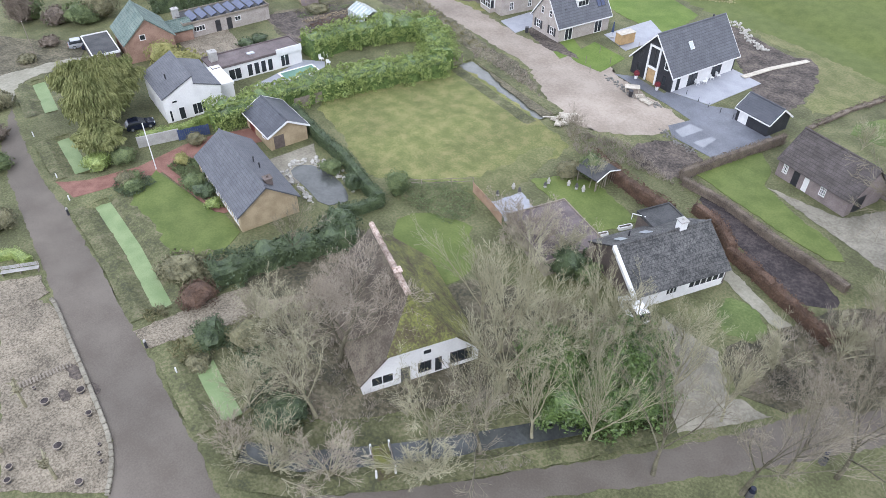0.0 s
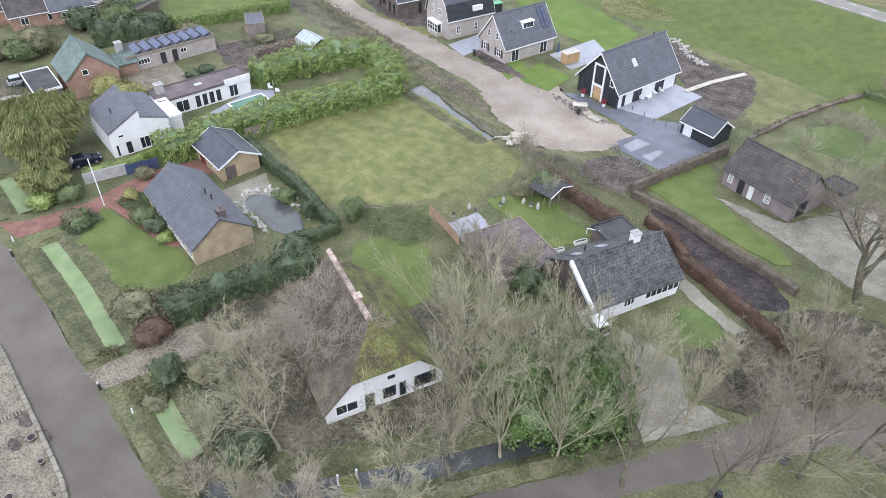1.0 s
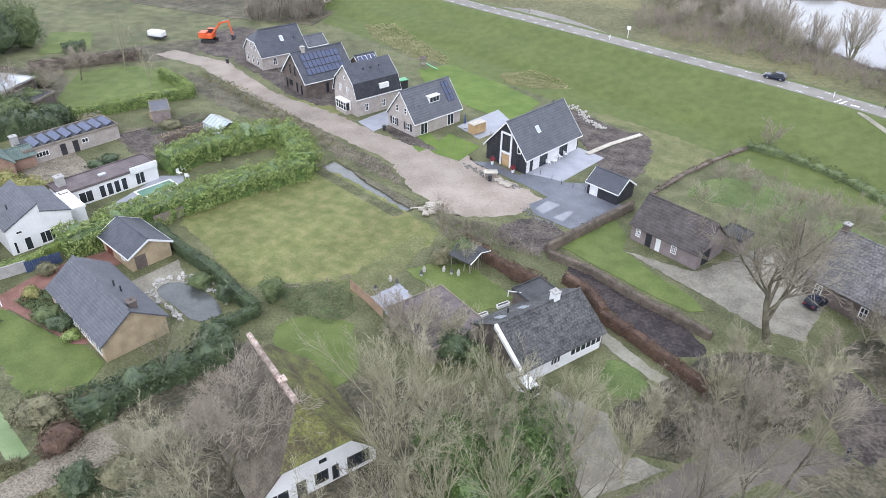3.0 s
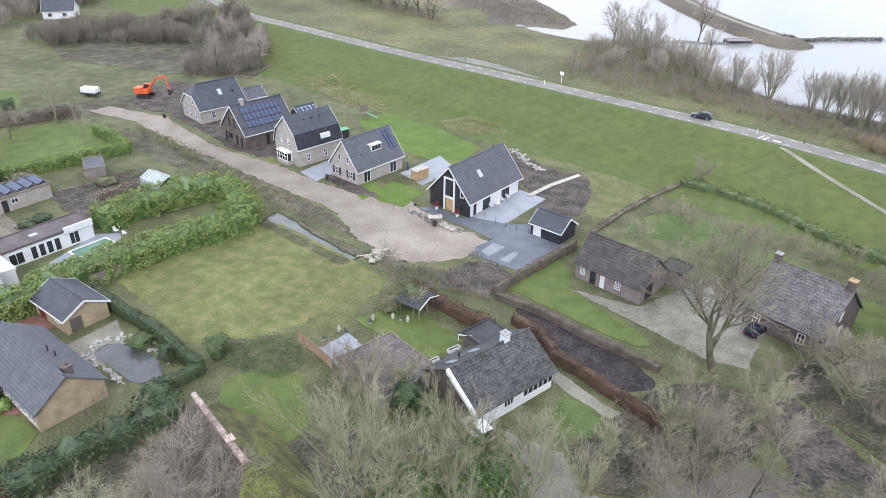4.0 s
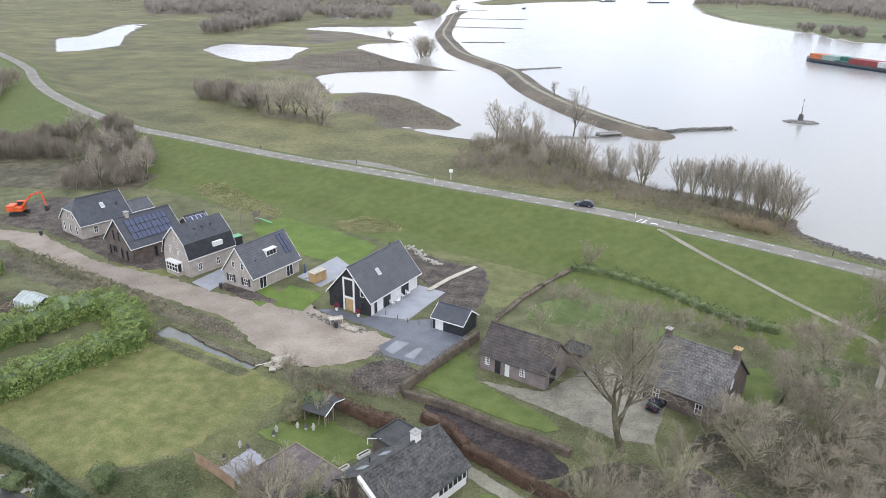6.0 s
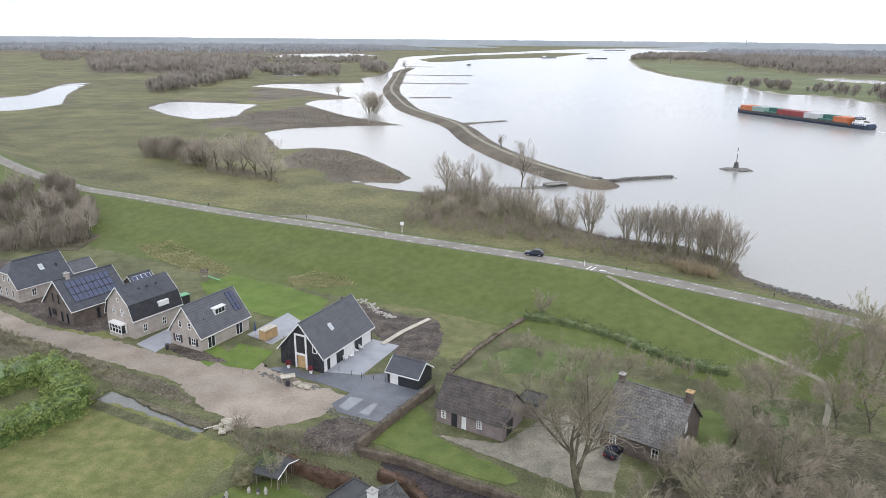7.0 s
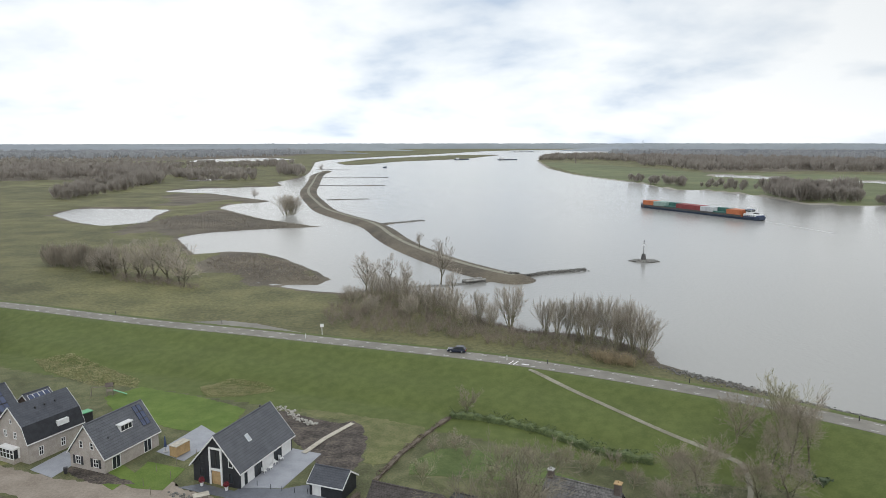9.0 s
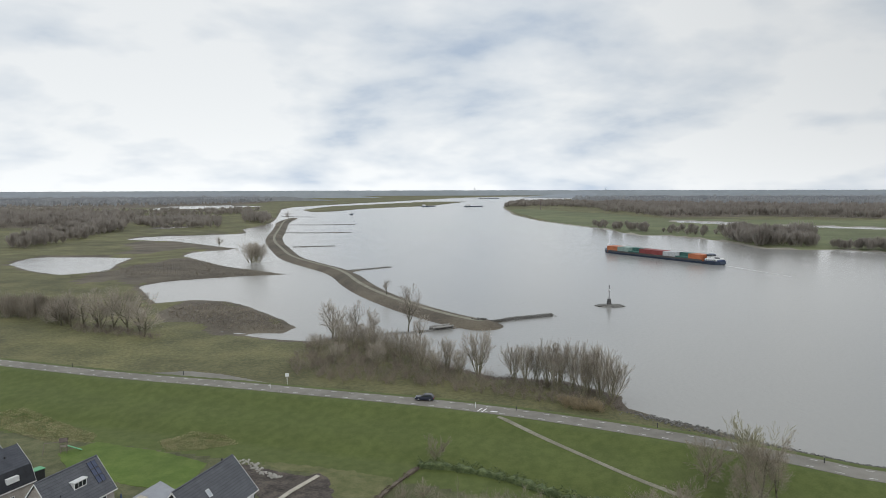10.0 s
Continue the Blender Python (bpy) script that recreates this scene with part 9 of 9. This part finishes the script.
def pot(x, y, z, r, h, label, plant=None):
    p = thing("plant_pot", x, y, z, 0, label, "pot", "plant pots")
    b = bmesh.new()
    bar(b, (0, 0, 0), (0, 0, h), r * 0.75, 12, r)
    part("vessel", b, M_TRIM if plant else M_DARKSTEEL, p)
    b = bmesh.new()
    bar(b, (0, 0, h - 0.05), (0, 0, h + 0.03), r * 1.08, 12)
    part("rim", b, M_TRIM if plant else M_FENCE, p)
    if not plant:
        b = bmesh.new()
        bar(b, (0, 0, h - 0.05), (0, 0, h + 0.04), r * 0.86, 12)
        part("dark_earth_fill", b, M_SOIL, p)
    if plant:
        rng = np.random.default_rng(int(abs(x) * 10))
        D = rng.normal(0, 1, (260, 3))
        D /= np.linalg.norm(D, axis=1)[:, None]
        leaf_mesh("foliage", D * 0.5 * (0.6 + 0.4 * rng.random((260, 1))) + np.array([[0, 0, h + 0.45]]), D, 0.2, plant, p, 3)


for (x, y) in [(-43.8, 103.1), (-39.3, 101.8)]:
    pot(x, y, 0.2, 0.3, 0.55, "white pot with a red shrub beside the door", M_REDLEAF)
for (x, y), r in (((-44.1, 4.8), 0.35), ((-53.2, 9.9), 0.4), ((-54.5, 7.0), 0.4), ((-48.9, 5.4), 0.4), ((-50.1, 1.6), 0.3), ((-50.1, 9.0), 0.3), ((-48.9, 0.9), 0.3)):
    pot(x, y, 0.08, r, 0.4, "round dark pot with a pale rim on gravel")
for i, (x, y) in enumerate([(-46.3, 7.9), (-45.5, 7.4), (-44.6, 7.1), (-56.9, 7.1)]):
    pot(x, y, 0.08, 0.16, 0.3, "small dark pot on gravel")


# pollarded stumps in the gravel yard
def stump(x, y, yaw, h, seed):
    rng = np.random.default_rng(seed)
    t = thing("pollard_stump", x, y, 0.15, yaw, "short mossy pollarded tree without leaves", "tree", "pollard stumps")
    segs = [(np.array([0, 0, -0.1]), np.array([0.05, 0.02, h]), 0.16, 0.13)]
    tubes("trunk", segs, M_BARK, t, 8)
    segs = []
    for i in range(9):
        a = rng.random() * 6.28
        p0 = np.array([0.05, 0.02, h * (0.6 + 0.4 * rng.random())])
        p1 = p0 + np.array([math.cos(a) * 0.5, math.sin(a) * 0.5, 0.25 + 0.3 * rng.random()])
        segs.append((p0, p1, 0.1, 0.09))
        for j in range(3):
            p2 = p1 + rng.normal(0, 0.14, 3) + np.array([0, 0, 0.15])
            segs.append((p1, p2, 0.07, 0.05))
    tubes("knuckled_limbs", segs, M_BARK, t, 6)["kind"] = "stuff"


for i, (x, y) in enumerate([(-55.6, 5.6), (-46.2, 3.7), (-52.4, 1.9)]):
    stump(x, y, 50 * i, 3.0, 90 + i)
for i, (x, y) in enumerate([(-55.5, 10.6), (-56.5, 10.7), (-54.1, 8.6), (-52.7, 10.8)]):
    patch("damp_soil", [(x + 0.9 * math.cos(k), y + 0.6 * math.sin(k)) for k in (0, 0.9, 1.8, 2.7, 3.6, 4.5, 5.4)], 0.052, M_EARTH, "damp dark soil in the gravel", wob=0.5, step=0.4)
# yard kerb
kb = thing("stone_kerb", 0, 0, 0, 0, "pale rough stone kerb between gravel and road", "kerb", kind="structure")
kl = resample(smooth_line([(-67.6, 14.2), (-65.9, 14.0), (-59.5, 12.3), (-53.9, 10.9), (-49.3, 9.7), (-46.1, 8.8), (-43.4, 7.4), (-41.3, 5.7)]), 0.7, False)
for i, ((xa, ya), (xb, yb)) in enumerate(zip(kl, kl[1:])):
    b = bmesh.new()
    a = math.atan2(yb - ya, xb - xa)
    ln = math.hypot(xb - xa, yb - ya)
    hh = 0.32 + 0.12 * noise.noise((xa * 2, ya * 2, 0.5))
    box(b, 0.02, -0.22 - 0.06 * noise.noise((xa * 3, ya, 1)), 0, ln - 0.02, 0.2, hh, bevel=0.06)
    st = part("kerb_stone", b, M_PALEPAV, kb)
    st.location, st.rotation_euler = (xa, ya, 0), (0, 0, a)
# gravel yard grating
(xa, ya), (xb, yb) = [(-58.5, 5.7), (-57.2, 11.1)]
gr = thing("drain_grating", xa, ya, 0.14, math.degrees(math.atan2(yb - ya, xb - xa)), "long slatted drain grating in the gravel", "grating")
ln = math.hypot(xb - xa, yb - ya)
n = int(ln / 0.3)
for i in range(n):
    b = bmesh.new()
    box(b, i * ln / n, -0.4, -0.06, i * ln / n + 0.14, 0.4, 0.03)
    part("slat", b, M_FENCE, gr)
# white bench
(x, y) = (-74.4, 14.1)
be = thing("garden_bench", x, y, 0.0, 55.0, "long weathered grey slatted garden bench", "bench")
for i in range(4):
    b = bmesh.new()
    box(b, -2.0, -0.3 + i * 0.16, 0.42, 2.0, -0.18 + i * 0.16, 0.46)
    part("seat_slat", b, M_CONCRETE, be)
for i in range(3):
    b = bmesh.new()
    box(b, -2.0, 0.34, 0.55 + i * 0.16, 2.0, 0.38, 0.66 + i * 0.16)
    part("back_slat", b, M_CONCRETE, be)
for xx in (-1.9, 0, 1.85):
    b = bmesh.new()
    box(b, xx, -0.3, 0, xx + 0.08, 0.4, 0.42)
    box(b, xx, 0.32, 0.42, xx + 0.08, 0.4, 1.05)
    part("leg", b, M_FENCE, be)
hedge("box_hedge", [(-78.7, 13.2), (-77.7, 15.0), (-75.1, 15.4)], 1.2, 1.0, M_HEDGE, "clipped yellow green hedge behind the bench", leaf=0.16, dens=60, seed=41, rough=0.05)
patch("bench_terrace", [(-75.6, 10.3), (-72.3, 15.2), (-68.8, 14.4), (-68.4, 10.2), (-69.8, 7.8)], 0.04, M_GRAVEL, "grey gravel terrace by the bench", wob=0.2)

# black roadside posts
for (x, y) in [(-53.5, 17.1), (-80.4, 23.0)]:
    post("bollard", "black roadside bollard with a pale top", x, y, 0.05, 0.9, 0.16, M_DARKMETAL, "bollard", "roadside bollards", M_CONCRETE)
for (x, y) in [(-83.2, 24.6), (-89.1, 26.0), (-48.3, 17.2), (-101.8, 29.0)]:
    post("white_post", "small white garden post", x, y, 0.0, 0.8, 0.09, M_TRIM, "post", "white posts")
for (x, y) in [(4.1, 48.6), (0.4, 41.1)] + [(14.4, 60.5)]:
    post("bollard", "dark rubbish bin beside the lane", x, y, 0.05, 1.0, 0.35, M_DARKSTEEL, "bin", "lane bins", M_CARBLUE)
post("street_lamp", "slim street lamp beside the village road", *(-127.6, 41.8), 0.0, 6.0, 0.07, M_FENCE, "lamp", "", M_TRIM)

# footbridge
(xa, ya), (xb, yb) = [(-24.3, 22.2), (-27.2, 24.2)]
br = thing("footbridge", xa, ya, 0.05, math.degrees(math.atan2(yb - ya, xb - xa)), "mossy plank footbridge with white posts", "bridge")
ln = math.hypot(xb - xa, yb - ya)
n = int(ln / 0.25)
for i in range(n):
    b = bmesh.new()
    box(b, i * ln / n, -0.8, 0.06, (i + 1) * ln / n - 0.03, 0.8, 0.13)
    part("plank", b, M_MOSS, br)
for sx in (0.4, ln - 0.4):
    for sy in (-0.85, 0.85):
        b = bmesh.new()
        bar(b, (sx, sy, -0.6), (sx, sy, 1.1), 0.1, 8)
        part("bridge_post", b, M_TRIM, br, "white painted post")
for sy in (-0.85, 0.85):
    b = bmesh.new()
    bar(b, (0.4, sy, 0.9), (ln - 0.4, sy, 0.9), 0.05, 6)
    part("handrail", b, M_FENCE, br)

# building materials on the track
def pallet(x, y, z, yaw, stack):
    p = thing("pallet_stack", x, y, z, yaw, "pale wooden pallets and boards piled on sand", "pallet", "pallet piles")
    for k in range(stack):
        for i in range(5):
            b = bmesh.new()
            box(b, -0.6 + i * 0.26, -0.5, k * 0.16 + 0.1, -0.6 + i * 0.26 + 0.18, 0.5, k * 0.16 + 0.14)
            part("board", b, M_PALEWOOD, p)
        for yy in (-0.5, -0.05, 0.4):
            b = bmesh.new()
            box(b, -0.6, yy, k * 0.16, 0.62, yy + 0.1, k * 0.16 + 0.1)
            part("bearer", b, M_PALEWOOD, p)


for i, (x, y) in enumerate([(-46.7, 83.0), (-46.3, 84.6), (-45.1, 84.1), (-45.2, 85.9), (-45.5, 82.0), (-44.9, 82.9)]):
    pallet(x, y, 0.22, 25 * i + 10, 1 + i % 3)
for i in range(4):
    (x, y) = (-45.5, 83.9)
    pb = thing("loose_board", x + 1.6 * math.sin(i * 2.1), y + 1.3 * math.cos(i * 1.7), 0.56 + 0.05 * i, 20 + 9 * i, "long pale board on a pile of pallets", "board", "loose boards")
    b = bmesh.new()
    box(b, -1.6, -0.12, 0, 1.6, 0.12, 0.05)
    part("plank", b, M_PALEWOOD, pb)
for (x, y) in [(-41.5, 97.0)] + [(-68.1, 106.1), (-121.5, 121.2)]:
    p = thing("wheelie_bin", x, y, 0.2, 30, "dark wheeled rubbish bin on the track", "bin", "rubbish bins")
    b = bmesh.new()
    loft(b, [[(-0.25, -0.25, 0.05), (0.25, -0.25, 0.05), (0.25, 0.25, 0.05), (-0.25, 0.25, 0.05)], [(-0.32, -0.32, 1.0), (0.32, -0.32, 1.0), (0.32, 0.32, 1.0), (-0.32, 0.32, 1.0)]])
    part("body", b, M_DARKMETAL, p)
    b = bmesh.new()
    box(b, -0.35, -0.35, 1.0, 0.35, 0.35, 1.08, bevel=0.03)
    part("lid", b, M_DARKMETAL, p)
(x, y) = (-42.2, 98.8)
wb = thing("work_bench", x, y, 0.22, 30, "rough wooden work bench on sand", "bench")
b = bmesh.new()
box(b, -1.2, -0.7, 0.75, 1.2, 0.7, 0.82)
part("top", b, M_PALEWOOD, wb)
for sx in (-1.1, 1.0):
    for sy in (-0.6, 0.5):
        b = bmesh.new()
        box(b, sx, sy, 0, sx + 0.1, sy + 0.1, 0.75)
        part("leg", b, M_PALEWOOD, wb)
for i, (x, y) in enumerate([(-40.4, 98.0), (-39.3, 97.3), (-38.2, 97.0)]):
    pallet(x, y, 0.22, 40 + 20 * i, 1)

# stone heaps of dug paving
def rubble(name, label, line, n, size, material, seed, spread=0.6):
    rng = np.random.default_rng(seed)
    line = resample(line, 0.3, False)
    x0, y0 = line[0]
    t = thing(name, x0, y0, drop(x0, y0), 0, label, "rubble", kind="stuff")
    bm = bmesh.new()
    for i in range(n):
        x, y = line[rng.integers(0, len(line))]
        x, y = x + rng.normal(0, spread), y + rng.normal(0, spread)
        s = size * (0.5 + rng.random())
        m = Matrix.Translation((x - x0, y - y0, drop(x, y) - drop(x0, y0) + s * 0.2)) @ Euler((rng.random() * 0.6, rng.random() * 0.6, rng.random() * 6)).to_matrix().to_4x4()
        box(bm, -s / 2, -s * 0.35, -s * 0.25, s / 2, s * 0.35, s * 0.25, m)
    part("stone", bm, material, t)["kind"] = "stuff"


rubble("paving_rubble", "heap of grey concrete pavers", [(-47.6, 100.7), (-41.9, 98.0), (-36.6, 97.7)], 90, 0.3, M_STONE, 5, 0.4)
rubble("paving_rubble", "low heap of grey concrete pavers beside paving", [(-33.1, 91.2), (-29.9, 89.5), (-26.9, 88.6)], 70, 0.28, M_STONE, 6, 0.3)
rubble("sand_heap_rubble", "pale rubble and sand behind the house", [(-40.6, 136.7), (-38.0, 135.4), (-35.1, 131.5), (-31.8, 128.4)], 90, 0.4, M_PALESTONE, 7, 0.5)
rubble("bank_stones", "stones along the river bank below the dike", [(47.5, 165.7), (54.9, 159.1), (64.3, 149.8), (75.9, 138.7), (85.0, 129.6)], 700, 0.4, M_STONE, 8, 1.6)
rubble("groyne_stones", "dark stones of the river groyne", [(13.9, 279.5), (28.8, 290.4), (46.8, 299.4)], 420, 0.6, M_STONE, 9, 1.0)
ribbon("plank_path", [(-30.4, 115.7), (-27.9, 122.1), (-24.0, 129.3)], 1.0, 0.2, M_PALEWOOD, "pale board path over dark soil", cat="path")

# garden things behind the new houses
(x, y) = (-79.4, 141.7)
ps = thing("climbing_frame", x, y, 0.05, 20, "wooden climbing frame with a green slide", "play frame")
for sx in (-0.6, 0.6):
    for sy in (-0.6, 0.6):
        b = bmesh.new()
        bar(b, (sx, sy, 0), (sx, sy, 2.6), 0.06, 6)
        part("post", b, M_FENCE, ps)
b = bmesh.new()
box(b, -0.7, -0.7, 1.3, 0.7, 0.7, 1.38)
part("platform", b, M_FENCE, ps)
for sgn in (-1, 1):
    b = bmesh.new()
    roof_slab(b, [(-0.8, sgn * 0.8, 2.4), (0.8, sgn * 0.8, 2.4), (0.8, 0, 3.1), (-0.8, 0, 3.1)], 0.05)
    part("roof_board", b, M_BRICKB, ps)
b = bmesh.new()
roof_slab(b, [(0.7, -0.3, 1.4), (3.4, -0.3, 0.15), (3.4, 0.3, 0.15), (0.7, 0.3, 1.4)], 0.06)
part("slide", b, M_SLIDE, ps, "green plastic slide")
b = bmesh.new()
bar(b, (-0.6, 0, 2.3), (-3.6, 0, 2.3), 0.07, 6)
bar(b, (-3.6, 0, 2.3), (-3.9, 0.9, 0), 0.06, 6)
bar(b, (-3.6, 0, 2.3), (-3.9, -0.9, 0), 0.06, 6)
part("swing_beam", b, M_FENCE, ps)
(x, y) = (-55.1, 115.0)
um = thing("garden_parasol", x, y, 0.2, 0, "closed dark blue garden parasol", "parasol")
b = bmesh.new()
bar(b, (0, 0, 0), (0, 0, 3.0), 0.04, 6)
part("pole", b, M_STEEL, um)
b = bmesh.new()
bar(b, (0, 0, 1.0), (0, 0, 2.9), 0.28, 8, 0.08)
part("folded_cloth", b, M_BLUEFENCE, um)
b = bmesh.new()
bar(b, (0, 0, 0), (0, 0, 0.1), 0.4, 10)
part("foot", b, M_CONCRETE, um)
(x, y) = (-52.3, 114.6)
st = thing("wooden_store", x, y, 0.18, 68, "pale new wooden garden store", "shed")
for i in range(9):
    b = bmesh.new()
    box(b, -1.6 + i * 0.36, -0.8, 0, -1.6 + i * 0.36 + 0.33, -0.74, 1.9)
    part("front_board", b, M_WOOD, st)
b = bmesh.new()
box(b, -1.6, -0.72, 0, 1.62, 0.8, 1.88)
part("carcass", b, M_WOOD, st)
b = bmesh.new()
box(b, -1.7, -0.9, 1.9, 1.72, 0.9, 1.98)
part("lid", b, M_PALEWOOD, st)
for x, y in ((-77.0, 127.7),):
    p = thing("garden_tank", x, y, 0.1, 60, "green garden container behind a house", "container")
    b = bmesh.new()
    box(b, -1.2, -0.8, 0, 1.2, 0.8, 2.0, bevel=0.1)
    part("body", b, M_DARKMETAL, p)
    b = bmesh.new()
    box(b, -1.3, -0.9, 2.0, 1.3, 0.9, 2.15, bevel=0.05)
    part("lid", b, M_SLIDE, p)

# cottage garden: pergola, planters, ladder, benches, animal pen roof
for (x, y) in [(-27.1, 63.2), (-25.6, 66.5)]:
    p = thing("planter_box", x, y, 0.1, 58, "long white planter box on the lawn edge", "planter", "planters")
    for c in ((-0.9, -0.25, 0.9, -0.19), (-0.9, 0.19, 0.9, 0.25), (-0.9, -0.19, -0.84, 0.19), (0.84, -0.19, 0.9, 0.19)):
        b = bmesh.new()
        box(b, c[0], c[1], 0, c[2], c[3], 0.5)
        part("panel", b, M_TRIM, p)
    b = bmesh.new()
    box(b, -0.84, -0.19, 0.1, 0.84, 0.19, 0.42)
    part("soil", b, M_EARTH, p)
(xa, ya), (xb, yb) = [(-29.2, 56.4), (-28.1, 59.7)]
ld = thing("ladder", xa, ya, 2.36, math.degrees(math.atan2(yb - ya, xb - xa)), "wooden ladder lying on a felt roof", "ladder")
ln = math.hypot(xb - xa, yb - ya)
for sy in (-0.25, 0.25):
    b = bmesh.new()
    box(b, 0, sy - 0.04, 0.0, ln, sy + 0.04, 0.08)
    part("rail", b, M_PALEWOOD, ld)
for i in range(int(ln / 0.35)):
    b = bmesh.new()
    box(b, 0.2 + i * 0.35, -0.21, 0.02, 0.26 + i * 0.35, 0.21, 0.06)
    part("rung", b, M_PALEWOOD, ld)
(xa, ya), (xb, yb) = [(-33.0, 68.6), (-31.8, 74.4)]
pen = thing("garden_shelter", (xa + xb) / 2 - 1.3, (ya + yb) / 2 + 1.6, 0.0, math.degrees(math.atan2(yb - ya, xb - xa)), "open timber garden shelter with a dark felt roof and white edge", "shelter")
for sx in (-1.9, 0, 1.9):
    for sy in (-1.6, 1.6):
        b = bmesh.new()
        box(b, sx - 0.06, sy - 0.06, 0, sx + 0.06, sy + 0.06, 2.0 if sx else 2.6)
        part("post", b, M_FENCE, pen)
for sgn in (-1, 1):
    b = bmesh.new()
    roof_slab(b, [(0, -2.0, 2.75), (0, 2.0, 2.75), (sgn * 2.3, 2.0, 2.0), (sgn * 2.3, -2.0, 2.0)][::sgn], 0.08)
    part("roof_panel", b, M_ROOFELT, pen, "dark felt roof panel")
    b = bmesh.new()
    bar(b, (0, -2.03, 2.74), (sgn * 2.3, -2.03, 1.99), 0.07, 4)
    part("edge_board", b, M_TRIM, pen, "white edge board")
for i in range(7):
    b = bmesh.new()
    bar(b, (-1.7 + i * 0.55, -1.6, 0.1), (-1.4 + i * 0.55, -1.6, 2.0), 0.03, 4)
    part("lattice_bar", b, M_FENCE, pen)
(x, y) = (-24.0, 66.0)
pg = thing("roof_pergola", x, y, 2.62, 30, "white timber frame on a flat roof", "pergola")
b = bmesh.new()
bar(b, (-0.8, 0, 0.9), (0.9, 0, 0.55), 0.05, 4)
bar(b, (-0.8, 0, 0.85), (0.2, 0.5, 0.3), 0.05, 4)
bar(b, (-0.8, 0, 0), (-0.8, 0, 0.9), 0.06, 4)
part("timber", b, M_TRIM, pg)
patch("blue_terrace", [(-41.5, 60.1), (-39.8, 64.4), (-36.6, 62.7), (-37.5, 57.9)], 0.03, M_TERRACE, "pale blue grey gravel terrace", wob=0.2)
for i, (x, y) in enumerate([(-41.8, 61.7), (-41.1, 64.3), (-39.9, 64.0), (-35.9, 69.8), (-34.7, 69.8), (-33.7, 69.9), (-38.1, 67.4), (-38.2, 68.4)]):
    p = thing("garden_ornament", x, y, 0.1, 40 * i, "small grey stone garden ornament", "ornament", "garden ornaments")
    b = bmesh.new()
    bar(b, (0, 0, 0), (0, 0, 0.35), 0.22, 8, 0.14)
    part("foot", b, M_CONCRETE, p)
    b = bmesh.new()
    bar(b, (0, 0, 0.35), (0, 0, 0.8 + 0.1 * (i % 3)), 0.28, 8, 0.1)
    part("top", b, M_PALESTONE if i % 2 else M_DARKSTEEL, p)

# pond edge stones
rubble("pond_stones", "pale rough stones round the garden pond", [(-67.3, 47.8), (-67.9, 49.4), (-66.4, 51.3), (-63.9, 51.8), (-60.3, 51.4), (-57.0, 50.2)], 60, 0.5, M_PALESTONE, 15, 0.35)
rubble("pond_stones", "pale flat stones beside the garden pond", [(-67.2, 46.6), (-64.3, 46.0), (-62.1, 45.6), (-59.3, 44.7)], 40, 0.45, M_PALESTONE, 16, 0.3)

# distant village houses
for i, ((x, y), yw, wm, rm) in enumerate((((-238.0, 196.0), 35, M_WHITE, M_DARKSLATE), ((-292.0, 234.0), 20, M_WHITE, M_DARKSLATE), ((-150.0, 67.0), 70, M_BRICKR, M_BROWNTILE), ((-146.5, 73.7), 70, M_BRICKR, M_SLATE), ((-156.6, 64.0), 70, M_BRICKR, M_BROWNTILE))):
    house("village_house", "brick village house with a tiled roof", x, y, yw, 11.0, 8.0, 3.0, 6.5, wm, rm, near=[("w", 1.5, 2.7, 0.8, 2.2, 2, 1), ("w", 5.0, 6.2, 0.8, 2.2, 2, 1)], right=[("w", 1.5, 3.0, 0.8, 2.2, 2, 1), ("w", 6.5, 8.0, 0.8, 2.2, 2, 1)])
for (x, y), h in (((412, 9068), 60.0), ((1955, 8397), 60.0)):
    k = 4600 / math.hypot(x, y)
    py = thing("power_pylon", x * k, y * k, 0, 0, "distant steel lattice power pylon", "pylon", "pylons")
    b = bmesh.new()
    for sx in (-4, 4):
        for sy in (-4, 4):
            bar(b, (sx, sy, 0), (0, 0, h), 0.5, 4)
    for zz in (h * 0.7, h * 0.85):
        bar(b, (-10, 0, zz), (10, 0, zz), 0.6, 4)
    part("lattice", b, M_STEEL, py)
(x, y) = (240, 1712)
chim = thing("factory_chimney", x, y, 0, 0, "slender brick chimney on the far bank", "chimney")
b = bmesh.new()
bar(b, (0, 0, 0), (0, 0, 26.0), 1.3, 10, 0.9)
part("stack", b, M_BRICKP, chim)
b = bmesh.new()
bar(b, (0, 0, 25.7), (0, 0, 26.4), 1.1, 10)
part("crown_ring", b, M_CONCRETE, chim)

block("flat_roofed_house", "low house with a pale flat roof among trees", -148.5, 79.5, 15.0, 13.5, 12.0, 3.1, M_BRICKB, M_SKYGLASS, edge=M_CONCRETE, category="house")
block("flat_wing", "low dark wing beside the flat-roofed house", -136.5, 80.5, 15.0, 7.0, 6.0, 2.6, M_BRICKB, M_ROOFELT, edge=M_FENCE, category="house")
